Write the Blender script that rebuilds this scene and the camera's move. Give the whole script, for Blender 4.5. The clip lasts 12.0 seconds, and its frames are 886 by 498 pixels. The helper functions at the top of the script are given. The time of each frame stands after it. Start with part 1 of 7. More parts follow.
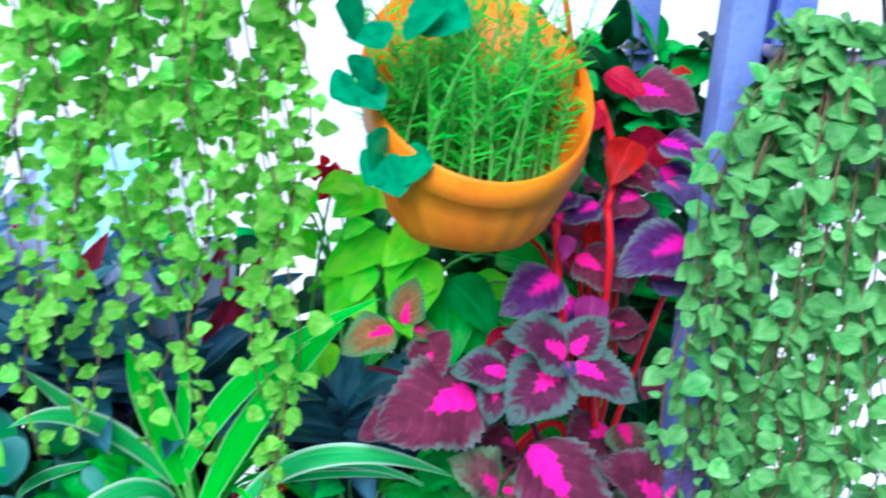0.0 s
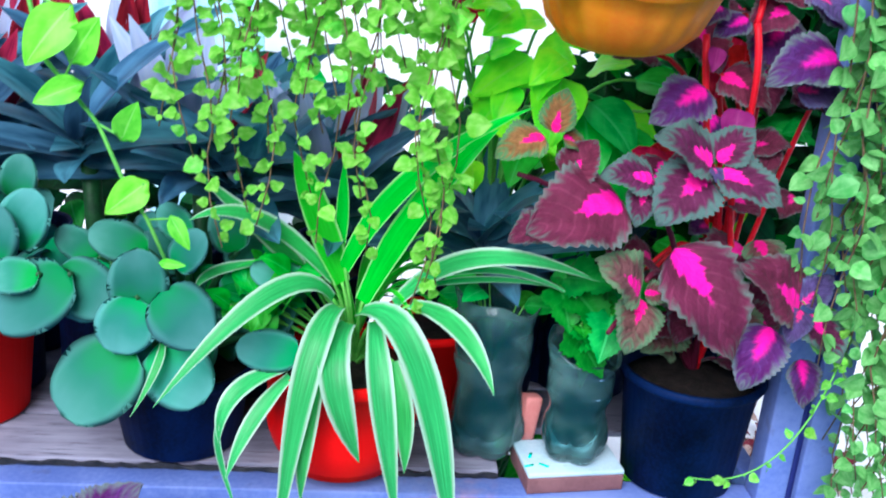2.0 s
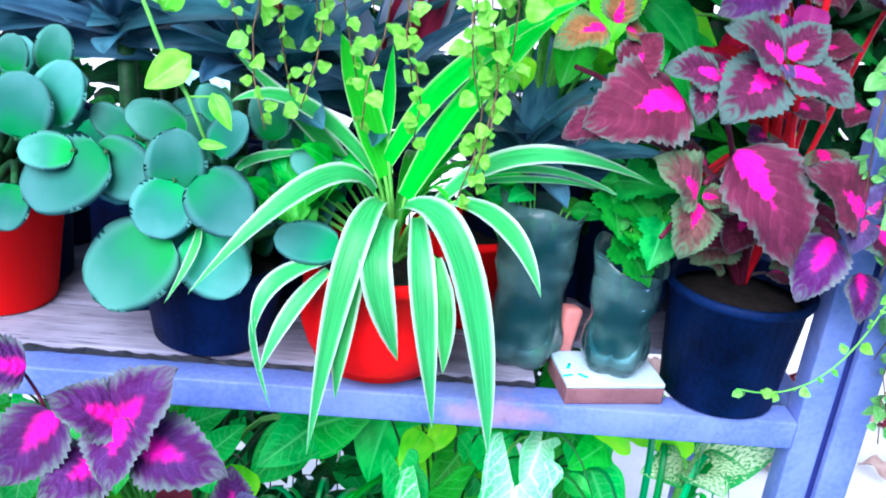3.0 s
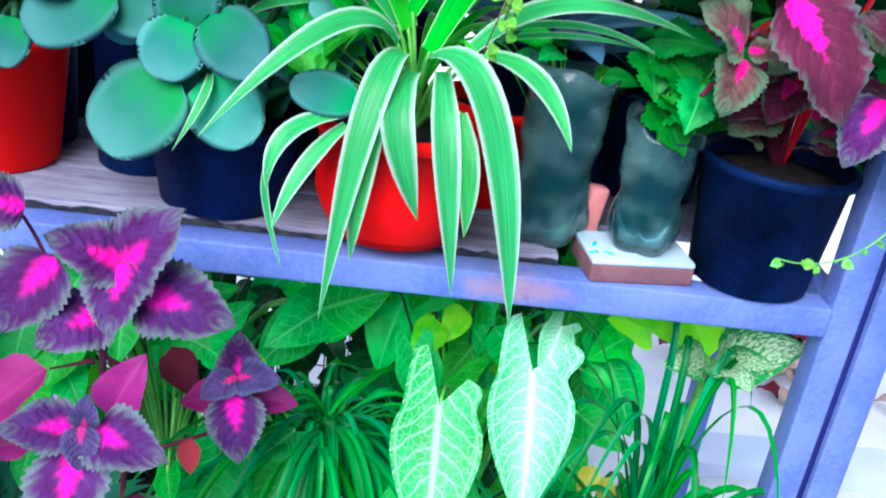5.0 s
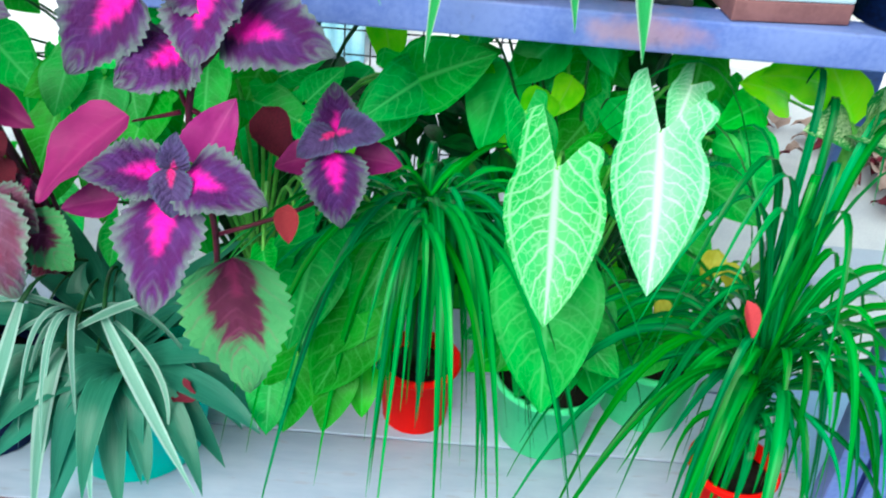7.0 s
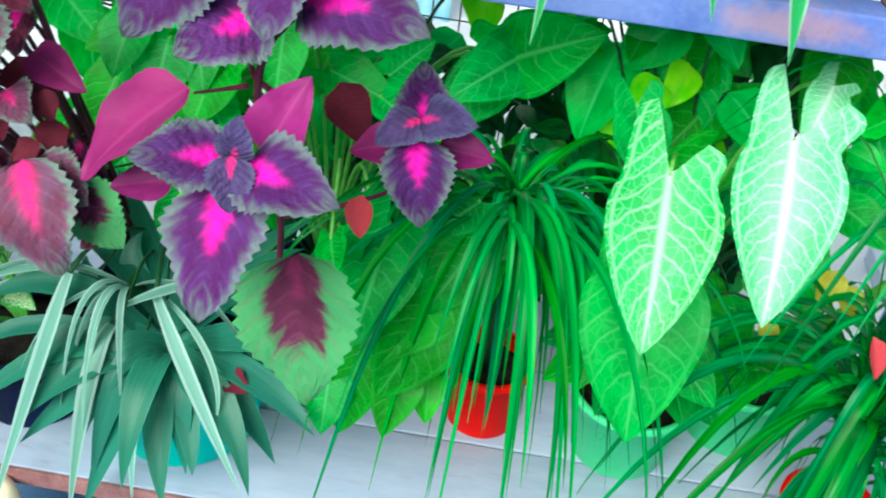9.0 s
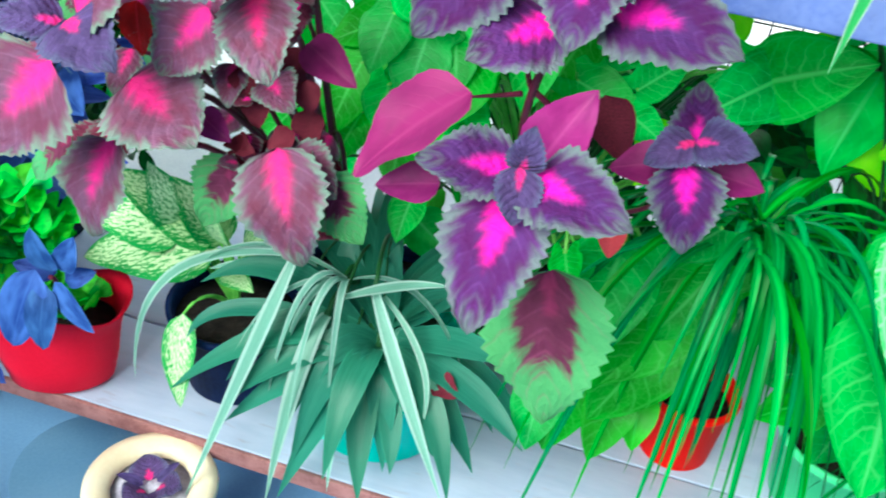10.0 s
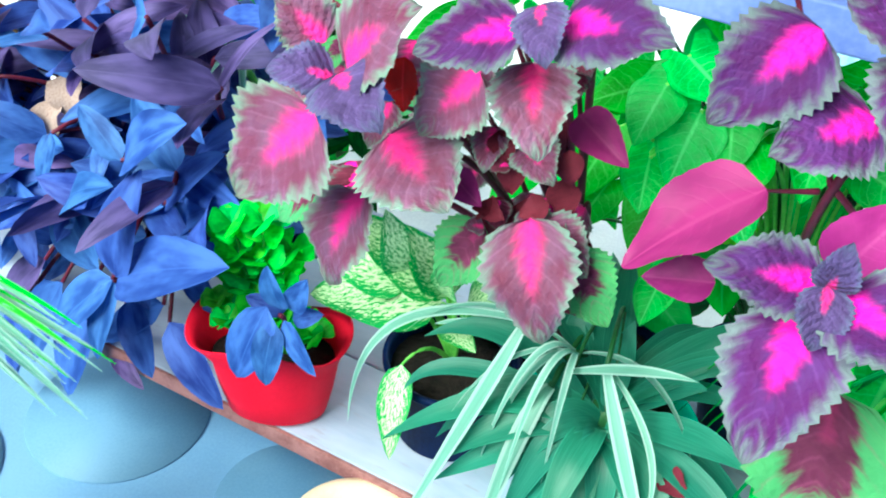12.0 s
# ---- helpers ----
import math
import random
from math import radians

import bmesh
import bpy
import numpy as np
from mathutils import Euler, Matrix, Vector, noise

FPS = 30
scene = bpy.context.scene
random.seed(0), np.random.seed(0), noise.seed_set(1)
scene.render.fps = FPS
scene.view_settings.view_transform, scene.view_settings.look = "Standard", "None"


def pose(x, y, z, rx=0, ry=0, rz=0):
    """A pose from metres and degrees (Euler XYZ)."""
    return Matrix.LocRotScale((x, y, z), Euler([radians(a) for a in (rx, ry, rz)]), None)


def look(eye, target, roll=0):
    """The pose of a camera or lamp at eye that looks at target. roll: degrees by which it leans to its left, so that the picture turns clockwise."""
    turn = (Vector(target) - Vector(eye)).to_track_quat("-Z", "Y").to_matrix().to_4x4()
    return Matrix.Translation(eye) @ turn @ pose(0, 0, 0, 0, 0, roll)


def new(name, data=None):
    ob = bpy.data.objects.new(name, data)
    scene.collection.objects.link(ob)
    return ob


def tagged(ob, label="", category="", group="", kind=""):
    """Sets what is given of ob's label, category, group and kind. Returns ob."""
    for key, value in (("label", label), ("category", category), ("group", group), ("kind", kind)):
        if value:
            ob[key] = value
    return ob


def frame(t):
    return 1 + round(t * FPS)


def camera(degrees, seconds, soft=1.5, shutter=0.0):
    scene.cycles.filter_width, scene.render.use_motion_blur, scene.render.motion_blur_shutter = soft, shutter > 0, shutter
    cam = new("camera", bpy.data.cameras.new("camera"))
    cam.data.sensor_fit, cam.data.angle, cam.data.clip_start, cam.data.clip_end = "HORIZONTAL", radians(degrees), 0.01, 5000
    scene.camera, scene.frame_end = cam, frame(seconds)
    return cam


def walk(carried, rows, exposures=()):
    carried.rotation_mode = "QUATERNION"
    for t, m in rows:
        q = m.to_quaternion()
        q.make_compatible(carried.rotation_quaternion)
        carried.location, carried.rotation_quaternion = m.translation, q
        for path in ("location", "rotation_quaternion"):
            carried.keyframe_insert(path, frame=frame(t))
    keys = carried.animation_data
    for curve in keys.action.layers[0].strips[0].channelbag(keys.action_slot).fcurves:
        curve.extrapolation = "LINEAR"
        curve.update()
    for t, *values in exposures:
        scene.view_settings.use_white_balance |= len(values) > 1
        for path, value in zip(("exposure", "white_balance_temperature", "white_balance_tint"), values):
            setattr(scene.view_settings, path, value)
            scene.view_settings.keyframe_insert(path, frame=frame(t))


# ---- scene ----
# ---- the camera and its way past the plant stand ----
cam = camera(49.3, 12.0, 1.9, 0.4)
METRES, EYE, TILT, LEAN, TURN = 1.0, 1.75, -14.0, -4.4, -8.2
ROWS = [
    (0.0, 0.0, 0.0, 0.0, 0.0, 0.0, 0.0),
    (0.5, -0.0645, -0.0376, -0.0219, 3.78, -0.61, -0.39),
    (1.0, -0.0827, -0.0593, -0.0503, 5.29, -1.79, -0.21),
    (1.5, -0.0692, -0.0604, -0.0841, 4.84, -3.83, -0.03),
    (2.0, -0.0808, -0.0633, -0.1184, 4.6, -5.14, -0.95),
    (2.5, -0.1157, -0.0501, -0.1545, 5.27, -6.89, -2.83),
    (4.5, -0.1339, 0.0106, -0.2636, 5.9, -10.06, -3.6),
    (5.0, -0.1382, 0.0106, -0.3074, 6.1, -10.71, -4.77),
    (5.5, -0.1534, 0.0359, -0.3483, 7.58, -13.17, -4.71),
    (6.0, -0.1551, 0.0652, -0.3964, 7.33, -16.21, -4.85),
    (6.5, -0.1595, 0.0738, -0.4136, 8.12, -17.2, -2.89),
    (7.0, -0.187, 0.0929, -0.4544, 9.91, -19.21, -2.65),
    (9.0, -0.234, 0.2176, -0.4522, 15.08, -22.18, -5.27),
    (9.5, -0.2964, 0.2113, -0.4596, 19.77, -22.44, -7.7),
    (10.0, -0.3523, 0.2086, -0.4623, 24.09, -23.14, -7.48),
    (10.5, -0.3786, 0.2174, -0.4658, 26.82, -23.76, -7.49),
    (11.0, -0.4235, 0.222, -0.4593, 32.26, -23.38, -9.22),
    (11.5, -0.4557, 0.2195, -0.4591, 36.92, -23.86, -9.4),
    (12.0, -0.4449, 0.2387, -0.4479, 36.38, -23.39, -8.6),
]
EXPOSURES = [(0.0, 0.14, 5200, 9), (0.5, -0.56, 5900, 5), (1.0, -0.66, 5900, 5), (1.5, -0.52, 5800, 6), (2.0, 0.24, 5600, 11), (2.5, 0.78, 5420, 18), (4.5, 0.47, 5450, 15), (5.5, 0.36, 5520, 13), (7.0, 0.3, 6300, -4), (9.0, 0.4, 6250, -5), (10.0, 0.6, 6200, -5), (11.0, 0.88, 6200, -8), (12.0, 0.96, 6200, -11)]
walk(cam, [(t, pose(0, 0, EYE, TILT, LEAN, TURN) @ pose(METRES * x, METRES * y, METRES * z, 90 + pitch, roll, yaw)) for t, x, y, z, yaw, pitch, roll in ROWS], EXPOSURES)

# ---- daylight: a bright hazy sky and a soft sun from behind the viewer's left ----
SUN_EL, SUN_AZ = 40.0, 203.0
world = bpy.data.worlds.new("daylight")
scene.world = world
world.use_nodes = True
sky = world.node_tree.nodes.new("ShaderNodeTexSky")
sky.sky_type, sky.sun_disc = "NISHITA", False
sky.sun_elevation, sky.sun_rotation = radians(SUN_EL), radians(SUN_AZ)
sky.air_density, sky.dust_density = 1.0, 4.0
back = world.node_tree.nodes["Background"]
back.inputs["Strength"].default_value = 0.05
world.node_tree.links.new(sky.outputs[0], back.inputs["Color"])
sun = new("sun", bpy.data.lights.new("sun", "SUN"))
sun.data.energy, sun.data.angle, sun.data.color = 4.8, radians(45), (1.0, 0.98, 0.95)
_d = Vector((math.sin(radians(SUN_AZ)) * math.cos(radians(SUN_EL)), math.cos(radians(SUN_AZ)) * math.cos(radians(SUN_EL)), math.sin(radians(SUN_EL))))
sun.matrix_world = look(_d * 20, (0, 0, 0))


# ---- materials ----
def sockets(nt, node, values):
    for key, v in values.items():
        if isinstance(v, bpy.types.NodeSocket):
            nt.links.new(v, node.inputs[key])
        else:
            node.inputs[key].default_value = v
    return node


class Paint:
    """A node material under construction, with short ways to its usual nodes."""

    def __init__(self, name, rough=0.5, metal=0.0, gloss=0.2):
        self.mat = bpy.data.materials.new(name)
        self.mat.use_nodes = True
        self.nt = self.mat.node_tree
        self.bsdf = self.nt.nodes["Principled BSDF"]
        sockets(self.nt, self.bsdf, {"Roughness": rough, "Metallic": metal, "Specular IOR Level": gloss})

    def node(self, kind, **values):
        return sockets(self.nt, self.nt.nodes.new("ShaderNode" + kind), values)

    def math(self, op, a, b=0.0, c=0.0):
        n = self.nt.nodes.new("ShaderNodeMath")
        n.operation = op
        return sockets(self.nt, n, {0: a, 1: b, 2: c}).outputs[0]

    def ramp(self, x, lo, hi):
        n = self.nt.nodes.new("ShaderNodeMapRange")
        n.interpolation_type = "SMOOTHSTEP"
        return sockets(self.nt, n, {0: x, 1: lo, 2: hi, 3: 0.0, 4: 1.0}).outputs[0]

    def mix(self, f, a, b):
        n = self.nt.nodes.new("ShaderNodeMix")
        n.data_type = "RGBA"
        a, b = [(*c, 1.0) if isinstance(c, tuple) and len(c) == 3 else c for c in (a, b)]
        return sockets(self.nt, n, {0: f, 6: a, 7: b}).outputs[2]

    def noise(self, scale, detail=3.0, where=None, rough=0.5):
        if where is None:
            where = self.nt.nodes.new("ShaderNodeTexCoord").outputs["Object"]
        return self.node("TexNoise", Vector=where, Scale=scale, Detail=detail, Roughness=rough).outputs["Fac"]

    def uv(self):
        x = self.node("SeparateXYZ", Vector=self.nt.nodes.new("ShaderNodeUVMap").outputs[0])
        u, v = x.outputs[0], x.outputs[1]
        across = self.math("MULTIPLY", self.math("ABSOLUTE", self.math("SUBTRACT", v, 0.5)), 2.0)
        return u, v, across

    def patch(self, u, v):
        """A leaf's own surface, shifted from leaf to leaf."""
        s = self.math("MULTIPLY", self.chance(), 30.0)
        return self.node("CombineXYZ", X=self.math("ADD", u, s), Y=v, Z=s).outputs[0]

    def net(self, u, v, scale):
        """The fine net of veins between a leaf's side veins."""
        n = self.nt.nodes.new("ShaderNodeTexVoronoi")
        n.feature = "DISTANCE_TO_EDGE"
        at = self.node("CombineXYZ", X=u, Y=self.math("MULTIPLY", v, 0.75), Z=self.math("MULTIPLY", self.chance(), 30.0)).outputs[0]
        sockets(self.nt, n, {"Vector": at, "Scale": scale})
        return self.math("SUBTRACT", 1.0, self.ramp(n.outputs[0], 0.0, 0.09))

    def chance(self):
        return self.nt.nodes.new("ShaderNodeObjectInfo").outputs["Random"]

    def bump(self, height, strength=0.3, distance=0.002):
        n = self.node("Bump", Height=height, Strength=strength, Distance=distance)
        self.nt.links.new(n.outputs[0], self.bsdf.inputs["Normal"])

    def vary(self, colour, amount):
        """Each object a little lighter or darker, and of another hue."""
        r = self.chance()
        h = self.node("HueSaturation", Hue=self.math("MULTIPLY_ADD", r, amount * 0.06, 0.5 - amount * 0.03), Saturation=1.0,
                      Value=self.math("MULTIPLY_ADD", self.math("FRACT", self.math("MULTIPLY", r, 7.3)), amount, 1.0 - amount * 0.5), Fac=1.0, Color=colour)
        return h.outputs[0]

    def done(self, colour, through_light=0.0):
        if isinstance(colour, tuple):
            colour = (*colour, 1.0)
        sockets(self.nt, self.bsdf, {"Base Color": colour})
        if through_light:
            t = self.node("BsdfTranslucent", Color=colour)
            m = self.node("MixShader", Fac=through_light)
            self.nt.links.new(self.bsdf.outputs[0], m.inputs[1])
            self.nt.links.new(t.outputs[0], m.inputs[2])
            self.nt.links.new(m.outputs[0], self.nt.nodes["Material Output"].inputs[0])
        return self.mat


def plain(name, c1, c2, rough=0.5, scale=30.0, metal=0.0, bump=0.15, vary=0.0, fine=220.0, gloss=0.25):
    """A surface of two tones, clouded at one scale and grained at a finer one."""
    p = Paint(name, rough, metal, gloss)
    a, b = p.noise(scale), p.noise(fine, 2.0)
    col = p.mix(p.ramp(p.math("MULTIPLY_ADD", b, 0.35, p.math("MULTIPLY", a, 0.8)), 0.35, 0.75), c1, c2)
    p.bump(p.math("ADD", a, b), bump)
    return p.done(p.vary(col, vary) if vary else col)


def grained(name, c1, c2, crack, rough=0.8, stretch=14.0, bump=0.5):
    """Sawn wood: streaks and dark cracks that run along x, with stains across them."""
    p = Paint(name, rough)
    at = p.node("SeparateXYZ", Vector=p.nt.nodes.new("ShaderNodeTexCoord").outputs["Object"])
    long = p.node("CombineXYZ", X=at.outputs[0], Y=p.math("MULTIPLY", at.outputs[1], stretch), Z=p.math("MULTIPLY", at.outputs[2], stretch)).outputs[0]
    grain, stain, fine = p.noise(6.0, 5.0, long, 0.65), p.noise(7.0, 3.0), p.noise(18.0, 3.0, long)
    col = p.mix(p.ramp(p.math("MULTIPLY_ADD", stain, 0.6, p.math("MULTIPLY", grain, 0.6)), 0.4, 0.8), c1, c2)
    col = p.mix(p.math("MULTIPLY", p.math("SUBTRACT", 1.0, p.ramp(fine, 0.30, 0.40)), 0.8), col, crack)
    p.bump(p.math("ADD", grain, fine), bump)
    return p.done(col)


def stained_steel(name, c1, c2, rust, at, size):
    """Brushed-on paint over steel, chipped here and there, with one rust stain that has run along the beam."""
    p = Paint(name, 0.42)
    a, b = p.noise(9.0), p.noise(150.0, 2.0)
    col = p.mix(p.ramp(p.math("MULTIPLY_ADD", b, 0.35, p.math("MULTIPLY", a, 0.8)), 0.35, 0.75), c1, c2)
    pos = p.node("SeparateXYZ", Vector=p.nt.nodes.new("ShaderNodeTexCoord").outputs["Object"])
    dx = p.math("DIVIDE", p.math("SUBTRACT", pos.outputs[0], at[0]), size[0])
    dz = p.math("DIVIDE", p.math("SUBTRACT", pos.outputs[2], at[1]), size[1])
    far = p.math("SQRT", p.math("ADD", p.math("MULTIPLY", dx, dx), p.math("MULTIPLY", dz, dz)))
    far = p.math("ADD", far, p.math("MULTIPLY", p.math("SUBTRACT", p.noise(45.0, 4.0), 0.5), 1.3))
    col = p.mix(p.math("MULTIPLY", p.math("SUBTRACT", 1.0, p.ramp(far, 0.25, 1.2)), 0.5), col, rust)
    chip = p.math("MULTIPLY", p.ramp(p.noise(30.0, 4.0), 0.64, 0.72), 0.3)
    col = p.mix(chip, col, (0.10, 0.09, 0.16))
    p.bump(p.math("ADD", a, b), 0.15)
    return p.done(col)


def leaf_paint(name, dark, light, vein=None, veins=0.0, rough=0.42, count=8.0, slant=0.55, vary=0.35, thin=0.25, rib=0.05, edge=None, edge_at=0.86, net=0.0):
    """Leaf tissue: clouded between two tones, with a midrib, side veins and, if given, an edge of its own colour."""
    p = Paint(name, rough)
    u, v, d = p.uv()
    n = p.noise(2.6, 3.0, p.patch(u, v))
    col = p.mix(p.ramp(n, 0.3, 0.7), dark, light)
    vein = vein or light
    stray = p.math("MULTIPLY", p.math("SUBTRACT", p.noise(3.2, 2.0, p.patch(u, v)), 0.5), 0.16)
    wave = p.math("FRACT", p.math("MULTIPLY", p.math("ADD", stray, p.math("SUBTRACT", u, p.math("MULTIPLY", p.math("POWER", d, 1.25), slant * 0.5))), count))
    line = p.math("SUBTRACT", 1.0, p.ramp(p.math("ABSOLUTE", p.math("SUBTRACT", wave, 0.5)), 0.02, 0.12))
    line = p.math("MULTIPLY", line, p.ramp(n, 0.25, 0.6))
    if net:
        line = p.math("MAXIMUM", line, p.math("MULTIPLY", p.net(u, v, 9.0), net))
    ribs = p.math("SUBTRACT", 1.0, p.ramp(d, rib * 0.3, rib * 1.9))
    line = p.math("MULTIPLY", line, p.math("MULTIPLY_ADD", d, -0.55, 1.0))
    lines = p.math("MAXIMUM", p.math("MULTIPLY", line, veins), p.math("MULTIPLY", ribs, min(1.0, veins + 0.45)))
    col = p.mix(lines, col, vein)
    if edge:
        col = p.mix(p.ramp(p.math("MULTIPLY_ADD", n, 0.15, d), edge_at, edge_at + 0.14), col, edge)
    p.bump(p.math("MULTIPLY_ADD", line, -0.5 if veins else 0.0, p.noise(11.0, 2.0, p.patch(u, v))), 0.25, 0.001)
    return p.done(p.vary(col, vary) if vary else col, thin)


def arrow_paint(name, dark, light, vein, strength=0.8, flush=0.0, count=8.0, rib=0.05, thin=0.3, vary=0.15, rough=0.38):
    """An arrowhead leaf: paler round its midrib, side veins that run out to one along the margin, and finer ones between."""
    p = Paint(name, rough)
    u, v, d = p.uv()
    n = p.noise(3.0, 4.0, p.patch(u, v))
    col = p.mix(p.ramp(n, 0.3, 0.7), dark, light)
    near = p.math("SUBTRACT", 1.0, p.ramp(p.math("MULTIPLY_ADD", n, 0.5, d), 0.15, 1.15))
    col = p.mix(p.math("MULTIPLY", near, flush), col, vein)
    stray = p.math("MULTIPLY", p.math("SUBTRACT", p.noise(3.2, 3.0, p.patch(u, v)), 0.5), 0.20)
    run = p.math("ADD", stray, p.math("SUBTRACT", u, p.math("MULTIPLY", p.math("POWER", d, 1.35), 0.24)))
    run = p.math("ADD", run, p.math("MULTIPLY", p.math("GREATER_THAN", v, 0.5), 0.45 / count))
    side = p.math("ABSOLUTE", p.math("SUBTRACT", p.math("FRACT", p.math("MULTIPLY", run, count)), 0.5))
    line = p.math("SUBTRACT", 1.0, p.ramp(side, 0.015, 0.125))
    line = p.math("MULTIPLY", line, p.math("MULTIPLY_ADD", d, -0.35, 1.0))
    fine = p.math("MULTIPLY", p.net(u, v, 15.0), 0.42)
    margin = p.math("MULTIPLY", p.math("SUBTRACT", 1.0, p.ramp(p.math("ABSOLUTE", p.math("SUBTRACT", d, 0.88)), 0.01, 0.05)), 0.6)
    middle = p.math("SUBTRACT", 1.0, p.ramp(d, rib * 0.3, rib * 1.9))
    lines = p.math("MAXIMUM", p.math("MULTIPLY", p.math("MAXIMUM", p.math("MAXIMUM", line, fine), margin), strength), p.math("MULTIPLY", middle, min(1.0, strength + 0.3)))
    col = p.mix(lines, col, vein)
    p.bump(p.math("MULTIPLY_ADD", line, -0.8, p.noise(11.0, 2.0, p.patch(u, v))), 0.35, 0.0015)
    return p.done(p.vary(col, vary), thin)


def fleshy_paint(name, base, body, tip):
    """A fleshy leaf, green where it springs and paling to a waxy bloom at its rim."""
    p = Paint(name, 0.6, gloss=0.08)
    u, v, d = p.uv()
    n = p.noise(2.2, 3.0, p.patch(u, v))
    f = p.math("ADD", u, p.math("MULTIPLY", p.math("SUBTRACT", n, 0.5), 0.5))
    col = p.mix(p.ramp(f, 0.04, 0.55), base, body)
    bloom = p.math("MAXIMUM", p.ramp(f, 0.45, 1.0), p.ramp(p.math("ADD", d, p.math("MULTIPLY", n, 0.3)), 0.75, 1.15))
    col = p.mix(bloom, col, tip)
    p.bump(p.noise(9.0, 3.0, p.patch(u, v)), 0.12, 0.001)
    return p.done(p.vary(col, 0.6), 0.12)


def coleus_paint(name, body, centre, edge, reach=0.62, breadth=0.5, edge_at=0.62, vary=0.3, deep=None, soft=0.34, jag=0.3, blur=0.12, ragged=0.42):
    """A coleus leaf: a bright ragged heart, a dark velvety body, paler veins, and a toothed rim of another colour that runs in between the veins."""
    p = Paint(name, 0.65, gloss=0.1)
    sockets(p.nt, p.bsdf, {"Sheen Weight": 0.05, "Sheen Roughness": 0.45})
    u, v, d = p.uv()
    n = p.noise(4.0, 4.0, p.patch(u, v))
    run = p.math("SUBTRACT", p.math("ADD", u, p.math("MULTIPLY", p.math("SUBTRACT", n, 0.5), 0.10)), p.math("MULTIPLY", p.math("POWER", d, 1.2), 0.30))
    shift = p.math("MULTIPLY", p.chance(), 40.0)
    streak = p.noise(1.0, 3.0, p.node("CombineXYZ", X=p.math("MULTIPLY_ADD", run, 13.0, shift), Y=p.math("MULTIPLY", v, 3.0), Z=shift).outputs[0], 0.6)
    wave = p.math("FRACT", p.math("MULTIPLY", run, 7.0))
    tooth = p.math("ABSOLUTE", p.math("SUBTRACT", wave, 0.5))
    col = p.mix(p.ramp(n, 0.3, 0.7), deep or tuple(x * 0.62 for x in body), body)
    rim = p.math("MAXIMUM", d, p.math("MULTIPLY_ADD", u, 1.05, -0.12))
    rim = p.math("ADD", rim, p.math("MULTIPLY", p.math("SUBTRACT", streak, 0.5), ragged))
    rim = p.math("ADD", rim, p.math("MULTIPLY", p.math("SUBTRACT", tooth, 0.25), jag))
    col = p.mix(p.ramp(rim, edge_at, edge_at + soft), col, edge)
    vein = p.math("MULTIPLY", p.math("SUBTRACT", 1.0, p.ramp(tooth, 0.01, 0.14)), p.ramp(n, 0.3, 0.65))
    col = p.mix(p.math("MULTIPLY", vein, 0.30), col, tuple(min(1, x * 1.7 + 0.02) for x in body))
    heart = p.math("MULTIPLY", p.math("SUBTRACT", 1.0, p.math("DIVIDE", u, reach)), breadth)
    heart = p.math("ADD", heart, p.math("MULTIPLY", p.math("SUBTRACT", tooth, 0.25), -0.10))
    heart = p.math("ADD", heart, p.math("MULTIPLY", p.math("SUBTRACT", streak, 0.5), 0.42))
    inside = p.math("MULTIPLY", p.ramp(p.math("SUBTRACT", heart, d), -blur, blur * 0.8), p.math("SUBTRACT", 1.0, p.ramp(u, reach * 0.75, reach * 1.1)))
    col = p.mix(inside, col, centre)
    p.bump(p.math("ADD", p.math("MULTIPLY", tooth, 0.7), p.noise(16.0, 2.0, p.patch(u, v))), 0.8, 0.0032)
    return p.done(p.vary(col, vary), 0.12)


def striped_paint(name, green, pale, rim=0.72, core=0.0, vary=0.25, contrast=1.9, soft=0.1):
    """A strap leaf with pale margins, or with a pale core, streaked along its length."""
    p = Paint(name, 0.36, gloss=0.36)
    u, v, d = p.uv()
    streak = p.node("TexNoise", Vector=p.node("CombineXYZ", X=p.math("MULTIPLY", u, 0.8), Y=p.math("MULTIPLY", v, 9.0)).outputs[0], Scale=4.0, Detail=2.0).outputs["Fac"]
    col = p.mix(p.ramp(streak, 0.35, 0.7), green, tuple(min(1.0, x * contrast + 0.02) for x in green))
    e = p.math("ADD", d, p.math("MULTIPLY", p.math("SUBTRACT", streak, 0.5), 0.25))
    if core:
        col = p.mix(p.math("SUBTRACT", 1.0, p.ramp(e, core, core + 0.12)), col, pale)
    else:
        col = p.mix(p.ramp(e, rim, rim + soft), col, pale)
    p.bump(streak, 0.3, 0.001)
    return p.done(p.vary(col, vary), 0.38)


def speckled_paint(name, green, pale, scale=55.0):
    """A leaf flecked with pale spots that thin out towards its green edge."""
    p = Paint(name, 0.4)
    u, v, d = p.uv()
    cell = p.node("CombineXYZ", X=p.math("MULTIPLY", p.math("ADD", u, p.math("MULTIPLY", d, -0.3)), 1.0), Y=p.math("MULTIPLY", v, 0.9)).outputs[0]
    spots = p.noise(scale * 0.3, 5.0, cell, 0.75)
    f = p.math("SUBTRACT", spots, p.math("MULTIPLY", p.ramp(d, 0.45, 1.0), 0.12))
    col = p.mix(p.ramp(f, 0.45, 0.51), green, pale)
    p.bump(p.noise(120.0), 0.2, 0.001)
    return p.done(p.vary(col, 0.2), 0.2)


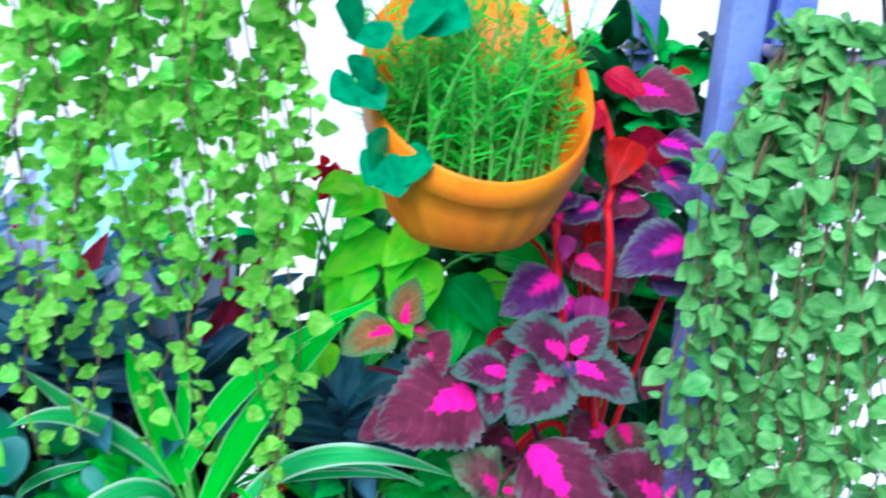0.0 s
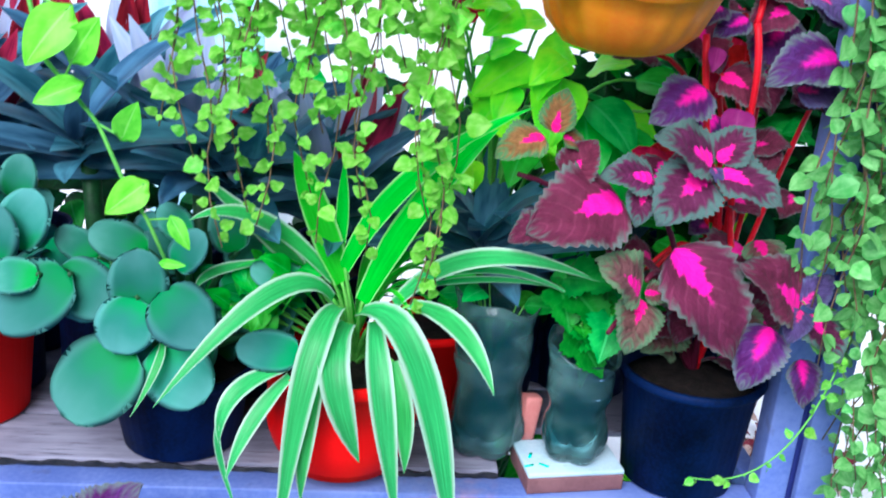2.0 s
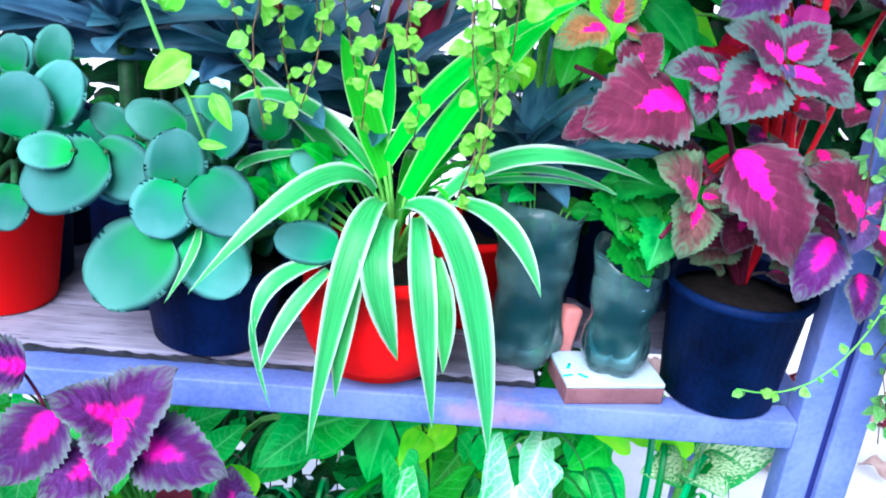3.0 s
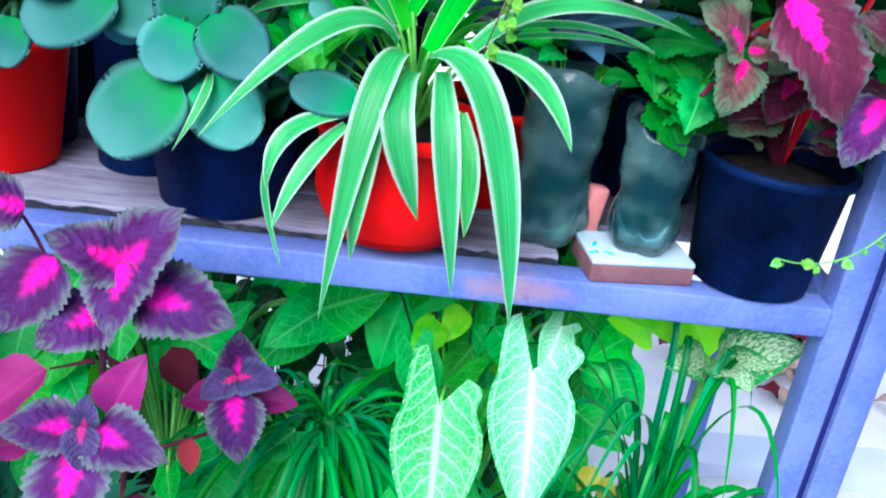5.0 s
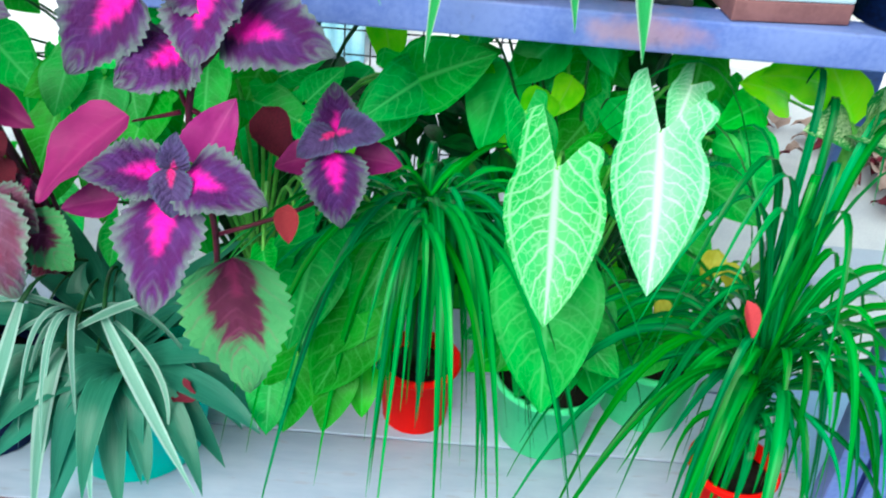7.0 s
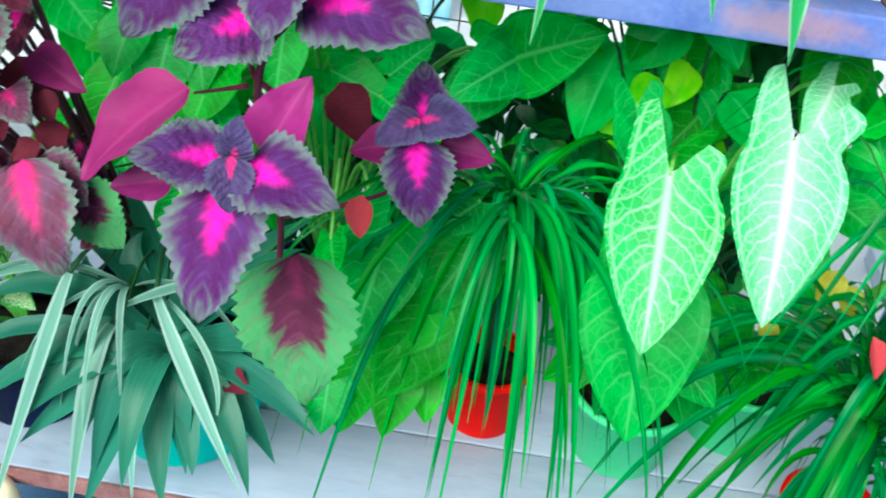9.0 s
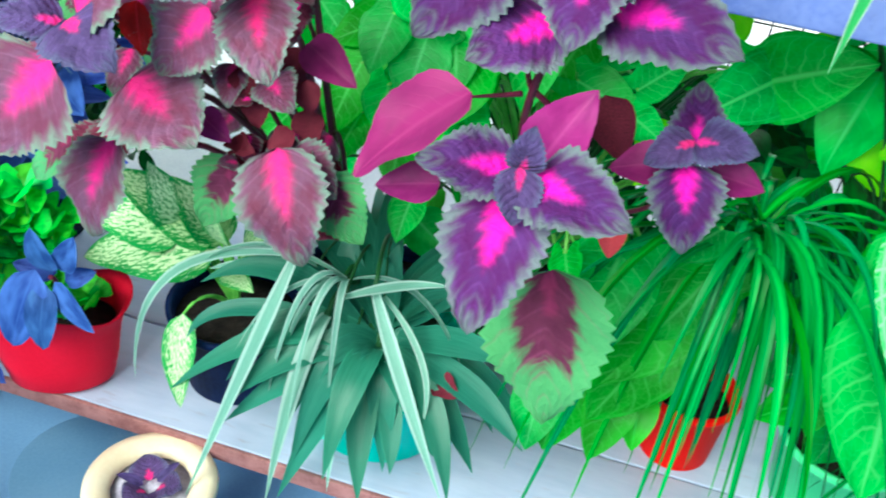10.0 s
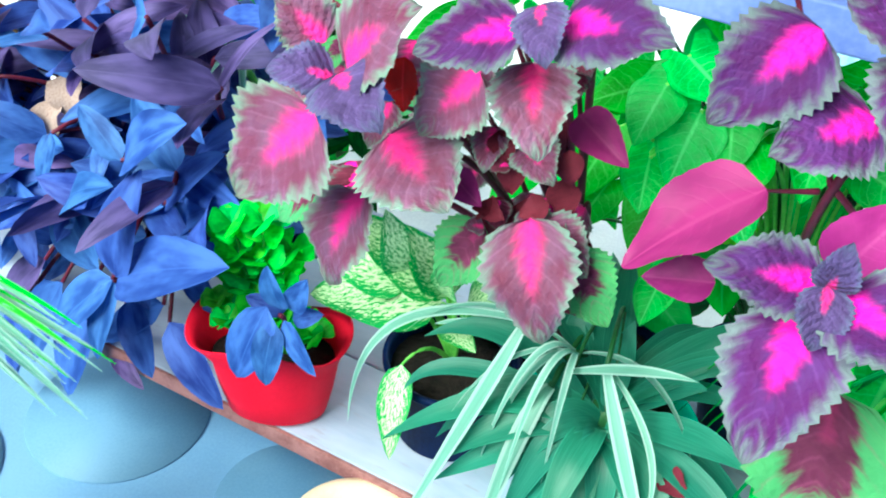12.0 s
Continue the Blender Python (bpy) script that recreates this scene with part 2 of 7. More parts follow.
M = {
    "steel": stained_steel("blue_grey_painted_steel", (0.11, 0.17, 0.49), (0.20, 0.27, 0.60), (0.62, 0.30, 0.24), (0.052, 0.913), (0.075, 0.022)),
    "steel_dark": plain("dark_blue_seam", (0.02, 0.03, 0.16), (0.03, 0.04, 0.22), 0.6, 20.0),
    "plank": grained("weathered_grey_plank", (0.14, 0.13, 0.19), (0.34, 0.33, 0.43), (0.03, 0.025, 0.05)),
    "bench": grained("pale_blue_grey_boards", (0.33, 0.40, 0.56), (0.45, 0.51, 0.66), (0.36, 0.38, 0.50), 0.55, 5.0, 0.10),
    "bench_edge": plain("red_brown_board_edge", (0.22, 0.09, 0.09), (0.38, 0.18, 0.18), 0.8, 30.0, 0.0, 0.4),
    "floor": plain("pale_blue_floor", (0.14, 0.29, 0.50), (0.20, 0.37, 0.58), 0.55, 3.0, 0.0, 0.1),
    "floor_disc": plain("grey_blue_disc", (0.10, 0.22, 0.37), (0.14, 0.28, 0.44), 0.55, 5.0, 0.0, 0.1),
    "wall": plain("white_plaster", (0.82, 0.82, 0.84), (0.9, 0.9, 0.9), 0.8, 4.0, 0.0, 0.2),
    "red": plain("bright_red_plastic", (0.92, 0.003, 0.003), (0.99, 0.005, 0.004), 0.5, 10.0, 0.0, 0.05, gloss=0.06),
    "crimson": plain("crimson_plastic", (0.90, 0.006, 0.04), (0.99, 0.01, 0.05), 0.5, 10.0, 0.0, 0.05, gloss=0.06),
    "navy": plain("navy_black_plastic", (0.0008, 0.003, 0.016), (0.004, 0.018, 0.085), 0.55, 11.0, 0.0, 0.08, gloss=0.06),
    "orange": plain("orange_plastic", (1.0, 0.20, 0.0), (1.0, 0.31, 0.004), 0.4, 12.0, 0.0, 0.06),
    "aqua": plain("turquoise_plastic", (0.0, 0.80, 0.57), (0.01, 0.92, 0.70), 0.4, 12.0),
    "lime_pot": plain("pale_green_plastic", (0.08, 0.72, 0.28), (0.14, 0.82, 0.36), 0.4, 12.0),
    "cream": plain("cream_plastic", (0.85, 0.70, 0.48), (0.92, 0.80, 0.60), 0.4, 15.0),
    "soil": plain("dark_soil", (0.004, 0.003, 0.003), (0.02, 0.014, 0.012), 0.95, 60.0, 0.0, 1.0),
    "soil_brown": plain("dry_brown_soil", (0.10, 0.045, 0.025), (0.28, 0.14, 0.09), 0.95, 70.0, 0.0, 1.0),
    "tile_white": plain("white_glazed_tile", (0.40, 0.56, 0.66), (0.55, 0.70, 0.78), 0.3, 20.0),
    "tile_brown": plain("brown_fired_clay", (0.16, 0.07, 0.08), (0.24, 0.11, 0.12), 0.8, 30.0, 0.0, 0.3),
    "salmon": plain("salmon_painted_wood", (0.88, 0.28, 0.26), (0.94, 0.36, 0.33), 0.5, 12.0),
    "cyan": plain("cyan_curtain", (0.01, 0.62, 0.88), (0.03, 0.75, 0.96), 0.5, 6.0),
    "wire": plain("dark_fence_wire", (0.02, 0.025, 0.03), (0.05, 0.05, 0.06), 0.5, 60.0, 0.4),
    "red_stem": plain("red_stem", (0.60, 0.003, 0.012), (0.80, 0.008, 0.025), 0.45, 30.0),
    "plum_stem": plain("plum_stem", (0.06, 0.006, 0.02), (0.14, 0.012, 0.04), 0.5, 30.0),
    "green_stem": plain("green_stem", (0.10, 0.42, 0.06), (0.2, 0.6, 0.1), 0.5, 40.0),
    "dark_stem": plain("dark_green_stem", (0.01, 0.05, 0.02), (0.02, 0.11, 0.03), 0.5, 40.0),
    "brown_stem": plain("brown_vine_stem", (0.09, 0.05, 0.03), (0.22, 0.15, 0.08), 0.7, 60.0),
    "spider": striped_paint("spider_plant_leaf", (0.045, 0.42, 0.10), (0.60, 0.84, 0.66), rim=0.60, contrast=1.7, soft=0.34),
    "spider_young": striped_paint("young_spider_plant_leaf", (0.025, 0.62, 0.008), (0.40, 0.88, 0.28), rim=0.82, contrast=1.25),
    "spider_core": striped_paint("pale_cored_leaf", (0.17, 0.40, 0.31), (0.42, 0.63, 0.57), rim=0.55, contrast=1.3),
    "coleus_low": coleus_paint("plum_coleus_leaf", (0.088, 0.024, 0.150), (0.98, 0.008, 0.42), (0.15, 0.19, 0.205), edge_at=0.60, soft=0.42, breadth=0.38, reach=0.56, blur=0.2, deep=(0.078, 0.010, 0.098)),
    "coleus_red": coleus_paint("red_coleus_leaf", (0.195, 0.082, 0.160), (0.90, 0.03, 0.28), (0.20, 0.30, 0.25), edge_at=0.66, soft=0.38, breadth=0.32, blur=0.24, deep=(0.17, 0.042, 0.09)),
    "coleus_small": coleus_paint("violet_coleus_leaf", (0.11, 0.07, 0.22), (0.85, 0.03, 0.28), (0.12, 0.12, 0.25), reach=0.4, breadth=0.3),
    "coleus_top": coleus_paint("maroon_coleus_leaf", (0.165, 0.024, 0.062), (0.98, 0.010, 0.34), (0.13, 0.16, 0.15), edge_at=0.74, soft=0.30, breadth=0.46, reach=0.52, blur=0.05),
    "coleus_rosette": coleus_paint("grey_rimmed_coleus_leaf", (0.115, 0.018, 0.066), (0.98, 0.012, 0.34), (0.085, 0.15, 0.135), edge_at=0.56, soft=0.22, breadth=0.46, reach=0.50, blur=0.05, ragged=0.25),
    "coleus_green": coleus_paint("green_rimmed_coleus_leaf", (0.17, 0.032, 0.09), (0.26, 0.03, 0.11), (0.09, 0.36, 0.13), reach=0.3, breadth=0.2, edge_at=0.36, soft=0.22, jag=0.18, ragged=0.55),
    "coleus_orange": coleus_paint("orange_green_coleus_leaf", (0.27, 0.12, 0.045), (0.98, 0.008, 0.26), (0.09, 0.21, 0.08), edge_at=0.5, breadth=0.4, reach=0.5, blur=0.05),
    "coleus_under": leaf_paint("magenta_leaf_underside", (0.235, 0.012, 0.13), (0.33, 0.022, 0.175), (0.37, 0.04, 0.20), 0.25, 0.5),
    "coleus_scarlet": leaf_paint("scarlet_leaf_underside", (0.34, 0.002, 0.016), (0.60, 0.005, 0.03), (0.75, 0.02, 0.07), 0.3, 0.5, thin=0.4),
    "boat": leaf_paint("dark_teal_leaf", (0.016, 0.075, 0.135), (0.085, 0.24, 0.35), None, 0.0, 0.33, vary=0.8),
    "boat_purple": leaf_paint("wine_leaf_underside", (0.16, 0.006, 0.03), (0.42, 0.02, 0.06), None, 0.0, 0.4),
    "boat_pale": leaf_paint("lilac_leaf_underside", (0.36, 0.44, 0.72), (0.52, 0.58, 0.84), None, 0.0, 0.45),
    "succ": fleshy_paint("blue_green_fleshy_leaf", (0.015, 0.32, 0.08), (0.037, 0.235, 0.17), (0.10, 0.32, 0.29)),
    "vine": leaf_paint("yellow_green_vine_leaf", (0.19, 0.78, 0.05), (0.42, 0.93, 0.18), None, 0.0, 0.4, vary=0.5, thin=0.5, rib=0.02),
    "vine_grey": leaf_paint("grey_green_vine_leaf", (0.11, 0.46, 0.09), (0.28, 0.68, 0.22), None, 0.0, 0.45, vary=0.6, rib=0.02),
    "pothos": leaf_paint("bright_heart_leaf", (0.13, 0.60, 0.02), (0.25, 0.78, 0.06), (0.4, 0.85, 0.2), 0.1, 0.35),
    "lime": leaf_paint("lime_leaf", (0.14, 0.85, 0.004), (0.32, 0.97, 0.012), (0.30, 0.88, 0.08), 0.3, 0.4, thin=0.25),
    "green": leaf_paint("mid_green_leaf", (0.008, 0.36, 0.020), (0.035, 0.58, 0.05), (0.08, 0.62, 0.14), 0.3, 0.4, vary=0.6),
    "syn": arrow_paint("green_arrowhead_leaf", (0.005, 0.36, 0.016), (0.022, 0.60, 0.05), (0.15, 0.76, 0.20), 0.45, 0.10, 7.0, 0.05, 0.5, 0.5),
    "syn_white": arrow_paint("white_veined_arrowhead_leaf", (0.035, 0.48, 0.12), (0.13, 0.60, 0.25), (0.60, 0.86, 0.68), 0.78, 0.46, 10.0, 0.08, 0.15, 0.08),
    "syn_pale": arrow_paint("pale_veined_arrowhead_leaf", (0.012, 0.42, 0.05), (0.05, 0.54, 0.13), (0.50, 0.86, 0.57), 0.80, 0.18, 8.0, 0.07, 0.2, 0.08),
    "grass": leaf_paint("deep_green_strap_leaf", (0.002, 0.145, 0.022), (0.008, 0.37, 0.06), (0.02, 0.44, 0.10), 0.0, 0.35, vary=0.85, rib=0.2),
    "broad": striped_paint("broad_dark_green_leaf", (0.026, 0.20, 0.13), (0.07, 0.36, 0.25), rim=0.9, contrast=1.25),
    "speckled": speckled_paint("cream_speckled_leaf", (0.03, 0.36, 0.07), (0.66, 0.86, 0.50)),
    "purple": leaf_paint("blue_violet_leaf", (0.016, 0.052, 0.27), (0.072, 0.17, 0.57), None, 0.0, 0.55, vary=0.4, rib=0.03),
    "lobed": leaf_paint("lobed_green_leaf", (0.005, 0.22, 0.018), (0.024, 0.42, 0.035), (0.06, 0.5, 0.1), 0.3, 0.45, vary=0.7),
    "jade": leaf_paint("small_bright_green_leaf", (0.01, 0.46, 0.02), (0.06, 0.80, 0.05), None, 0.0, 0.35, vary=0.8),
    "frond": leaf_paint("fine_green_foliage", (0.015, 0.32, 0.01), (0.08, 0.60, 0.04), None, 0.0, 0.5, vary=0.6),
    "dark_round": leaf_paint("dark_round_leaf", (0.004, 0.23, 0.09), (0.02, 0.38, 0.16), None, 0.1, 0.4),
    "bud": plain("rosy_red_bud", (0.42, 0.03, 0.05), (0.60, 0.07, 0.08), 0.5, 40.0),
    "dry": plain("dry_maroon_leaf", (0.06, 0.005, 0.014), (0.15, 0.012, 0.03), 0.8, 40.0),
    "yellow": leaf_paint("yellowing_leaf", (0.55, 0.50, 0.03), (0.75, 0.72, 0.10), None, 0.0, 0.5),
    "violet": leaf_paint("dusky_violet_leaf", (0.045, 0.03, 0.12), (0.13, 0.09, 0.28), None, 0.0, 0.55, vary=0.4, rib=0.03),
    "tan": plain("dry_tan_leaf", (0.26, 0.17, 0.15), (0.42, 0.31, 0.28), 0.85, 30.0),
    "grit": plain("pale_lavender_grit", (0.42, 0.38, 0.50), (0.70, 0.68, 0.80), 0.9, 60.0, 0.0, 0.6),
    "concrete": plain("grey_concrete", (0.20, 0.20, 0.21), (0.30, 0.30, 0.31), 0.9, 3.0, 0.0, 0.3),
    "lilac": plain("grey_lilac_plastic", (0.30, 0.28, 0.36), (0.42, 0.40, 0.50), 0.5, 15.0),
    "yard": plain("pale_grey_paving", (0.55, 0.58, 0.66), (0.72, 0.75, 0.80), 0.8, 5.0, 0.0, 0.2),
    "step": plain("pale_blue_grey_concrete", (0.42, 0.50, 0.64), (0.55, 0.62, 0.74), 0.8, 6.0, 0.0, 0.2),
    "coleus_olive": coleus_paint("olive_coleus_leaf", (0.19, 0.075, 0.075), (0.98, 0.008, 0.30), (0.13, 0.23, 0.12), edge_at=0.5, breadth=0.42, reach=0.5, blur=0.05),
    # near-black green: the gloom between plants is put into this leaf colour
    "hedge": leaf_paint("shade_painted_leaf", (0.001, 0.032, 0.006), (0.004, 0.10, 0.016), None, 0.0, 0.45, vary=0.7),
    "blue_sheet": plain("pale_blue_corrugated_sheet", (0.25, 0.55, 0.72), (0.45, 0.72, 0.85), 0.5, 8.0),
}


def bottle_paint():
    p = Paint("cloudy_green_bottle_plastic", 0.12, gloss=0.6)
    n = p.noise(15.0, 6.0)
    col = p.mix(p.ramp(n, 0.36, 0.66), (0.03, 0.18, 0.20), (0.36, 0.66, 0.64))
    p.bump(p.math("ADD", n, p.noise(70.0)), 0.15, 0.003)
    sockets(p.nt, p.bsdf, {"Transmission Weight": 0.82, "IOR": 1.3})
    return p.done(col)


M["bottle"] = bottle_paint()


# ---- ways to make meshes ----
UP = Vector((0, 0, 1))
TO_VIEW = Vector((0.0, -0.62, 0.78))


def thing(name, at, label, category, group=""):
    """An empty at the foot of a thing, which its parts hang on."""
    ob = new(name)
    ob.empty_display_size = 0.02
    ob.location = at
    ob.matrix_world = Matrix.Translation(at)
    return tagged(ob, label, category, group)


def root(ob):
    m = Matrix.Translation((0, 0, 0))
    while ob is not None:
        m = ob.matrix_basis @ m
        ob = ob.parent
    return m


def hang(ob, parent, m):
    """Put ob under parent, standing at m in the world."""
    if parent is not None:
        ob.parent = parent
        ob.matrix_basis = root(parent).inverted() @ m
    else:
        ob.matrix_basis = m
    return ob


def mesh_of(name, bm, material, smooth=True):
    me = bpy.data.meshes.new(name)
    if smooth:
        for f in bm.faces:
            f.smooth = True
    bm.to_mesh(me)
    bm.free()
    me.materials.append(M[material] if isinstance(material, str) else material)
    return me


def part(name, bm, material, parent, label="", m=None, smooth=True):
    """One bmesh (or mesh) as one object under a thing or a part; m is its place in the world."""
    me = bm if isinstance(bm, bpy.types.Mesh) else mesh_of(name, bm, material, smooth)
    ob = hang(new(name, me), parent, m or Matrix.Identity(4))
    return tagged(ob, label)


def box(x0, x1, y0, y1, z0, z1, bevel=0.003):
    bm = bmesh.new()
    bmesh.ops.create_cube(bm, size=1.0, matrix=Matrix.LocRotScale(((x0 + x1) / 2, (y0 + y1) / 2, (z0 + z1) / 2), None, (x1 - x0, y1 - y0, z1 - z0)))
    if bevel:
        bmesh.ops.bevel(bm, geom=bm.edges[:], offset=bevel, segments=2, affect="EDGES", profile=0.6)
    return bm


def lathe(profile, n=40, wobble=0.0):
    """Turn (radius, height) pairs about the z axis; a radius of nought closes the end."""
    bm = bmesh.new()
    rings = []
    for r, z in profile:
        if r < 1e-6:
            rings.append([bm.verts.new((0, 0, z))])
        else:
            rings.append([bm.verts.new((r * (1 + wobble * math.sin(3 * a + z * 40)) * math.cos(a), r * (1 + wobble * math.cos(2 * a)) * math.sin(a), z)) for a in (2 * math.pi * i / n for i in range(n))])
    for p, q in zip(rings, rings[1:]):
        for i in range(n):
            j = (i + 1) % n
            if len(p) == 1:
                bm.faces.new((p[0], q[i], q[j]))
            elif len(q) == 1:
                bm.faces.new((p[i], p[j], q[0]))
            else:
                bm.faces.new((p[i], p[j], q[j], q[i]))
    bmesh.ops.recalc_face_normals(bm, faces=bm.faces[:])
    return bm


def tube(points, r0, r1=None, n=7, bm=None):
    """A round stem along points, tapering from r0 to r1."""
    bm = bm or bmesh.new()
    r1 = r0 if r1 is None else r1
    pts = [Vector(p) for p in points]
    rings = []
    for i, p in enumerate(pts):
        d = (pts[min(i + 1, len(pts) - 1)] - pts[max(i - 1, 0)]).normalized()
        side = d.cross(Vector((0.31, 0.95, 0.07)))
        side = side.normalized() if side.length > 1e-4 else Vector((1, 0, 0))
        other = d.cross(side)
        r = r0 + (r1 - r0) * i / max(1, len(pts) - 1)
        rings.append([bm.verts.new(p + r * (math.cos(a) * side + math.sin(a) * other)) for a in (2 * math.pi * k / n for k in range(n))])
    for p, q in zip(rings, rings[1:]):
        for i in range(n):
            bm.faces.new((p[i], p[(i + 1) % n], q[(i + 1) % n], q[i]))
    bm.faces.new(rings[0][::-1])
    bm.faces.new(rings[-1])
    return bm


def bezier(a, b, c, n):
    a, b, c = Vector(a), Vector(b), Vector(c)
    return [a * (1 - t) ** 2 + b * 2 * t * (1 - t) + c * t * t for t in (i / n for i in range(n + 1))]


PROFILES = {
    "ovate": lambda u: math.sin(math.pi * min(1.0, u ** 0.60)) ** 0.8 if u < 1 else 0.0,
    "lance": lambda u: math.sin(math.pi * u ** 0.78) ** 0.85 if u < 1 else 0.0,
    "oblong": lambda u: math.sin(math.pi * u ** 0.72) ** 0.55 * (1 - 0.35 * max(0.0, u - 0.55)) if u < 1 else 0.0,
    "oval": lambda u: max(0.0, 1 - (2 * u ** 0.86 - 1) ** 2) ** 0.5,
    "heart": lambda u: (0.45 + 0.55 * min(1.0, u / 0.16) ** 0.6) * max(0.0, 1 - max(0.0, (u - 0.16) / 0.84) ** 1.9) if u < 1 else 0.0,
    "round": lambda u: (0.35 + 0.65 * min(1.0, u / 0.25) ** 0.6) * max(0.0, 1 - max(0.0, (u - 0.25) / 0.75) ** 2.0) ** 0.9 if u < 1 else 0.0,
    "spoon": lambda u: (max(0.0, 1 - (2 * u ** 1.6 - 1) ** 2) ** 0.5) * (0.35 + 0.65 * u) / 0.82,
}


def leaf_mesh(name, material, shape, width, nu=9, nv=2, fold=0.22, droop=0.6, teeth=0.0, lobe=0.0, wave=0.0, thick=0.0, seed=0, cut=0.0):
    """A leaf of length one along +y, its face to +z: creased along the midrib, bowed towards its tip, its rim toothed, lobed or waved."""
    rng = random.Random(seed)
    profile = PROFILES[shape]
    y = z = 0.0
    line = []
    for i in range(nu + 1):
        line.append((y, z))
        a = droop * (i / nu) ** 1.2 - droop * 0.4
        y, z = y + math.cos(a) / nu, z - math.sin(a) / nu
    end = Vector((0, *line[-1]))
    turn = Matrix.Rotation(-math.atan2(end.z, end.y), 4, "X") @ Matrix.Scale(1 / end.length, 4)
    ph = rng.random() * 6
    bm = bmesh.new()
    uvs = {}
    sheets = []
    for sheet in ((0, 1) if thick else (0,)):
        rows = []
        for i in range(nu + 1):
            u = i / nu
            w = profile(max(1e-4, u)) * width / 2
            if w < 1e-3:
                w = 1e-3
            row = []
            for k in range(-nv, nv + 1):
                v = k / nv
                reach = w * v
                if teeth and abs(v) == 1:
                    reach *= 1 + teeth * (0.5 if i % 2 else -0.5)
                if cut and abs(v) == 1:
                    reach *= 1 - cut * max(0.0, math.sin(u * 15 + 1))
                yy = line[i][0] - lobe * min(1.0, abs(v) / 0.6) ** 1.5 * (1 - 0.55 * max(0.0, (abs(v) - 0.6) / 0.4) ** 1.5) * (1 - u) ** 4 * (1 if u < 0.7 else 0) + (teeth * 0.02 * (i % 2) if abs(v) == 1 else 0)
                zz = line[i][1] + fold * abs(reach) + wave * width * math.sin(u * 13 + ph + (2 if v > 0 else 0)) * v * v
                if thick:
                    zz += (1 if sheet == 0 else -1) * thick * math.sqrt(max(0.0, 1 - v * v)) * math.sqrt(max(0.0, math.sin(math.pi * min(1, max(0, u)))))
                vert = bm.verts.new(turn @ Vector((reach, yy, zz)))
                uvs[vert] = (u, (v + 1) / 2)
                row.append(vert)
            rows.append(row)
        for p, q in zip(rows, rows[1:]):
            for a, b, c, d in zip(p, p[1:], q[1:], q):
                bm.faces.new((a, b, c, d) if sheet == 0 else (d, c, b, a))
        sheets.append(rows)
    layer = bm.loops.layers.uv.new("UVMap")
    for f in bm.faces:
        for loop in f.loops:
            loop[layer].uv = uvs[loop.vert]
    if thick:
        bmesh.ops.remove_doubles(bm, verts=bm.verts[:], dist=1e-5)
    return mesh_of(name, bm, material)


def leaf_set(name, material, shape, width, number=3, **more):
    """A few leaves of one kind that differ in bow, width and waves."""
    rng = random.Random(name + str(material))
    base_droop, base_fold = more.pop("droop", 0.6), more.pop("fold", 0.22)
    return [leaf_mesh(name, material, shape, width * rng.uniform(0.92, 1.08), droop=base_droop * rng.uniform(0.5, 1.4), fold=base_fold * rng.uniform(0.6, 1.3), seed=i, **more) for i in range(number)]


def smooth_line(points, steps):
    """A curve through points, in even steps from one to the next."""
    pts = [Vector((x, y, 0.0)) for x, y in points]
    out = []
    for k in range(len(pts) - 1):
        a, b, c, d = pts[max(0, k - 1)], pts[k], pts[k + 1], pts[min(len(pts) - 1, k + 2)]
        for i in range(steps):
            t = i / steps
            out.append(0.5 * (2 * b + (c - a) * t + (2 * a - 5 * b + 4 * c - d) * t * t + (3 * b - a - 3 * c + d) * t ** 3))
    return out + [pts[-1]]


def arrow_mesh(name, material, width, lobes, droop, fold, wave, seed):
    """An arrowhead leaf: a long pointed blade whose two lobes reach back past the stalk, each to its own place."""
    rng = random.Random(seed)
    ph = rng.random() * 6
    bm = bmesh.new()
    uvs = {}
    for side, (lx, ly) in zip((1, -1), lobes):
        outer = smooth_line(((lx, ly), (lx + 0.085, ly + 0.05), (max(lx + 0.10, 0.23), ly * 0.45), (0.25, 0.03), (0.30, 0.18), (0.295, 0.38), (0.215, 0.64), (0.10, 0.86), (0.0, 1.0)), 3)
        inner = smooth_line(((lx, ly), (lx * 0.6, ly * 0.62), (lx * 0.2, ly * 0.2), (0, 0.0), (0, 0.18), (0, 0.38), (0, 0.64), (0, 0.86), (0, 1.0)), 3)
        rows = []
        for r, (p, q) in enumerate(zip(inner, outer)):
            start = 0.34 * max(0.0, 1 - r / 9)
            row = []
            for k in range(5):
                f = k / 4
                v = p.lerp(q, f)
                x, y = side * v.x * width / 0.6, v.y
                z = fold * abs(x) + droop * 0.35 * (max(0.0, y) - max(0.0, y) ** 2) - 0.12 * max(0.0, -y) + wave * math.sin(y * 11 + ph + side) * f * f
                vert = bm.verts.new((x, y, z))
                uvs[vert] = (y, 0.5 + side * 0.5 * (start + (1 - start) * f))
                row.append(vert)
            rows.append(row)
        for p, q in zip(rows, rows[1:]):
            for a, b, c, d in zip(p, p[1:], q[1:], q):
                bm.faces.new((a, b, c, d) if side > 0 else (d, c, b, a))
    layer = bm.loops.layers.uv.new("UVMap")
    for f in bm.faces:
        for loop in f.loops:
            loop[layer].uv = uvs[loop.vert]
    bmesh.ops.remove_doubles(bm, verts=bm.verts[:], dist=1e-5)
    return mesh_of(name, bm, material)


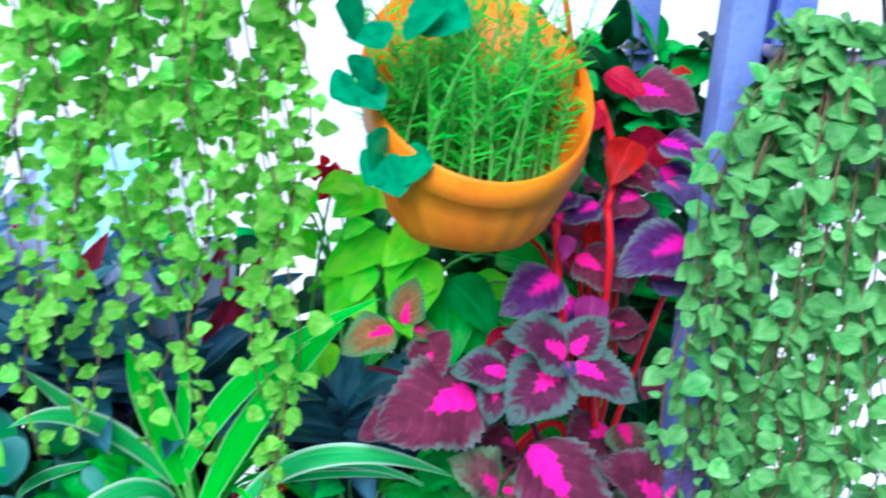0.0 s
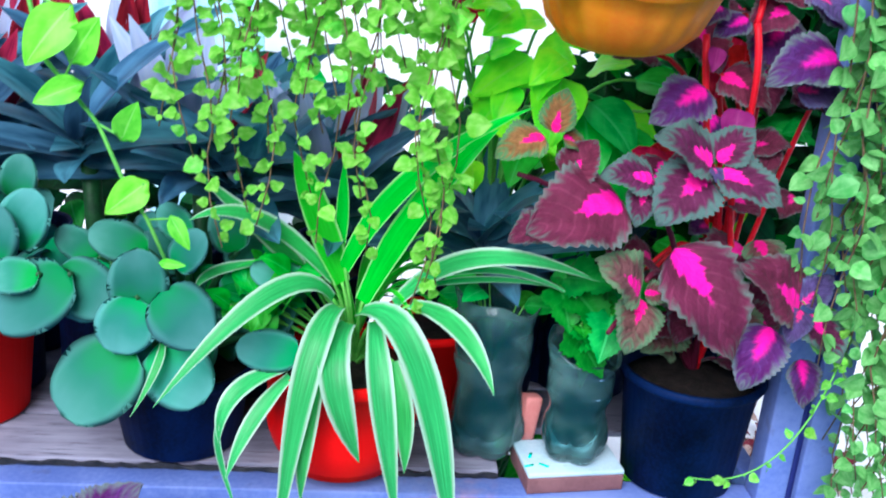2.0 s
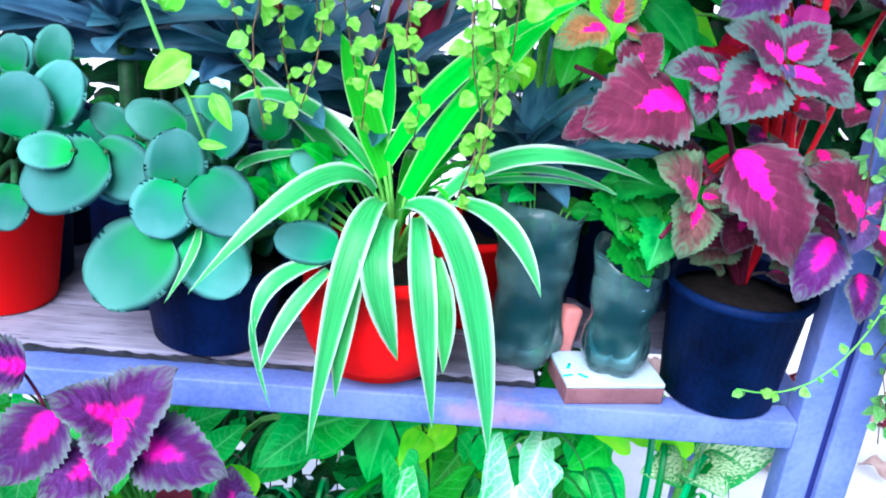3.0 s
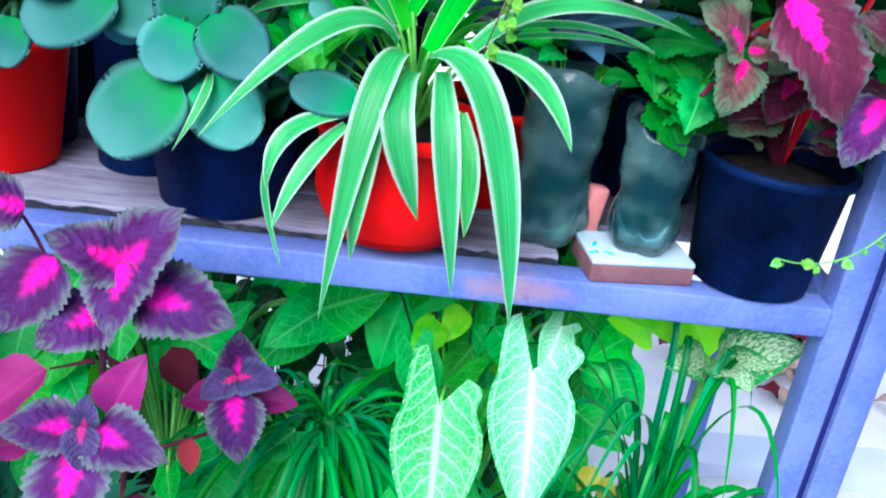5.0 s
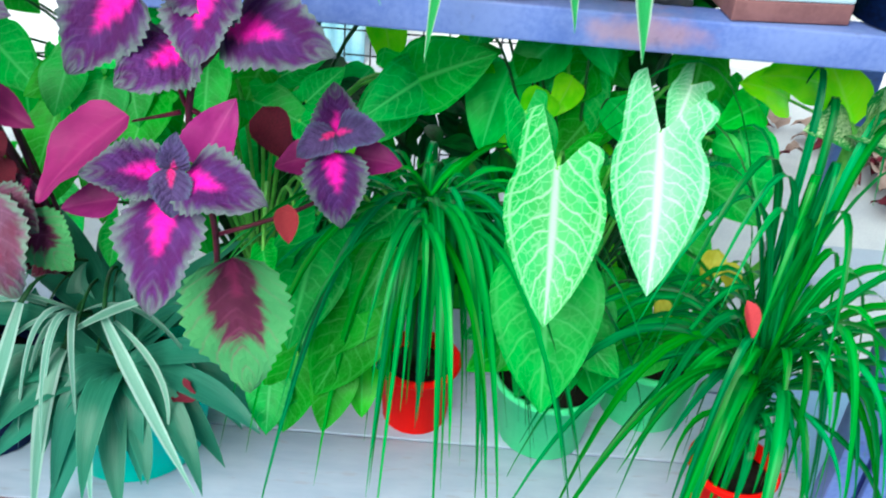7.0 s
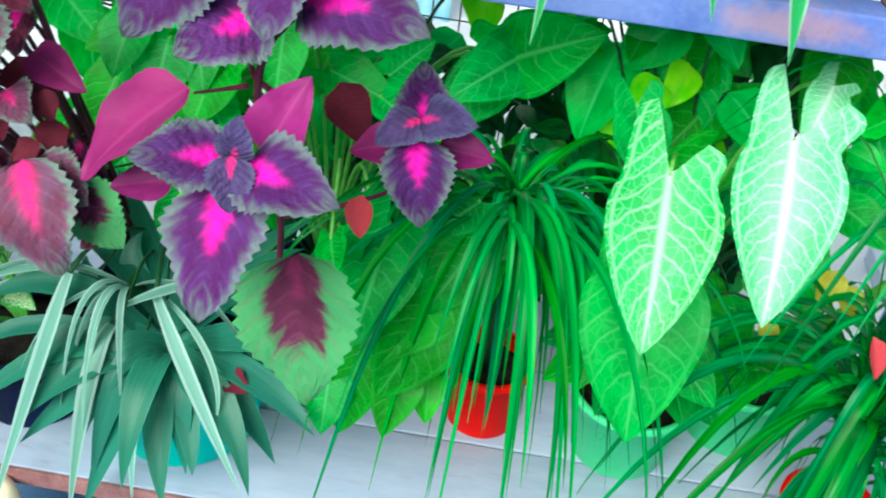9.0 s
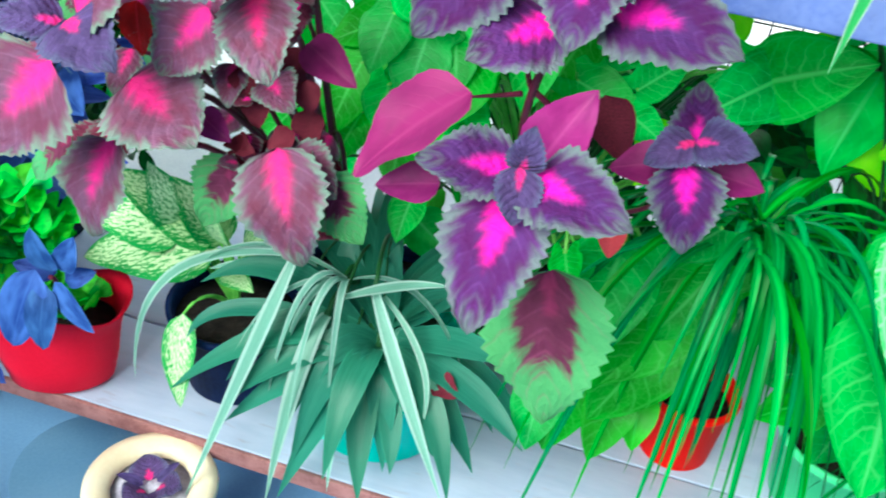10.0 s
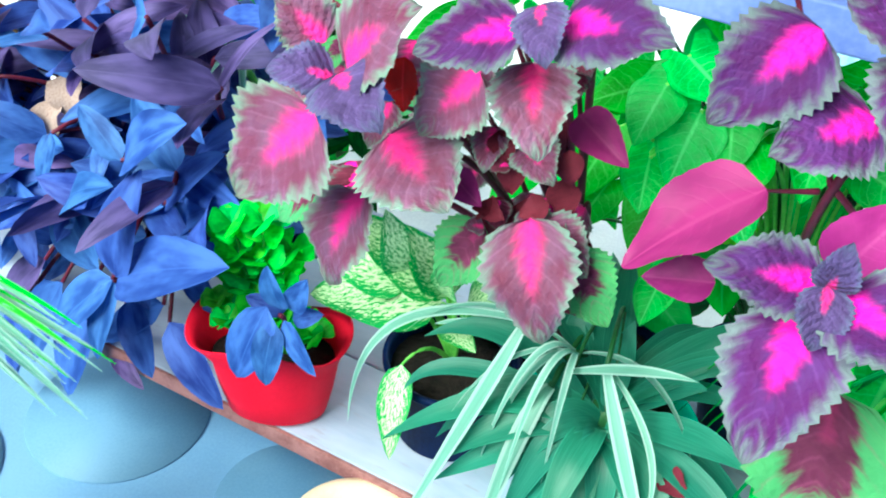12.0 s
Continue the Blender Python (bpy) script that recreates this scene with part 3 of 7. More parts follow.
def arrow_set(name, material, width, number=3):
    rng = random.Random(name + material)
    return [arrow_mesh(name, material, width * rng.uniform(0.94, 1.06), ((rng.uniform(0.06, 0.13), -rng.uniform(0.36, 0.44)), (rng.uniform(0.17, 0.26), -rng.uniform(0.18, 0.28))), rng.uniform(0.3, 0.8), rng.uniform(0.10, 0.2), 0.012, i) for i in range(number)]


def turned(base, tip, face=TO_VIEW, wide=1.0):
    """The place of a leaf that runs from base to tip and shows its face to that side."""
    base, tip, face = Vector(base), Vector(tip), Vector(face)
    along = tip - base
    size = along.length
    y = along.normalized()
    x = y.cross(face)
    x = x.normalized() if x.length > 1e-3 else y.orthogonal().normalized()
    z = x.cross(y)
    return Matrix.Translation(base) @ Matrix((x, y, z)).transposed().to_4x4() @ Matrix.Diagonal((size * wide, size, size, 1))


def put_leaf(meshes, base, tip, parent, face=TO_VIEW, wide=1.0, name="leaf", rng=random, label=""):
    return part(name, meshes[rng.randrange(len(meshes))], None, parent, label, turned(base, tip, face, wide))


def blade_mesh(name, material, points, width, fold=0.25, face=None, blunt=False, twist=0.0):
    """A strap leaf along points, creased in the middle, narrowing at both ends."""
    pts = [Vector(p) for p in points]
    n = len(pts) - 1
    bm = bmesh.new()
    rows, uvs = [], {}
    side0 = None
    for i, p in enumerate(pts):
        d = (pts[min(i + 1, n)] - pts[max(i - 1, 0)]).normalized()
        side = d.cross(face if face is not None else UP)
        if side.length < 0.15 and side0 is not None:
            side = side0
        side = (side - d * side.dot(d)).normalized()
        if side0 is not None and side.dot(side0) < 0:
            side = -side
        side0 = side
        if twist:
            side = Matrix.Rotation(twist * i / n, 3, d) @ side
        up = side.cross(d)
        u = i / n
        w = width / 2 * (0.55 + 0.45 * min(1, u / 0.3)) * (1 - max(0, (u - 0.45) / 0.55) ** (3.0 if blunt else 1.7)) + 0.0002
        row = []
        for v in (-1, -0.5, 0, 0.5, 1):
            vert = bm.verts.new(p + side * (w * v) + up * (fold * w * abs(v)))
            uvs[vert] = (u, (v + 1) / 2)
            row.append(vert)
        rows.append(row)
    for p, q in zip(rows, rows[1:]):
        for a, b, c, d in zip(p, p[1:], q[1:], q):
            bm.faces.new((a, b, c, d))
    layer = bm.loops.layers.uv.new("UVMap")
    for f in bm.faces:
        for loop in f.loops:
            loop[layer].uv = uvs[loop.vert]
    return mesh_of(name, bm, material)


def blade(parent, material, base, mid, tip, width, n=12, name="leaf", **more):
    return part(name, blade_mesh(name, material, bezier(base, mid, tip, n), width, **more), None, parent)


def many(name, meshes, places, parent, limit=300, label=""):
    """Leaves as parts up to the limit; those past it joined into one part."""
    for me, m in places[:limit]:
        part(name, me, None, parent, m=m)
    rest = places[limit:]
    if rest:
        coords, faces, uvs = [], [], []
        data = {}
        for me, m in rest:
            if me.name not in data:
                layer = me.uv_layers[0].data
                data[me.name] = (np.array([v.co[:] for v in me.vertices]), [tuple(p.vertices) for p in me.polygons], [layer[i].uv[:] for p in me.polygons for i in p.loop_indices])
            vs, fs, us = data[me.name]
            k = len(coords)
            mm = np.array(m)
            coords.extend((vs @ mm[:3, :3].T + mm[:3, 3]).tolist())
            faces.extend([tuple(k + i for i in f) for f in fs])
            uvs.extend(us)
        me = bpy.data.meshes.new("foliage")
        me.from_pydata(coords, [], faces)
        layer = me.uv_layers.new(name="UVMap")
        layer.data.foreach_set("uv", [x for uv in uvs for x in uv])
        me.polygons.foreach_set("use_smooth", [True] * len(faces))
        me.materials.append(rest[0][0].materials[0])
        ob = part("foliage", me, None, parent, label)
        tagged(ob, kind="stuff")


def pot(parent, at, r_top, r_base, height, material, rim=0.006, soil="soil", lip=0.014, fill=0.022, lean=None, bands=0, belly=0.0):
    """A tapered plant pot with a rolled lip, a wall thickness and its soil."""
    prof = [(0, 0), (r_base * 0.92, 0), (r_base, 0.004)]
    if belly:
        prof = [(0, 0), (r_base * 0.80, 0), (r_base * 0.92, 0.005), (r_base * 0.99, 0.016), (r_base + belly * 0.5, 0.03), (r_base + belly, 0.055), (r_base + belly, 0.075)]
    for i in range(1, bands + 1):
        t = i / (bands + 1)
        r, z = r_base + (r_top - r_base) * t, (height - lip) * t
        prof += [(r, z - 0.003), (r + 0.0015, z), (r, z + 0.003)]
    prof += [(r_top - 0.002, height - lip), (r_top + rim * 0.6, height - lip + 0.001), (r_top + rim, height - lip * 0.6), (r_top + rim, height - 0.003), (r_top + rim * 0.5, height),
             (r_top - 0.002, height - 0.001), (r_top - 0.004, height - lip), (r_base - 0.003, 0.006), (0, 0.006)]
    m = Matrix.Translation(at) @ (lean or Matrix.Identity(4))
    body = part("pot", lathe(prof), material, parent, m=m)
    ground = lathe([(0, height - fill + 0.006), (r_top * 0.55, height - fill + 0.002), (r_top - 0.006, height - fill - 0.002), (r_top * 0.8, height - fill - 0.02), (0, height - fill - 0.02)], 24, 0.01)
    for v in ground.verts:
        v.co.z += 0.004 * noise.noise(v.co * 90)
    part("soil", ground, soil, body, m=m)
    return body


# ---- shoots: foot and tip of each leaf, and its kind ----
CROWN_SHOOT = [
    ((-0.364, 0.83, 0.973), (-0.436, 0.797, 1.013), 'coleus_low', 1.03),
    ((-0.37, 0.828, 0.961), (-0.305, 0.819, 1.046), 'coleus_low', 0.99),
    ((-0.366, 0.822, 0.98), (-0.367, 0.77, 0.924), 'coleus_low', 1.31),
    ((-0.348, 0.826, 0.944), (-0.247, 0.786, 0.939), 'coleus_low', 1.06),
    ((-0.39, 0.839, 0.916), (-0.444, 0.783, 0.894), 'coleus_low', 1.21),
    ((-0.441, 0.846, 0.964), (-0.493, 0.806, 0.893), 'coleus_low', 1.13),
    ((-0.472, 0.852, 1.014), (-0.533, 0.829, 1.024), 'coleus_low', 1.21),
]

FRONT_SHOOT = [
    ((-0.384, 0.73, 0.844), (-0.456, 0.71, 0.847), 'coleus_low'),
    ((-0.373, 0.73, 0.84), (-0.291, 0.69, 0.842), 'coleus_low'),
    ((-0.385, 0.73, 0.824), (-0.389, 0.66, 0.738), 'coleus_low'),
    ((-0.378, 0.725, 0.848), (-0.375, 0.73, 0.885), 'coleus_small'),
    ((-0.379, 0.72, 0.854), (-0.376, 0.7, 0.816), 'coleus_small'),
    ((-0.377, 0.8, 0.809), (-0.343, 0.82, 0.877), 'coleus_under'),
    ((-0.347, 0.79, 0.717), (-0.322, 0.74, 0.586), 'coleus_green'),
    ((-0.454, 0.79, 0.775), (-0.508, 0.78, 0.764), 'coleus_under'),
]

SIDE_SHOOT = [
    ((-0.257, 0.89, 0.798), (-0.265, 0.92, 0.857), 'coleus_low'),
    ((-0.258, 0.885, 0.816), (-0.296, 0.87, 0.792), 'coleus_small'),
    ((-0.258, 0.885, 0.816), (-0.206, 0.87, 0.825), 'coleus_small'),
    ((-0.261, 0.88, 0.797), (-0.245, 0.84, 0.73), 'coleus_low'),
    ((-0.242, 0.9, 0.782), (-0.188, 0.9, 0.776), 'coleus_under'),
    ((-0.269, 0.9, 0.783), (-0.325, 0.9, 0.762), 'coleus_under'),
    ((-0.307, 0.88, 0.729), (-0.305, 0.87, 0.685), 'bud', 1.3),
    ((-0.346, 0.95, 0.807), (-0.314, 0.93, 0.754), 'dry', 1.0),
]

LEFT_SHOOT = [
    ((-0.842, 0.82, 0.78), (-0.901, 0.77, 0.694), 'coleus_red', 1.35),
    ((-0.815, 0.81, 0.828), (-0.867, 0.78, 0.832), 'coleus_small', 1.0),
    ((-0.808, 0.805, 0.836), (-0.743, 0.77, 0.816), 'coleus_small', 1.15),
    ((-0.816, 0.83, 0.835), (-0.736, 0.82, 0.912), 'coleus_red', 1.0),
    ((-0.845, 0.84, 0.842), (-0.897, 0.84, 0.879), 'coleus_red', 1.0),
    ((-0.78, 0.85, 0.764), (-0.698, 0.82, 0.725), 'coleus_red', 1.3),
    ((-0.815, 0.86, 0.681), (-0.831, 0.83, 0.573), 'coleus_red', 1.0),
    ((-0.879, 0.88, 0.656), (-0.929, 0.87, 0.595), 'coleus_green', 1.1),
]

MIDDLE_SHOOT = [
    ((-0.639, 0.87, 0.714), (-0.593, 0.83, 0.611), 'coleus_red', 0.95),
    ((-0.693, 0.89, 0.672), (-0.726, 0.87, 0.593), 'coleus_green', 1.15),
    ((-0.602, 0.89, 0.678), (-0.546, 0.87, 0.624), 'coleus_green', 1.15),
    ((-0.635, 0.88, 0.7), (-0.572, 0.86, 0.679), 'coleus_red', 1.1),
    ((-0.729, 0.88, 0.724), (-0.689, 0.87, 0.706), 'coleus_under', 1.0),
    ((-0.676, 0.9, 0.753), (-0.668, 0.89, 0.717), 'dry', 1.0),
    ((-0.622, 0.9, 0.778), (-0.612, 0.89, 0.748), 'dry', 1.0),
    ((-0.623, 0.91, 0.742), (-0.615, 0.9, 0.702), 'dry', 1.0),
    ((-0.78, 0.87, 0.835), (-0.778, 0.87, 0.779), 'coleus_scarlet', 0.9),
]

TOP_SHOOT = [
    ((-0.698, 0.86, 0.849), (-0.744, 0.84, 0.782), 'coleus_red', 1.0),
    ((-0.643, 0.84, 0.882), (-0.61, 0.79, 0.826), 'coleus_red', 1.1),
    ((-0.64, 0.8, 0.928), (-0.716, 0.77, 0.896), 'coleus_low', 1.0),
    ((-0.608, 0.8, 0.94), (-0.518, 0.77, 0.959), 'coleus_low', 1.0),
    ((-0.624, 0.79, 0.953), (-0.602, 0.76, 0.921), 'coleus_small', 1.05),
    ((-0.609, 0.87, 0.832), (-0.553, 0.85, 0.81), 'coleus_under', 1.0),
]

INNER_SHOOT = [
    ((-0.785, 0.9, 0.838), (-0.788, 0.865, 0.799), 'coleus_red'),
    ((-0.731, 0.9, 0.83), (-0.739, 0.865, 0.79), 'coleus_top'),
    ((-0.727, 0.9, 0.854), (-0.695, 0.865, 0.827), 'coleus_red'),
    ((-0.668, 0.9, 0.832), (-0.664, 0.865, 0.791), 'coleus_red'),
    ((-0.632, 0.9, 0.858), (-0.624, 0.865, 0.826), 'coleus_top'),
    ((-0.752, 0.9, 0.771), (-0.755, 0.865, 0.73), 'coleus_red'),
    ((-0.697, 0.9, 0.776), (-0.689, 0.865, 0.747), 'coleus_red'),
    ((-0.641, 0.9, 0.882), (-0.603, 0.865, 0.87), 'coleus_top'),
    ((-0.809, 0.9, 0.766), (-0.813, 0.865, 0.73), 'coleus_red'),
    ((-0.661, 0.9, 0.77), (-0.621, 0.865, 0.758), 'coleus_red'),
]

LOW_STEMS = [
    ((-0.485, 0.86, 1.011), (-0.464, 0.86, 0.975), (-0.444, 0.85, 0.932)),
    ((-0.385, 0.86, 0.889), (-0.4, 0.86, 0.843), (-0.409, 0.9, 0.759)),
    ((-0.409, 0.86, 0.837), (-0.426, 0.85, 0.836), (-0.451, 0.84, 0.833)),
    ((-0.4, 0.86, 0.843), (-0.407, 0.86, 0.859), (-0.407, 0.85, 0.898)),
    ((-0.409, 0.9, 0.759), (-0.411, 0.97, 0.621), (-0.432, 1.02, 0.473)),
]

RED_SHOOT_A = [
    ((0.299, 0.95, 1.397), (0.223, 0.93, 1.431), 'coleus_rosette'),
    ((0.304, 0.94, 1.392), (0.368, 0.9, 1.365), 'coleus_rosette'),
    ((0.288, 0.94, 1.388), (0.232, 0.91, 1.335), 'coleus_rosette'),
    ((0.305, 0.95, 1.4), (0.344, 0.96, 1.439), 'coleus_rosette'),
    ((0.295, 0.935, 1.397), (0.3, 0.92, 1.379), 'coleus_small'),
    ((0.263, 0.93, 1.302), (0.339, 0.89, 1.184), 'coleus_top', 0.86),
]

RED_SHOOT_B = [
    ((0.237, 0.96, 1.372), (0.173, 0.95, 1.377), 'coleus_rosette'),
    ((0.228, 0.955, 1.363), (0.216, 0.93, 1.324), 'coleus_rosette'),
    ((0.206, 0.97, 1.343), (0.095, 0.94, 1.305), 'coleus_top'),
    ((0.115, 1, 1.406), (0.058, 0.984, 1.38), 'coleus_orange'),
    ((0.127, 1, 1.411), (0.139, 1.016, 1.461), 'coleus_orange'),
    ((0.147, 0.99, 1.36), (0.178, 1, 1.406), 'coleus_top'),
    ((0.133, 0.99, 1.305), (0.082, 0.98, 1.283), 'coleus_top'),
    ((0.137, 1, 1.408), (0.164, 1.0, 1.391), 'coleus_orange'),
]

RED_SHOOT_C = [
    ((0.412, 0.91, 1.243), (0.331, 0.9, 1.3), 'coleus_top'),
    ((0.424, 0.91, 1.237), (0.456, 0.87, 1.193), 'coleus_rosette'),
    ((0.412, 0.9, 1.246), (0.393, 0.88, 1.212), 'coleus_small'),
    ((0.416, 0.91, 1.249), (0.451, 0.92, 1.282), 'coleus_small'),
    ((0.39, 0.92, 1.215), (0.358, 0.9, 1.142), 'coleus_low'),
    ((0.433, 0.92, 1.176), (0.439, 0.9, 1.12), 'coleus_low'),
    ((0.235, 0.94, 1.242), (0.174, 0.93, 1.284), 'coleus_olive'),
    ((0.238, 0.94, 1.235), (0.218, 0.91, 1.177), 'coleus_olive'),
    ((0.241, 0.94, 1.243), (0.278, 0.93, 1.243), 'coleus_olive'),
]

RED_SHOOT_D = [
    ((0.295, 1, 1.472), (0.226, 0.97, 1.433), 'coleus_low'),
    ((0.338, 1, 1.451), (0.326, 0.97, 1.402), 'coleus_under'),
    ((0.435, 0.99, 1.521), (0.346, 0.96, 1.488), 'coleus_low'),
    ((0.396, 0.99, 1.48), (0.454, 0.98, 1.465), 'coleus_small'),
    ((0.341, 1.03, 1.551), (0.3, 1.02, 1.528), 'coleus_low'),
    ((0.301, 1, 1.519), (0.292, 0.98, 1.494), 'coleus_under'),
]

RED_SHOOT_E = [
    ((0.338, 1.05, 1.694), (0.387, 1.03, 1.662), 'coleus_scarlet'),
    ((0.372, 1.05, 1.678), (0.443, 1.02, 1.66), 'coleus_top'),
    ((0.409, 1.04, 1.624), (0.455, 1, 1.607), 'coleus_low'),
    ((0.336, 1.05, 1.656), (0.304, 1.04, 1.618), 'coleus_scarlet'),
    ((0.376, 1.04, 1.622), (0.346, 1.01, 1.574), 'coleus_scarlet'),
    ((0.418, 1.03, 1.581), (0.444, 1, 1.549), 'coleus_small'),
    ((0.308, 1.03, 1.562), (0.27, 1, 1.541), 'coleus_low'),
    ((0.371, 1.05, 1.588), (0.413, 1.03, 1.567), 'coleus_top'),
    ((0.39, 1.04, 1.564), (0.341, 1.02, 1.534), 'coleus_top'),
]

RED_STEMS = [
    ((0.349, 1.02, 1.547), (0.356, 1.01, 1.484), (0.358, 1.02, 1.393)),
    ((0.292, 1.02, 1.531), (0.3, 1.01, 1.462), (0.317, 1.02, 1.392)),
    ((0.358, 1.02, 1.393), (0.368, 1.04, 1.3), (0.414, 1.07, 1.179)),
    ((0.335, 1.05, 1.663), (0.356, 1.04, 1.602), (0.349, 1.02, 1.547)),
]

SPIDER_ARCH = [
    ((-0.043, 1.03, 1.176), (0.034, 1, 1.295), (0.194, 0.97, 1.242), 0.024),
    ((-0.12, 1.02, 1.184), (-0.166, 0.98, 1.274), (-0.313, 0.9, 1.092), 0.024),
    ((-0.122, 1.04, 1.202), (-0.219, 1.02, 1.322), (-0.288, 1, 1.283), 0.021),
    ((-0.11, 1.04, 1.199), (-0.143, 1.045, 1.28), (-0.172, 1.03, 1.365), 0.029),
    ((-0.113, 1.05, 1.24), (-0.113, 1.06, 1.288), (-0.113, 1.07, 1.35), 0.012),
    ((-0.107, 1.04, 1.218), (-0.052, 1.03, 1.356), (0.103, 1.02, 1.435), 0.026),
    ((-0.083, 1.03, 1.178), (-0.027, 1.025, 1.318), (0.063, 1.0, 1.412), 0.029),
    ((-0.142, 1.06, 1.185), (-0.207, 1.07, 1.25), (-0.298, 1.08, 1.322), 0.021),
]

SPIDER_FALL = [
    ((-0.112, 1.01, 1.178), (-0.145, 0.905, 1.21), (-0.174, 0.9, 0.894), 0.026),
    ((-0.025, 1, 1.189), (0.042, 0.95, 1.202), (0.072, 0.9, 1.123), 0.022),
    ((-0.085, 1, 1.177), (-0.012, 0.895, 1.257), (0.038, 0.89, 0.916), 0.03),
    ((-0.1, 1, 1.161), (-0.135, 0.905, 1.16), (-0.078, 0.91, 1.023), 0.028),
    ((-0.067, 1, 1.164), (-0.06, 0.905, 1.124), (-0.029, 0.91, 0.935), 0.024),
    ((-0.124, 1, 1.166), (-0.147, 0.9, 1.067), (-0.146, 0.92, 0.96), 0.02),
    ((-0.044, 0.96, 1.132), (-0.024, 0.92, 1.08), (-0.024, 0.92, 1.004), 0.02),
]

SPIDER_SIDE = [
    ((-0.173, 0.98, 1.108), (-0.248, 0.925, 1.11), (-0.244, 0.93, 1.031), 0.018),
    ((-0.245, 0.93, 1.057), (-0.253, 0.935, 1.025), (-0.221, 0.92, 0.942), 0.006),
    ((-0.166, 0.98, 1.097), (-0.213, 0.93, 1.066), (-0.235, 0.92, 0.988), 0.016),
    ((-0.018, 1.04, 1.204), (0.086, 1.04, 1.249), (0.178, 1, 1.207), 0.01),
    ((-0.017, 1.04, 1.196), (0.07, 1.03, 1.226), (0.16, 1.02, 1.212), 0.008),
    ((-0.317, 0.98, 1.136), (-0.309, 0.945, 1.126), (-0.345, 0.93, 1.063), 0.008),
    ((-0.212, 1.05, 1.216), (-0.281, 1.035, 1.21), (-0.282, 1, 1.196), 0.012),
]

ARROW_LEAVES = [
    ((-0.019, 0.95, 0.761), (-0.022, 0.83, 0.631), 'syn_pale'),
    ((0.096, 0.99, 0.798), (0.094, 0.88, 0.649), 'syn_white'),
    ((-0.009, 0.97, 0.635), (-0.002, 0.87, 0.468), 'syn'),
    ((0.03, 1, 0.521), (0.104, 0.95, 0.466), 'syn'),
    ((-0.043, 1, 0.513), (-0.052, 0.95, 0.459), 'syn'),
    ((0.057, 1.02, 0.545), (0.086, 0.97, 0.476), 'syn'),
    ((-0.055, 1.03, 0.789), (-0.026, 1, 0.71), 'syn'),
    ((-0.2, 1.16, 0.753), (-0.089, 1.14, 0.814), 'syn'),
    ((-0.2, 1.17, 0.74), (-0.269, 1.14, 0.666), 'syn'),
    ((0.137, 1.06, 0.829), (0.108, 1, 0.783), 'syn_white'),
    ((-0.002, 1.2, 0.825), (-0.068, 1.18, 0.756), 'green'),
]

BACK_LEAVES = [
    ((-0.574, 1.15, 0.731), (-0.662, 1.16, 0.721), 'syn'),
    ((-0.602, 1.12, 0.686), (-0.672, 1.1, 0.648), 'syn'),
    ((-0.518, 1.12, 0.743), (-0.479, 1.05, 0.687), 'syn'),
    ((-0.628, 1.08, 0.646), (-0.646, 1.04, 0.593), 'syn'),
    ((-0.573, 1.08, 0.668), (-0.567, 1.02, 0.588), 'syn'),
    ((-0.321, 1.1, 0.745), (-0.273, 1.1, 0.796), 'syn'),
    ((-0.362, 1.15, 0.753), (-0.3, 1.15, 0.788), 'syn'),
    ((-0.326, 1.08, 0.726), (-0.277, 1.04, 0.719), 'syn'),
    ((-0.35, 0.95, 0.618), (-0.333, 0.9, 0.608), 'syn'),
    ((-0.526, 0.97, 0.625), (-0.529, 0.93, 0.589), 'syn'),
]

BRIGHT_LEAVES = [
    ((-0.572, 1, 0.816), (-0.581, 0.96, 0.766), 'syn'),
    ((-0.535, 1, 0.799), (-0.541, 0.96, 0.736), 'syn'),
    ((-0.511, 1.02, 0.809), (-0.49, 0.97, 0.757), 'syn'),
    ((-0.562, 1.02, 0.84), (-0.504, 0.98, 0.824), 'syn'),
    ((-0.483, 1, 0.781), (-0.498, 0.95, 0.727), 'syn'),
    ((-0.572, 1, 0.736), (-0.562, 0.96, 0.696), 'syn'),
    ((-0.472, 1.02, 0.856), (-0.486, 0.98, 0.813), 'syn'),
    ((-0.492, 1, 0.733), (-0.455, 0.95, 0.706), 'syn'),
    ((-0.539, 1, 0.715), (-0.505, 0.95, 0.685), 'syn'),
]

BACK_RIGHT = [
    ((-0.195, 1, 0.604), (-0.245, 0.96, 0.522), 'syn'),
    ((-0.225, 0.97, 0.535), (-0.284, 0.92, 0.421), 'syn'),
    ((-0.257, 0.96, 0.447), (-0.272, 0.91, 0.367), 'syn'),
    ((-0.312, 0.96, 0.45), (-0.325, 0.92, 0.351), 'syn'),
    ((-0.231, 1, 0.416), (-0.224, 0.95, 0.36), 'green'),
    ((-0.204, 1.03, 0.591), (-0.282, 0.93, 0.469), 'syn'),
    ((-0.293, 1, 0.486), (-0.364, 0.93, 0.363), 'syn'),
]

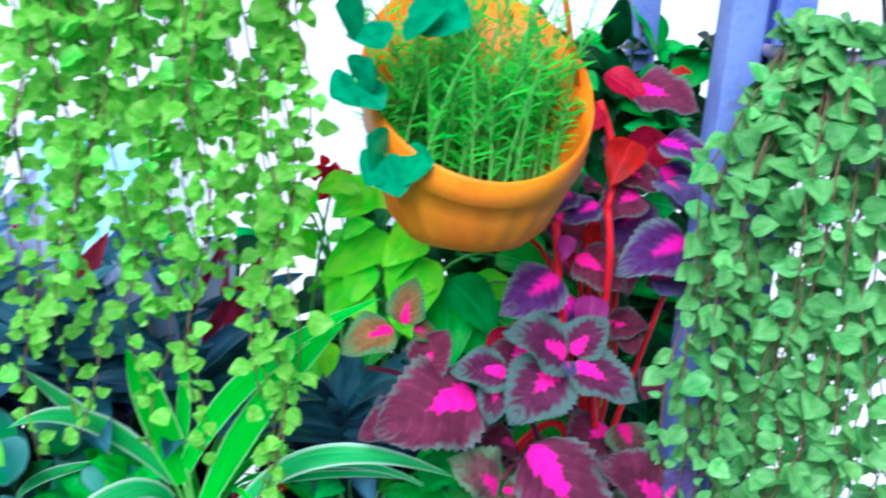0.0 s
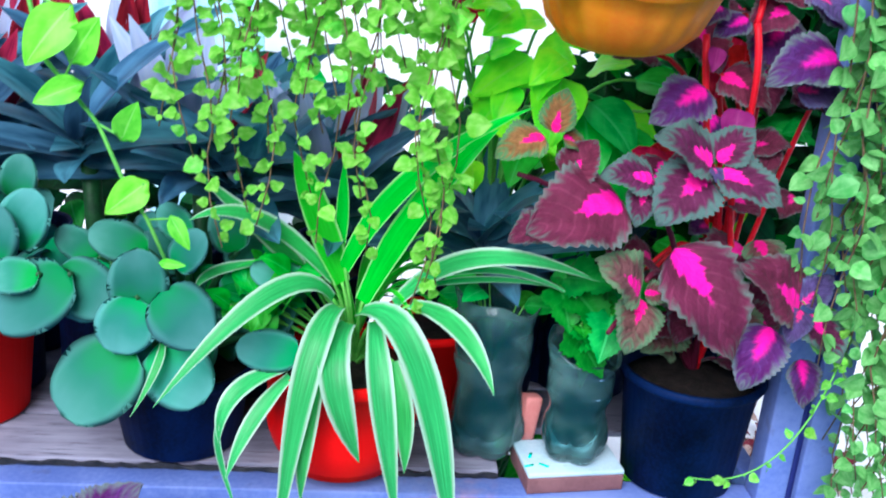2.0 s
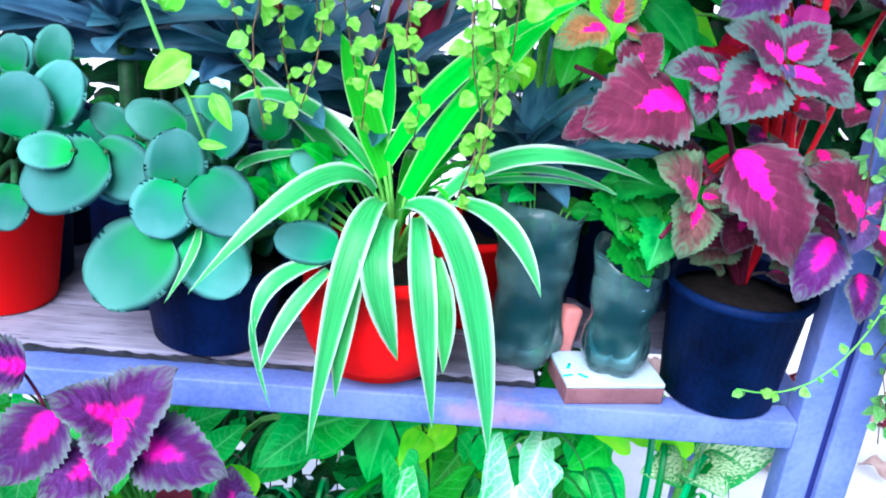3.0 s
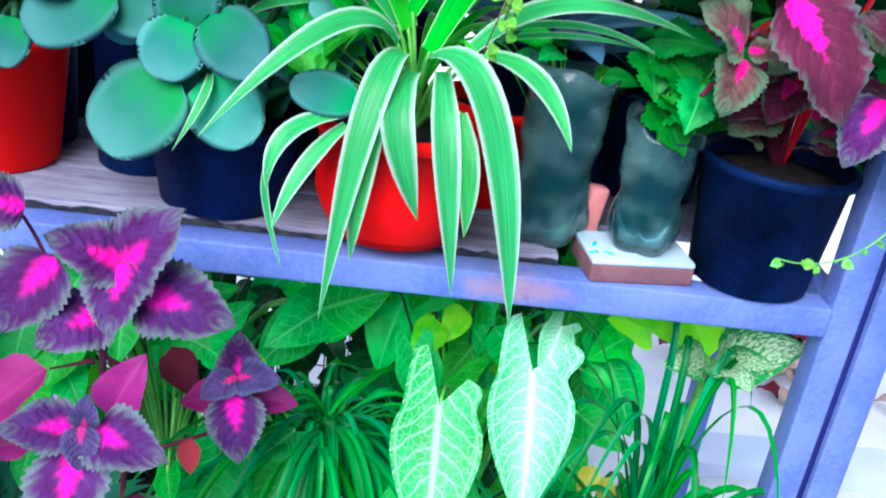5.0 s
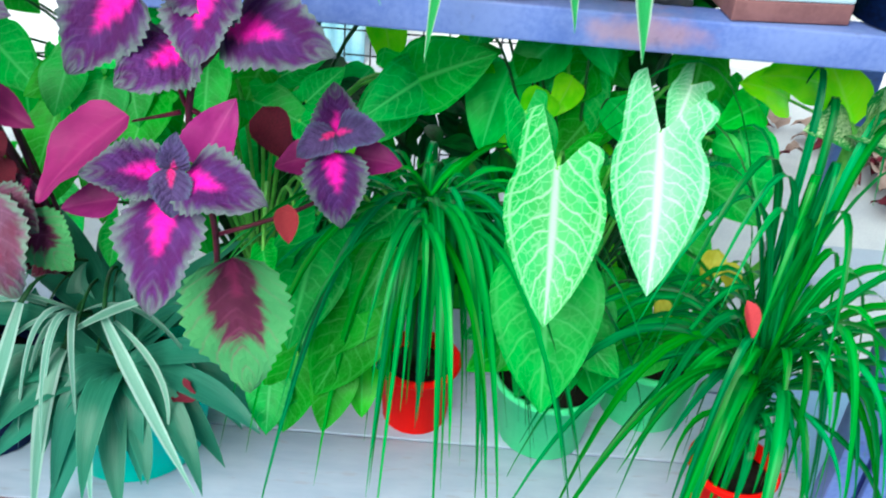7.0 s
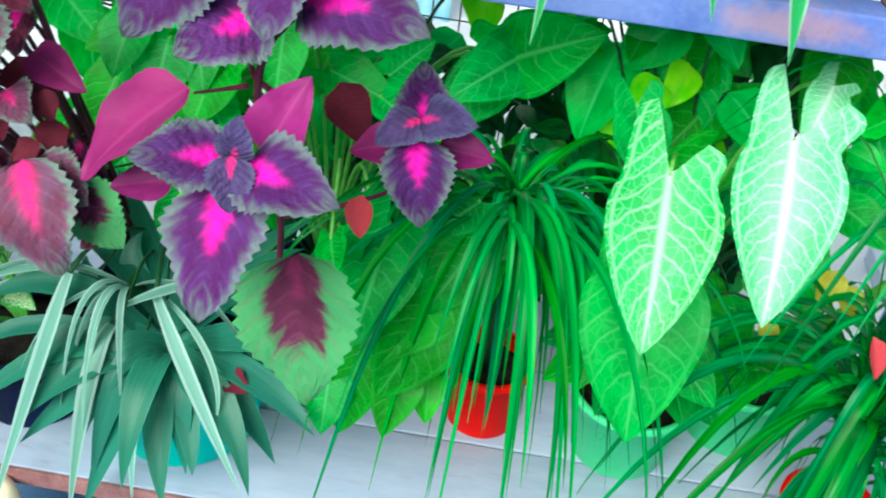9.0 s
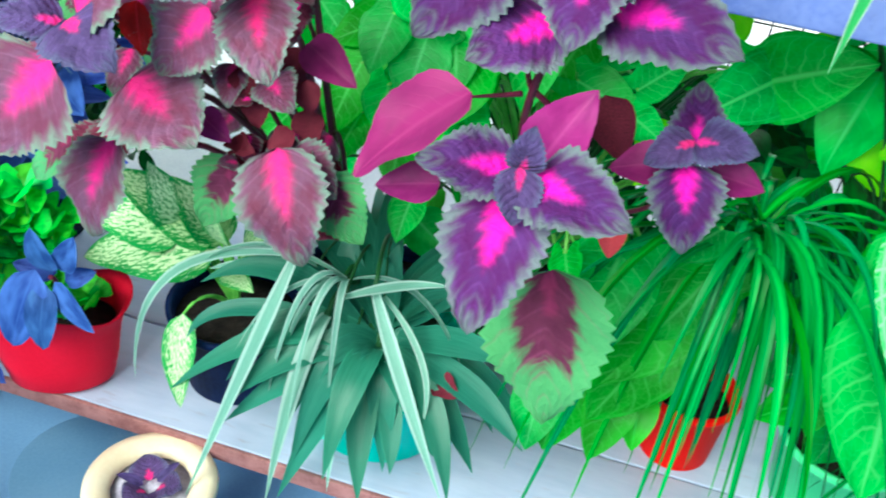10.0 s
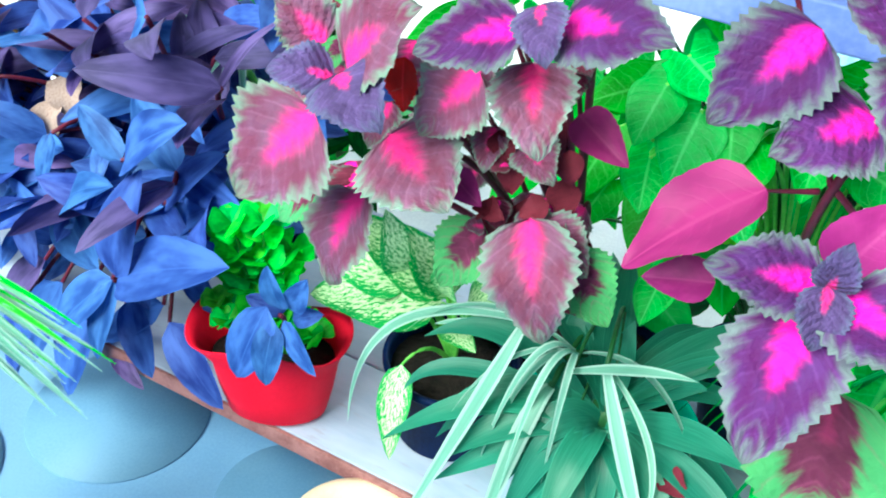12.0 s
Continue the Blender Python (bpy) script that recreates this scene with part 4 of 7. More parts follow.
BACK_FAR = [
    ((0.182, 1.05, 0.702), (0.239, 1, 0.681), 'syn'),
    ((0.19, 1.1, 0.74), (0.231, 1.08, 0.73), 'green'),
    ((-0.315, 1, 0.583), (-0.369, 0.95, 0.569), 'syn'),
    ((-0.294, 1, 0.61), (-0.313, 0.9, 0.51), 'syn'),
    ((-0.615, 1.15, 0.741), (-0.679, 1.1, 0.718), 'syn'),
    ((-0.639, 1.1, 0.699), (-0.661, 1.05, 0.618), 'syn'),
    ((-0.428, 1.05, 0.809), (-0.426, 1, 0.738), 'syn'),
    ((-0.387, 1.1, 0.739), (-0.306, 1.08, 0.717), 'syn'),
    ((-0.199, 1.02, 0.649), (-0.249, 0.98, 0.62), 'syn'),
    ((-0.344, 0.95, 0.426), (-0.343, 0.9, 0.364), 'syn'),
]

FLESHY_LEFT = [
    ((-0.516, 0.985, 1.223), (-0.503, 0.985, 1.3), 1.0),
    ((-0.488, 1.0, 1.238), (-0.459, 1.0, 1.312), 0.8),
    ((-0.449, 0.965, 1.221), (-0.507, 0.955, 1.219), 0.8),
    ((-0.415, 0.97, 1.221), (-0.501, 0.95, 1.164), 0.85),
    ((-0.435, 0.985, 1.222), (-0.368, 0.97, 1.177), 0.9),
    ((-0.524, 1.0, 1.292), (-0.518, 1.0, 1.336), 0.9),
    ((-0.494, 1.03, 1.287), (-0.479, 1.03, 1.344), 0.8),
    ((-0.519, 0.975, 1.174), (-0.531, 0.96, 1.121), 0.9),
    ((-0.536, 1.03, 1.28), (-0.521, 1.04, 1.325), 0.9),
    ((-0.539, 1, 1.241), (-0.57, 0.98, 1.225), 1.0),
    ((-0.555, 1, 1.186), (-0.596, 0.97, 1.152), 1.0),
    ((-0.58, 1.0, 1.24), (-0.64, 0.98, 1.26), 0.9),
]

FLESHY_RIGHT = [
    ((-0.343, 0.98, 1.174), (-0.342, 0.975, 1.256), 0.9),
    ((-0.345, 0.975, 1.194), (-0.365, 0.955, 1.13), 1.1),
    ((-0.319, 0.98, 1.201), (-0.261, 0.955, 1.148), 1.0),
    ((-0.35, 0.975, 1.13), (-0.43, 0.95, 1.05), 0.95),
    ((-0.326, 0.98, 1.13), (-0.265, 0.955, 1.07), 1.0),
    ((-0.156, 0.99, 1.123), (-0.232, 0.975, 1.135), 0.72),
    ((-0.34, 1.02, 1.235), (-0.406, 1.01, 1.261), 0.75),
    ((-0.307, 1.01, 1.22), (-0.269, 1.0, 1.269), 0.8),
    ((-0.401, 1.03, 1.222), (-0.446, 1.02, 1.257), 0.75),
    ((-0.296, 1.04, 1.248), (-0.33, 1.04, 1.288), 0.8),
    ((-0.241, 1.06, 1.225), (-0.262, 1.05, 1.286), 0.8),
    ((-0.154, 1.05, 1.187), (-0.223, 1.04, 1.214), 0.7),
    ((-0.379, 1.0, 1.225), (-0.427, 0.985, 1.16), 0.9),
    ((-0.33, 1.0, 1.141), (-0.347, 0.985, 1.08), 0.8),
]

PALE_BLADES = [
    ((-0.662, 0.96, 0.499), (-0.67, 0.905, 0.452), (-0.758, 0.83, 0.161), 0.022),
    ((-0.617, 0.96, 0.428), (-0.629, 0.905, 0.426), (-0.642, 0.83, 0.209), 0.026),
    ((-0.558, 0.96, 0.488), (-0.509, 0.905, 0.43), (-0.419, 0.83, 0.316), 0.02),
    ((-0.664, 0.97, 0.501), (-0.889, 0.965, 0.466), (-0.858, 0.9, 0.283), 0.015),
    ((-0.683, 0.99, 0.473), (-0.75, 0.965, 0.464), (-0.773, 0.96, 0.45), 0.01),
    ((-0.594, 0.96, 0.466), (-0.512, 0.93, 0.542), (-0.455, 0.9, 0.575), 0.014),
    ((-0.549, 0.97, 0.474), (-0.455, 0.915, 0.442), (-0.465, 0.88, 0.37), 0.009),
    ((-0.578, 0.93, 0.377), (-0.576, 0.885, 0.311), (-0.571, 0.86, 0.229), 0.012),
    ((-0.648, 1, 0.467), (-0.691, 0.975, 0.511), (-0.77, 0.97, 0.475), 0.009),
]

BROAD_LEFT = [
    ((-0.578, 0.98, 0.4), (-0.681, 0.975, 0.524), (-0.781, 0.95, 0.433), 0.034),
    ((-0.57, 0.97, 0.397), (-0.684, 0.93, 0.436), (-0.802, 0.89, 0.292), 0.034),
    ((-0.566, 0.97, 0.389), (-0.628, 0.915, 0.384), (-0.719, 0.88, 0.278), 0.038),
    ((-0.559, 0.96, 0.396), (-0.581, 0.895, 0.376), (-0.634, 0.85, 0.2), 0.038),
    ((-0.551, 0.96, 0.394), (-0.551, 0.9, 0.348), (-0.523, 0.84, 0.254), 0.038),
    ((-0.581, 0.99, 0.395), (-0.674, 1, 0.436), (-0.664, 1.01, 0.488), 0.04),
    ((-0.578, 0.98, 0.395), (-0.766, 0.95, 0.444), (-0.79, 0.92, 0.36), 0.024),
]

BROAD_RIGHT = [
    ((-0.533, 0.96, 0.401), (-0.45, 0.9, 0.424), (-0.414, 0.84, 0.306), 0.034),
    ((-0.53, 0.97, 0.403), (-0.408, 0.92, 0.429), (-0.343, 0.87, 0.394), 0.036),
    ((-0.533, 0.98, 0.402), (-0.44, 0.95, 0.466), (-0.382, 0.92, 0.467), 0.038),
    ((-0.552, 0.99, 0.406), (-0.557, 1.01, 0.469), (-0.554, 1.03, 0.509), 0.034),
    ((-0.54, 1, 0.402), (-0.49, 1.005, 0.467), (-0.451, 0.99, 0.488), 0.036),
    ((-0.544, 0.96, 0.397), (-0.503, 0.905, 0.336), (-0.494, 0.87, 0.286), 0.03),
    ((-0.57, 1, 0.396), (-0.639, 1.03, 0.463), (-0.613, 1.06, 0.498), 0.036),
]

HEART_FRONT = [
    ((-1.21, 0.87, 0.387), (-1.163, 0.9, 0.559), 'purple'),
    ((-1.204, 0.87, 0.389), (-0.981, 0.84, 0.523), 'purple'),
    ((-1.216, 0.87, 0.379), (-1.312, 0.83, 0.257), 'purple'),
    ((-1.214, 0.87, 0.375), (-1.216, 0.82, 0.271), 'purple'),
    ((-1.214, 0.92, 0.542), (-1.08, 0.9, 0.651), 'purple'),
    ((-1.241, 0.94, 0.522), (-1.328, 0.96, 0.569), 'purple'),
    ((-1.348, 0.92, 0.418), (-1.219, 0.9, 0.512), 'purple'),
    ((-1.384, 0.92, 0.403), (-1.467, 0.88, 0.352), 'purple'),
    ((-1.381, 0.95, 0.511), (-1.389, 0.92, 0.431), 'purple'),
    ((-1.193, 0.96, 0.459), (-1.079, 0.96, 0.58), 'purple'),
    ((-1.436, 0.9, 0.235), (-1.483, 0.86, 0.073), 'purple'),
    ((-1.219, 0.98, 0.389), (-1.102, 0.97, 0.49), 'purple'),
]

HEART_LOW = [
    ((-1.059, 0.92, 0.44), (-1.237, 0.9, 0.362), 'purple'),
    ((-1.305, 0.9, 0.292), (-1.355, 0.86, 0.088), 'purple'),
    ((-1.362, 0.9, 0.287), (-1.434, 0.87, 0.112), 'purple'),
    ((-1.236, 0.91, 0.307), (-1.171, 0.87, 0.217), 'purple'),
    ((-1.153, 0.9, 0.311), (-1.042, 0.87, 0.227), 'purple'),
    ((-1.181, 0.92, 0.315), (-1.287, 0.89, 0.219), 'purple'),
    ((-1.417, 0.92, 0.293), (-1.522, 0.9, 0.143), 'violet'),
    ((-1.16, 0.95, 0.366), (-1.077, 0.92, 0.344), 'purple'),
    ((-1.292, 0.91, 0.178), (-1.204, 0.88, 0.167), 'violet'),
    ((-1.47, 0.9, 0.192), (-1.495, 0.87, 0.028), 'purple'),
]


# ---- the setting: floor, walls, fence ----
def slab(name, bm, material, label="", smooth=False):
    return tagged(part(name, bm, material, None, smooth=smooth), label or name.replace("_", " "), "", "", "structure")


slab("floor", box(-30, 30, -30, 30, -0.2, 0.0, 0), "floor", "pale blue washed terrace floor")
for n, (x, y, r) in enumerate(((-1.33, 0.93, 0.15), (-0.98, 0.93, 0.12), (-1.52, 0.66, 0.15), (-1.14, 0.62, 0.14), (-0.60, 0.45, 0.15))):
    disc = part("floor_disc", lathe([(0, -0.002), (r, -0.002), (r - 0.002, 0.004), (0, 0.0042)], 48), "floor_disc", None, m=Matrix.Translation((x, y, -0.0002)))
    tagged(disc, "flat grey-blue disc, darker than the pale floor", "", "floor discs", "structure")
slab("yard", box(-9, 9, 1.56, 3.2, 0.0, 0.006, 0), "yard", "pale grey paving behind the stand")
slab("step", box(0.66, 1.3, 1.86, 2.0, 0.006, 0.05, 0.004), "step", "pale blue low step behind the stand")
slab("wall_back", box(-9, 9, 3.2, 3.4, 0, 4.5, 0), "wall", "bright white plastered garden wall")
# added wall, never in view; its grey keeps bounced fill light low
slab("wall_behind", box(-9, 9, -4.4, -4.2, 0, 2.6, 0), "concrete", "unseen grey wall behind the viewer that dims the bounced light")
slab("pillar", box(0.13, 0.285, 3.02, 3.2, 0, 4.2, 0.004), "wall", "white painted wall pillar")
slab("pillar_joint", box(0.287, 0.297, 3.17, 3.198, 0, 4.2, 0), "wire", "dark joint beside the pillar")


def garden_window():
    w = thing("window_1", (-1.4, 3.16, 1.2), "salmon-framed window with cyan curtains in the white wall", "window")
    tagged(w, kind="structure")
    part("window_sill", box(-1.85, -1.14, 3.15, 3.2, 1.24, 1.30), "salmon", w)
    for x in (-1.80, -1.48, -1.18):
        part("window_frame", box(x - 0.022, x + 0.022, 3.165, 3.2, 1.30, 2.2), "salmon", w)
    for x0, x1 in ((-1.778, -1.502), (-1.458, -1.202)):
        part("pane", box(x0, x1, 3.185, 3.2, 1.30, 2.2, 0), "cyan", w)
        part("bar", box(x0, x1, 3.172, 3.184, 1.56, 1.60), "salmon", w)


garden_window()


def blue_sheet():
    bm = bmesh.new()
    n = 40
    rows = [[bm.verts.new((-0.78 + 0.36 * i / n, 2.96 + d + 0.006 * math.sin(i * 1.1), z)) for i in range(n + 1)] for d, z in ((0, 0.0), (0, 1.34), (0.012, 1.34), (0.012, 0.0))]
    for p, q in zip(rows, rows[1:]):
        for a, b, c, d in zip(p, p[1:], q[1:], q):
            bm.faces.new((a, b, c, d))
    tagged(part("corrugated_sheet", bm, "blue_sheet", None), "pale blue corrugated sheet standing by the wall", "sheet")


blue_sheet()


def wire_fence():
    f = thing("wire_fence", (0, 1.75, 0), "dark welded wire mesh fence behind the stand", "fence")
    for i in range(14):
        x = -0.5 + i * 0.05
        part("upright_wire", tube([(x, 1.75, 0), (x + 0.002, 1.752, 0.9)], 0.0016, n=5), "wire", f)
    for i in range(18):
        z = 0.04 + i * 0.05
        part("cross_wire", tube([(-0.51, 1.747, z), (0.16, 1.747, z + 0.003)], 0.0016, n=5), "wire", f)


wire_fence()

# ---- the stand ----
BENCH, SHELF = 0.20, 0.945


def plant_stand():
    s = thing("plant_stand", (0.0, 1.15, 0), "blue-grey painted steel plant stand with plank shelves", "plant stand")
    for x0, x1 in ((0.450, 0.490), (0.503, 0.545)):
        part("post", box(x0, x1, 0.99, 1.03, 0, 2.1), "steel", s)
    part("seam", box(0.4905, 0.5025, 1.0, 1.02, 0, 2.1, 0), "steel_dark", s)
    for x, y in ((0.535, 1.50), (-1.75, 1.50), (-1.75, 1.01)):
        part("post", box(x - 0.02, x + 0.02, y - 0.02, y + 0.02, 0, 2.1), "steel", s)
    for z in (0.893, 2.06):
        part("front_beam", box(-1.73, 0.449, 0.985, 1.030, z, z + 0.040), "steel", s)
        part("rear_beam", box(-1.73, 0.514, 1.483, 1.518, z, z + 0.040), "steel", s)
        part("side_beam", box(0.455, 0.485, 1.031, 1.482, z, z + 0.040), "steel", s)
    for i, (y0, y1, x1) in enumerate(((1.027, 1.135, 0.108), (1.142, 1.26, 0.44), (1.268, 1.40, 0.44))):
        bm = box(-1.70, x1, y0, y1, 0.934, 0.945, 0.002)
        part("shelf_plank", bm, "plank", s, "weathered grey plank")
    edge = bmesh.new()
    rng = random.Random(14)
    last = None
    for i in range(181):
        x = -1.70 + 1.808 * i / 180
        low, high = 0.9338 + 0.0008 * rng.random(), 0.9385 + 0.0045 * rng.random() ** 2
        row = [edge.verts.new(v) for v in ((x, 1.0215 + 0.003 * rng.random(), low), (x, 1.022 + 0.003 * rng.random(), high), (x, 1.0268, high), (x, 1.0268, low))]
        if last:
            for k in range(4):
                edge.faces.new((last[k], last[k - 1], row[k - 1], row[k]))
        last = row
    part("splintered_edge", edge, "wire", s, "dark splintered plank edge", smooth=False)
    for x in (-1.2, -0.2):
        part("cross_bar", box(x, x + 0.03, 1.031, 1.482, 0.897, 0.932), "steel", s)
    return s


plant_stand()


def bench():
    b = thing("low_bench", (0, 1.15, 0), "low bench of pale blue-grey boards on clay blocks", "bench")
    for y0, y1 in ((0.905, 1.075), (1.079, 1.245), (1.249, 1.42)):
        part("board", box(-2.0, 0.445, y0, y1, BENCH - 0.022, BENCH, 0.002), "bench", b)
    part("edge_strip", box(-2.0, 0.445, 0.8985, 0.9045, BENCH - 0.03, BENCH - 0.002, 0.001), "bench_edge", b, "red-brown worn front edge")
    for x in (-1.9, -1.24, -0.3, 0.34):
        part("block", box(x, x + 0.1, 1.12, 1.40, 0, BENCH - 0.0225, 0.004), "tile_brown", b)


bench()


# ---- leaf kinds, built once and shared ----
KIND = {}
for key in ("coleus_low", "coleus_red", "coleus_top", "coleus_rosette", "coleus_green", "coleus_orange", "coleus_olive", "coleus_small"):
    KIND[key] = leaf_set("coleus_leaf", key, "ovate", 0.80 if key in ("coleus_low", "coleus_small") else 0.92, 3, nu=26, nv=4, teeth=0.11, droop=0.9, fold=0.14, wave=0.05)
KIND["coleus_green"] = leaf_set("coleus_leaf", "coleus_green", "ovate", 0.78, 3, nu=26, nv=4, teeth=0.11, droop=0.7, fold=0.14, wave=0.05)
KIND["coleus_scarlet"] = leaf_set("coleus_leaf", "coleus_scarlet", "ovate", 0.74, 2, nu=20, nv=3, teeth=0.1, droop=0.5, fold=0.25, wave=0.03)
KIND["coleus_under"] = leaf_set("coleus_leaf", "coleus_under", "ovate", 0.74, 2, nu=20, nv=3, teeth=0.03, droop=0.5, fold=0.25, wave=0.03)
KIND["dry"] = leaf_set("dry_leaf", "dry", "ovate", 0.8, 2, nu=8, nv=2, droop=1.2, fold=0.7, wave=0.1)
KIND["syn"] = arrow_set("arrow_leaf", "syn", 0.66)
KIND["syn_white"] = arrow_set("arrow_leaf", "syn_white", 0.58)
KIND["syn_pale"] = arrow_set("arrow_leaf", "syn_pale", 0.62)
KIND["green"] = leaf_set("leaf", "green", "ovate", 0.62, 3, nu=10, nv=2, droop=0.7)
KIND["lime"] = leaf_set("leaf", "lime", "ovate", 0.66, 3, nu=12, nv=2, droop=0.7, wave=0.04)
KIND["succ"] = leaf_set("fleshy_leaf", "succ", "oval", 0.86, 3, nu=16, nv=4, droop=0.35, fold=0.10, thick=0.0035, wave=0.02)
KIND["boat"] = leaf_set("boat_leaf", "boat", "oblong", 0.22, 3, nu=10, nv=2, droop=0.6, fold=0.28)
KIND["boat_purple"] = leaf_set("boat_leaf", "boat_purple", "lance", 0.24, 2, nu=10, nv=2, droop=0.3, fold=0.5)
KIND["boat_pale"] = leaf_set("boat_leaf", "boat_pale", "lance", 0.24, 2, nu=10, nv=2, droop=0.3, fold=0.5)
KIND["vine"] = leaf_set("vine_leaf", "vine", "ovate", 0.90, 4, nu=9, nv=2, droop=0.7, fold=0.10, lobe=0.05, wave=0.06)
KIND["vine_grey"] = leaf_set("vine_leaf", "vine_grey", "ovate", 0.84, 4, nu=8, nv=2, droop=0.7, fold=0.14, lobe=0.06)
KIND["pothos"] = leaf_set("heart_leaf", "pothos", "ovate", 0.92, 3, nu=12, nv=3, droop=0.6, lobe=0.12, fold=0.14)
KIND["purple"] = leaf_set("purple_leaf", "purple", "oblong", 0.31, 3, nu=10, nv=2, droop=0.7, fold=0.2)
KIND["violet"] = leaf_set("purple_leaf", "violet", "oblong", 0.26, 3, nu=10, nv=2, droop=0.7, fold=0.25)
KIND["bud"] = leaf_set("bud", "bud", "ovate", 0.5, 2, nu=10, nv=2, droop=0.5, fold=0.6)
KIND["tan"] = leaf_set("dry_leaf", "tan", "ovate", 0.7, 2, nu=8, nv=2, droop=1.4, fold=0.5, wave=0.1)
KIND["jade"] = leaf_set("jade_leaf", "jade", "spoon", 0.72, 3, nu=7, nv=2, droop=0.5, fold=0.1)
KIND["frond"] = leaf_set("needle", "frond", "lance", 0.10, 2, nu=4, nv=1, droop=0.5)
KIND["dark_round"] = leaf_set("round_leaf", "dark_round", "round", 1.05, 3, nu=14, nv=3, droop=0.3, lobe=0.10, fold=0.03)
KIND["speckled"] = leaf_set("speckled_leaf", "speckled", "ovate", 0.44, 3, nu=14, nv=3, droop=0.8, fold=0.2, wave=0.02)
KIND["yellow"] = leaf_set("leaf", "yellow", "ovate", 0.6, 2, nu=10, nv=2, droop=0.7)
KIND["hedge"] = leaf_set("leaf", "hedge", "lance", 0.42, 3, nu=6, nv=1, droop=0.7)
KIND["cut"] = leaf_set("lobed_leaf", "lobed", "heart", 0.95, 3, nu=24, nv=3, droop=0.6, lobe=0.12, teeth=0.18, cut=0.28)


def shoot(plant, rows, stem_to=None, stem="plum_stem", rng=random.Random(3)):
    """The leaves of one shoot, with short stalks where they part."""
    for base, tip, kind, *broad in rows:
        wide = rng.uniform(0.84, 1.02) * (broad[0] if broad else 1.0)
        face = Vector((rng.uniform(-0.2, 0.2), -0.66, 0.72))
        put_leaf(KIND[kind], base, tip, plant, face, wide, rng=rng)


def stalk(plant, points, r0, r1, material, name="stem"):
    pts = [Vector(p) for p in points]
    if len(pts) == 3:
        mid = pts[1] * 2 - (pts[0] + pts[2]) * 0.5
        pts = bezier(pts[0], mid, pts[2], 10)
    return part(name, tube(pts, r0, r1), material, plant)


# ---- the purple coleus on the low bench ----
def low_coleus():
    a = thing("coleus", (-0.33, 1.24, BENCH), "plum and magenta coleus with pale toothed rims, in a dark pot", "potted plant", "coleus plants")
    pot(a, (-0.33, 1.24, BENCH), 0.075, 0.055, 0.13, "navy")
    for rows in (CROWN_SHOOT, FRONT_SHOOT, SIDE_SHOOT):
        shoot(a, rows)
    for i, pts in enumerate(LOW_STEMS):
        stalk(a, pts, (0.0018, 0.0038, 0.0028, 0.003, 0.004)[i], (0.0024, 0.0038, 0.0012, 0.0018, 0.004)[i], "plum_stem")
    put_leaf(KIND["coleus_under"], (-0.440, 0.80, 0.860), (-0.518, 0.755, 0.785), a, Vector((-0.70, -0.55, 0.15)), 0.9, rng=random.Random(4))
    foot = (-0.33, 1.23, BENCH + 0.11)
    stalk(a, [LOW_STEMS[4][2], (-0.31, 1.14, 0.44), foot], 0.004, 0.006, "plum_stem")
    stalk(a, [(-0.38, 0.73, 0.84), (-0.36, 0.86, 0.80), LOW_STEMS[1][1]], 0.002, 0.003, "plum_stem")
    stalk(a, [(-0.258, 0.89, 0.80), (-0.27, 0.96, 0.70), LOW_STEMS[4][1]], 0.002, 0.003, "plum_stem")
    stalk(a, [(-0.365, 0.83, 0.97), (-0.36, 0.86, 0.93), LOW_STEMS[1][0]], 0.003, 0.004, "plum_stem")
    b = thing("coleus", (-0.66, 1.16, BENCH), "red and violet coleus with green toothed rims, in a dark pot", "potted plant", "coleus plants")
    pot(b, (-0.66, 1.16, BENCH), 0.075, 0.055, 0.13, "navy")
    for rows in (LEFT_SHOOT, MIDDLE_SHOOT, TOP_SHOOT, INNER_SHOOT):
        shoot(b, rows)
    for base, tip, kind in INNER_SHOOT[::2]:
        stalk(b, [base, (Vector(base) + Vector((-0.66, 1.16, 0.31))) * 0.5 + Vector((0, 0, 0.08)), (-0.66, 1.16, 0.31)], 0.0022, 0.004, "plum_stem")
    rng = random.Random(17)
    for i in range(30):
        base = Vector((rng.uniform(-0.98, -0.58), rng.uniform(0.94, 1.06), rng.uniform(0.56, 0.86)))
        tip = base + Vector((rng.uniform(-0.05, 0.05), -0.03, rng.uniform(-0.06, 0.015)))
        if base.x < -0.64 or i % 3 < 2:
            put_leaf(KIND[("coleus_red", "coleus_green", "coleus_red", "coleus_top", "coleus_red", "coleus_green")[i % 6]], base, tip, b, rng=rng)
        if i % 9 == 0:
            stalk(b, [base, (base + Vector((-0.66, 1.16, 0.31))) * 0.5 + Vector((0, 0, 0.08)), (-0.66, 1.16, 0.31)], 0.0025, 0.004, "plum_stem")
    for i in range(26):
        base = Vector((rng.uniform(-0.72, -0.60), rng.uniform(0.88, 0.95), rng.uniform(0.62, 0.80)))
        tip = base + Vector((rng.uniform(-0.035, 0.035), -0.015, rng.uniform(-0.045, 0.01)))
        put_leaf(KIND[("dry", "coleus_red", "dry", "coleus_top")[i % 4]], base, tip, b, rng=rng)
        if i % 5 == 0:
            stalk(b, [base, (base + Vector((-0.66, 1.16, 0.31))) * 0.5 + Vector((0, 0, 0.08)), (-0.66, 1.16, 0.31)], 0.0022, 0.004, "plum_stem")
    foot = Vector((-0.66, 1.16, BENCH + 0.11))
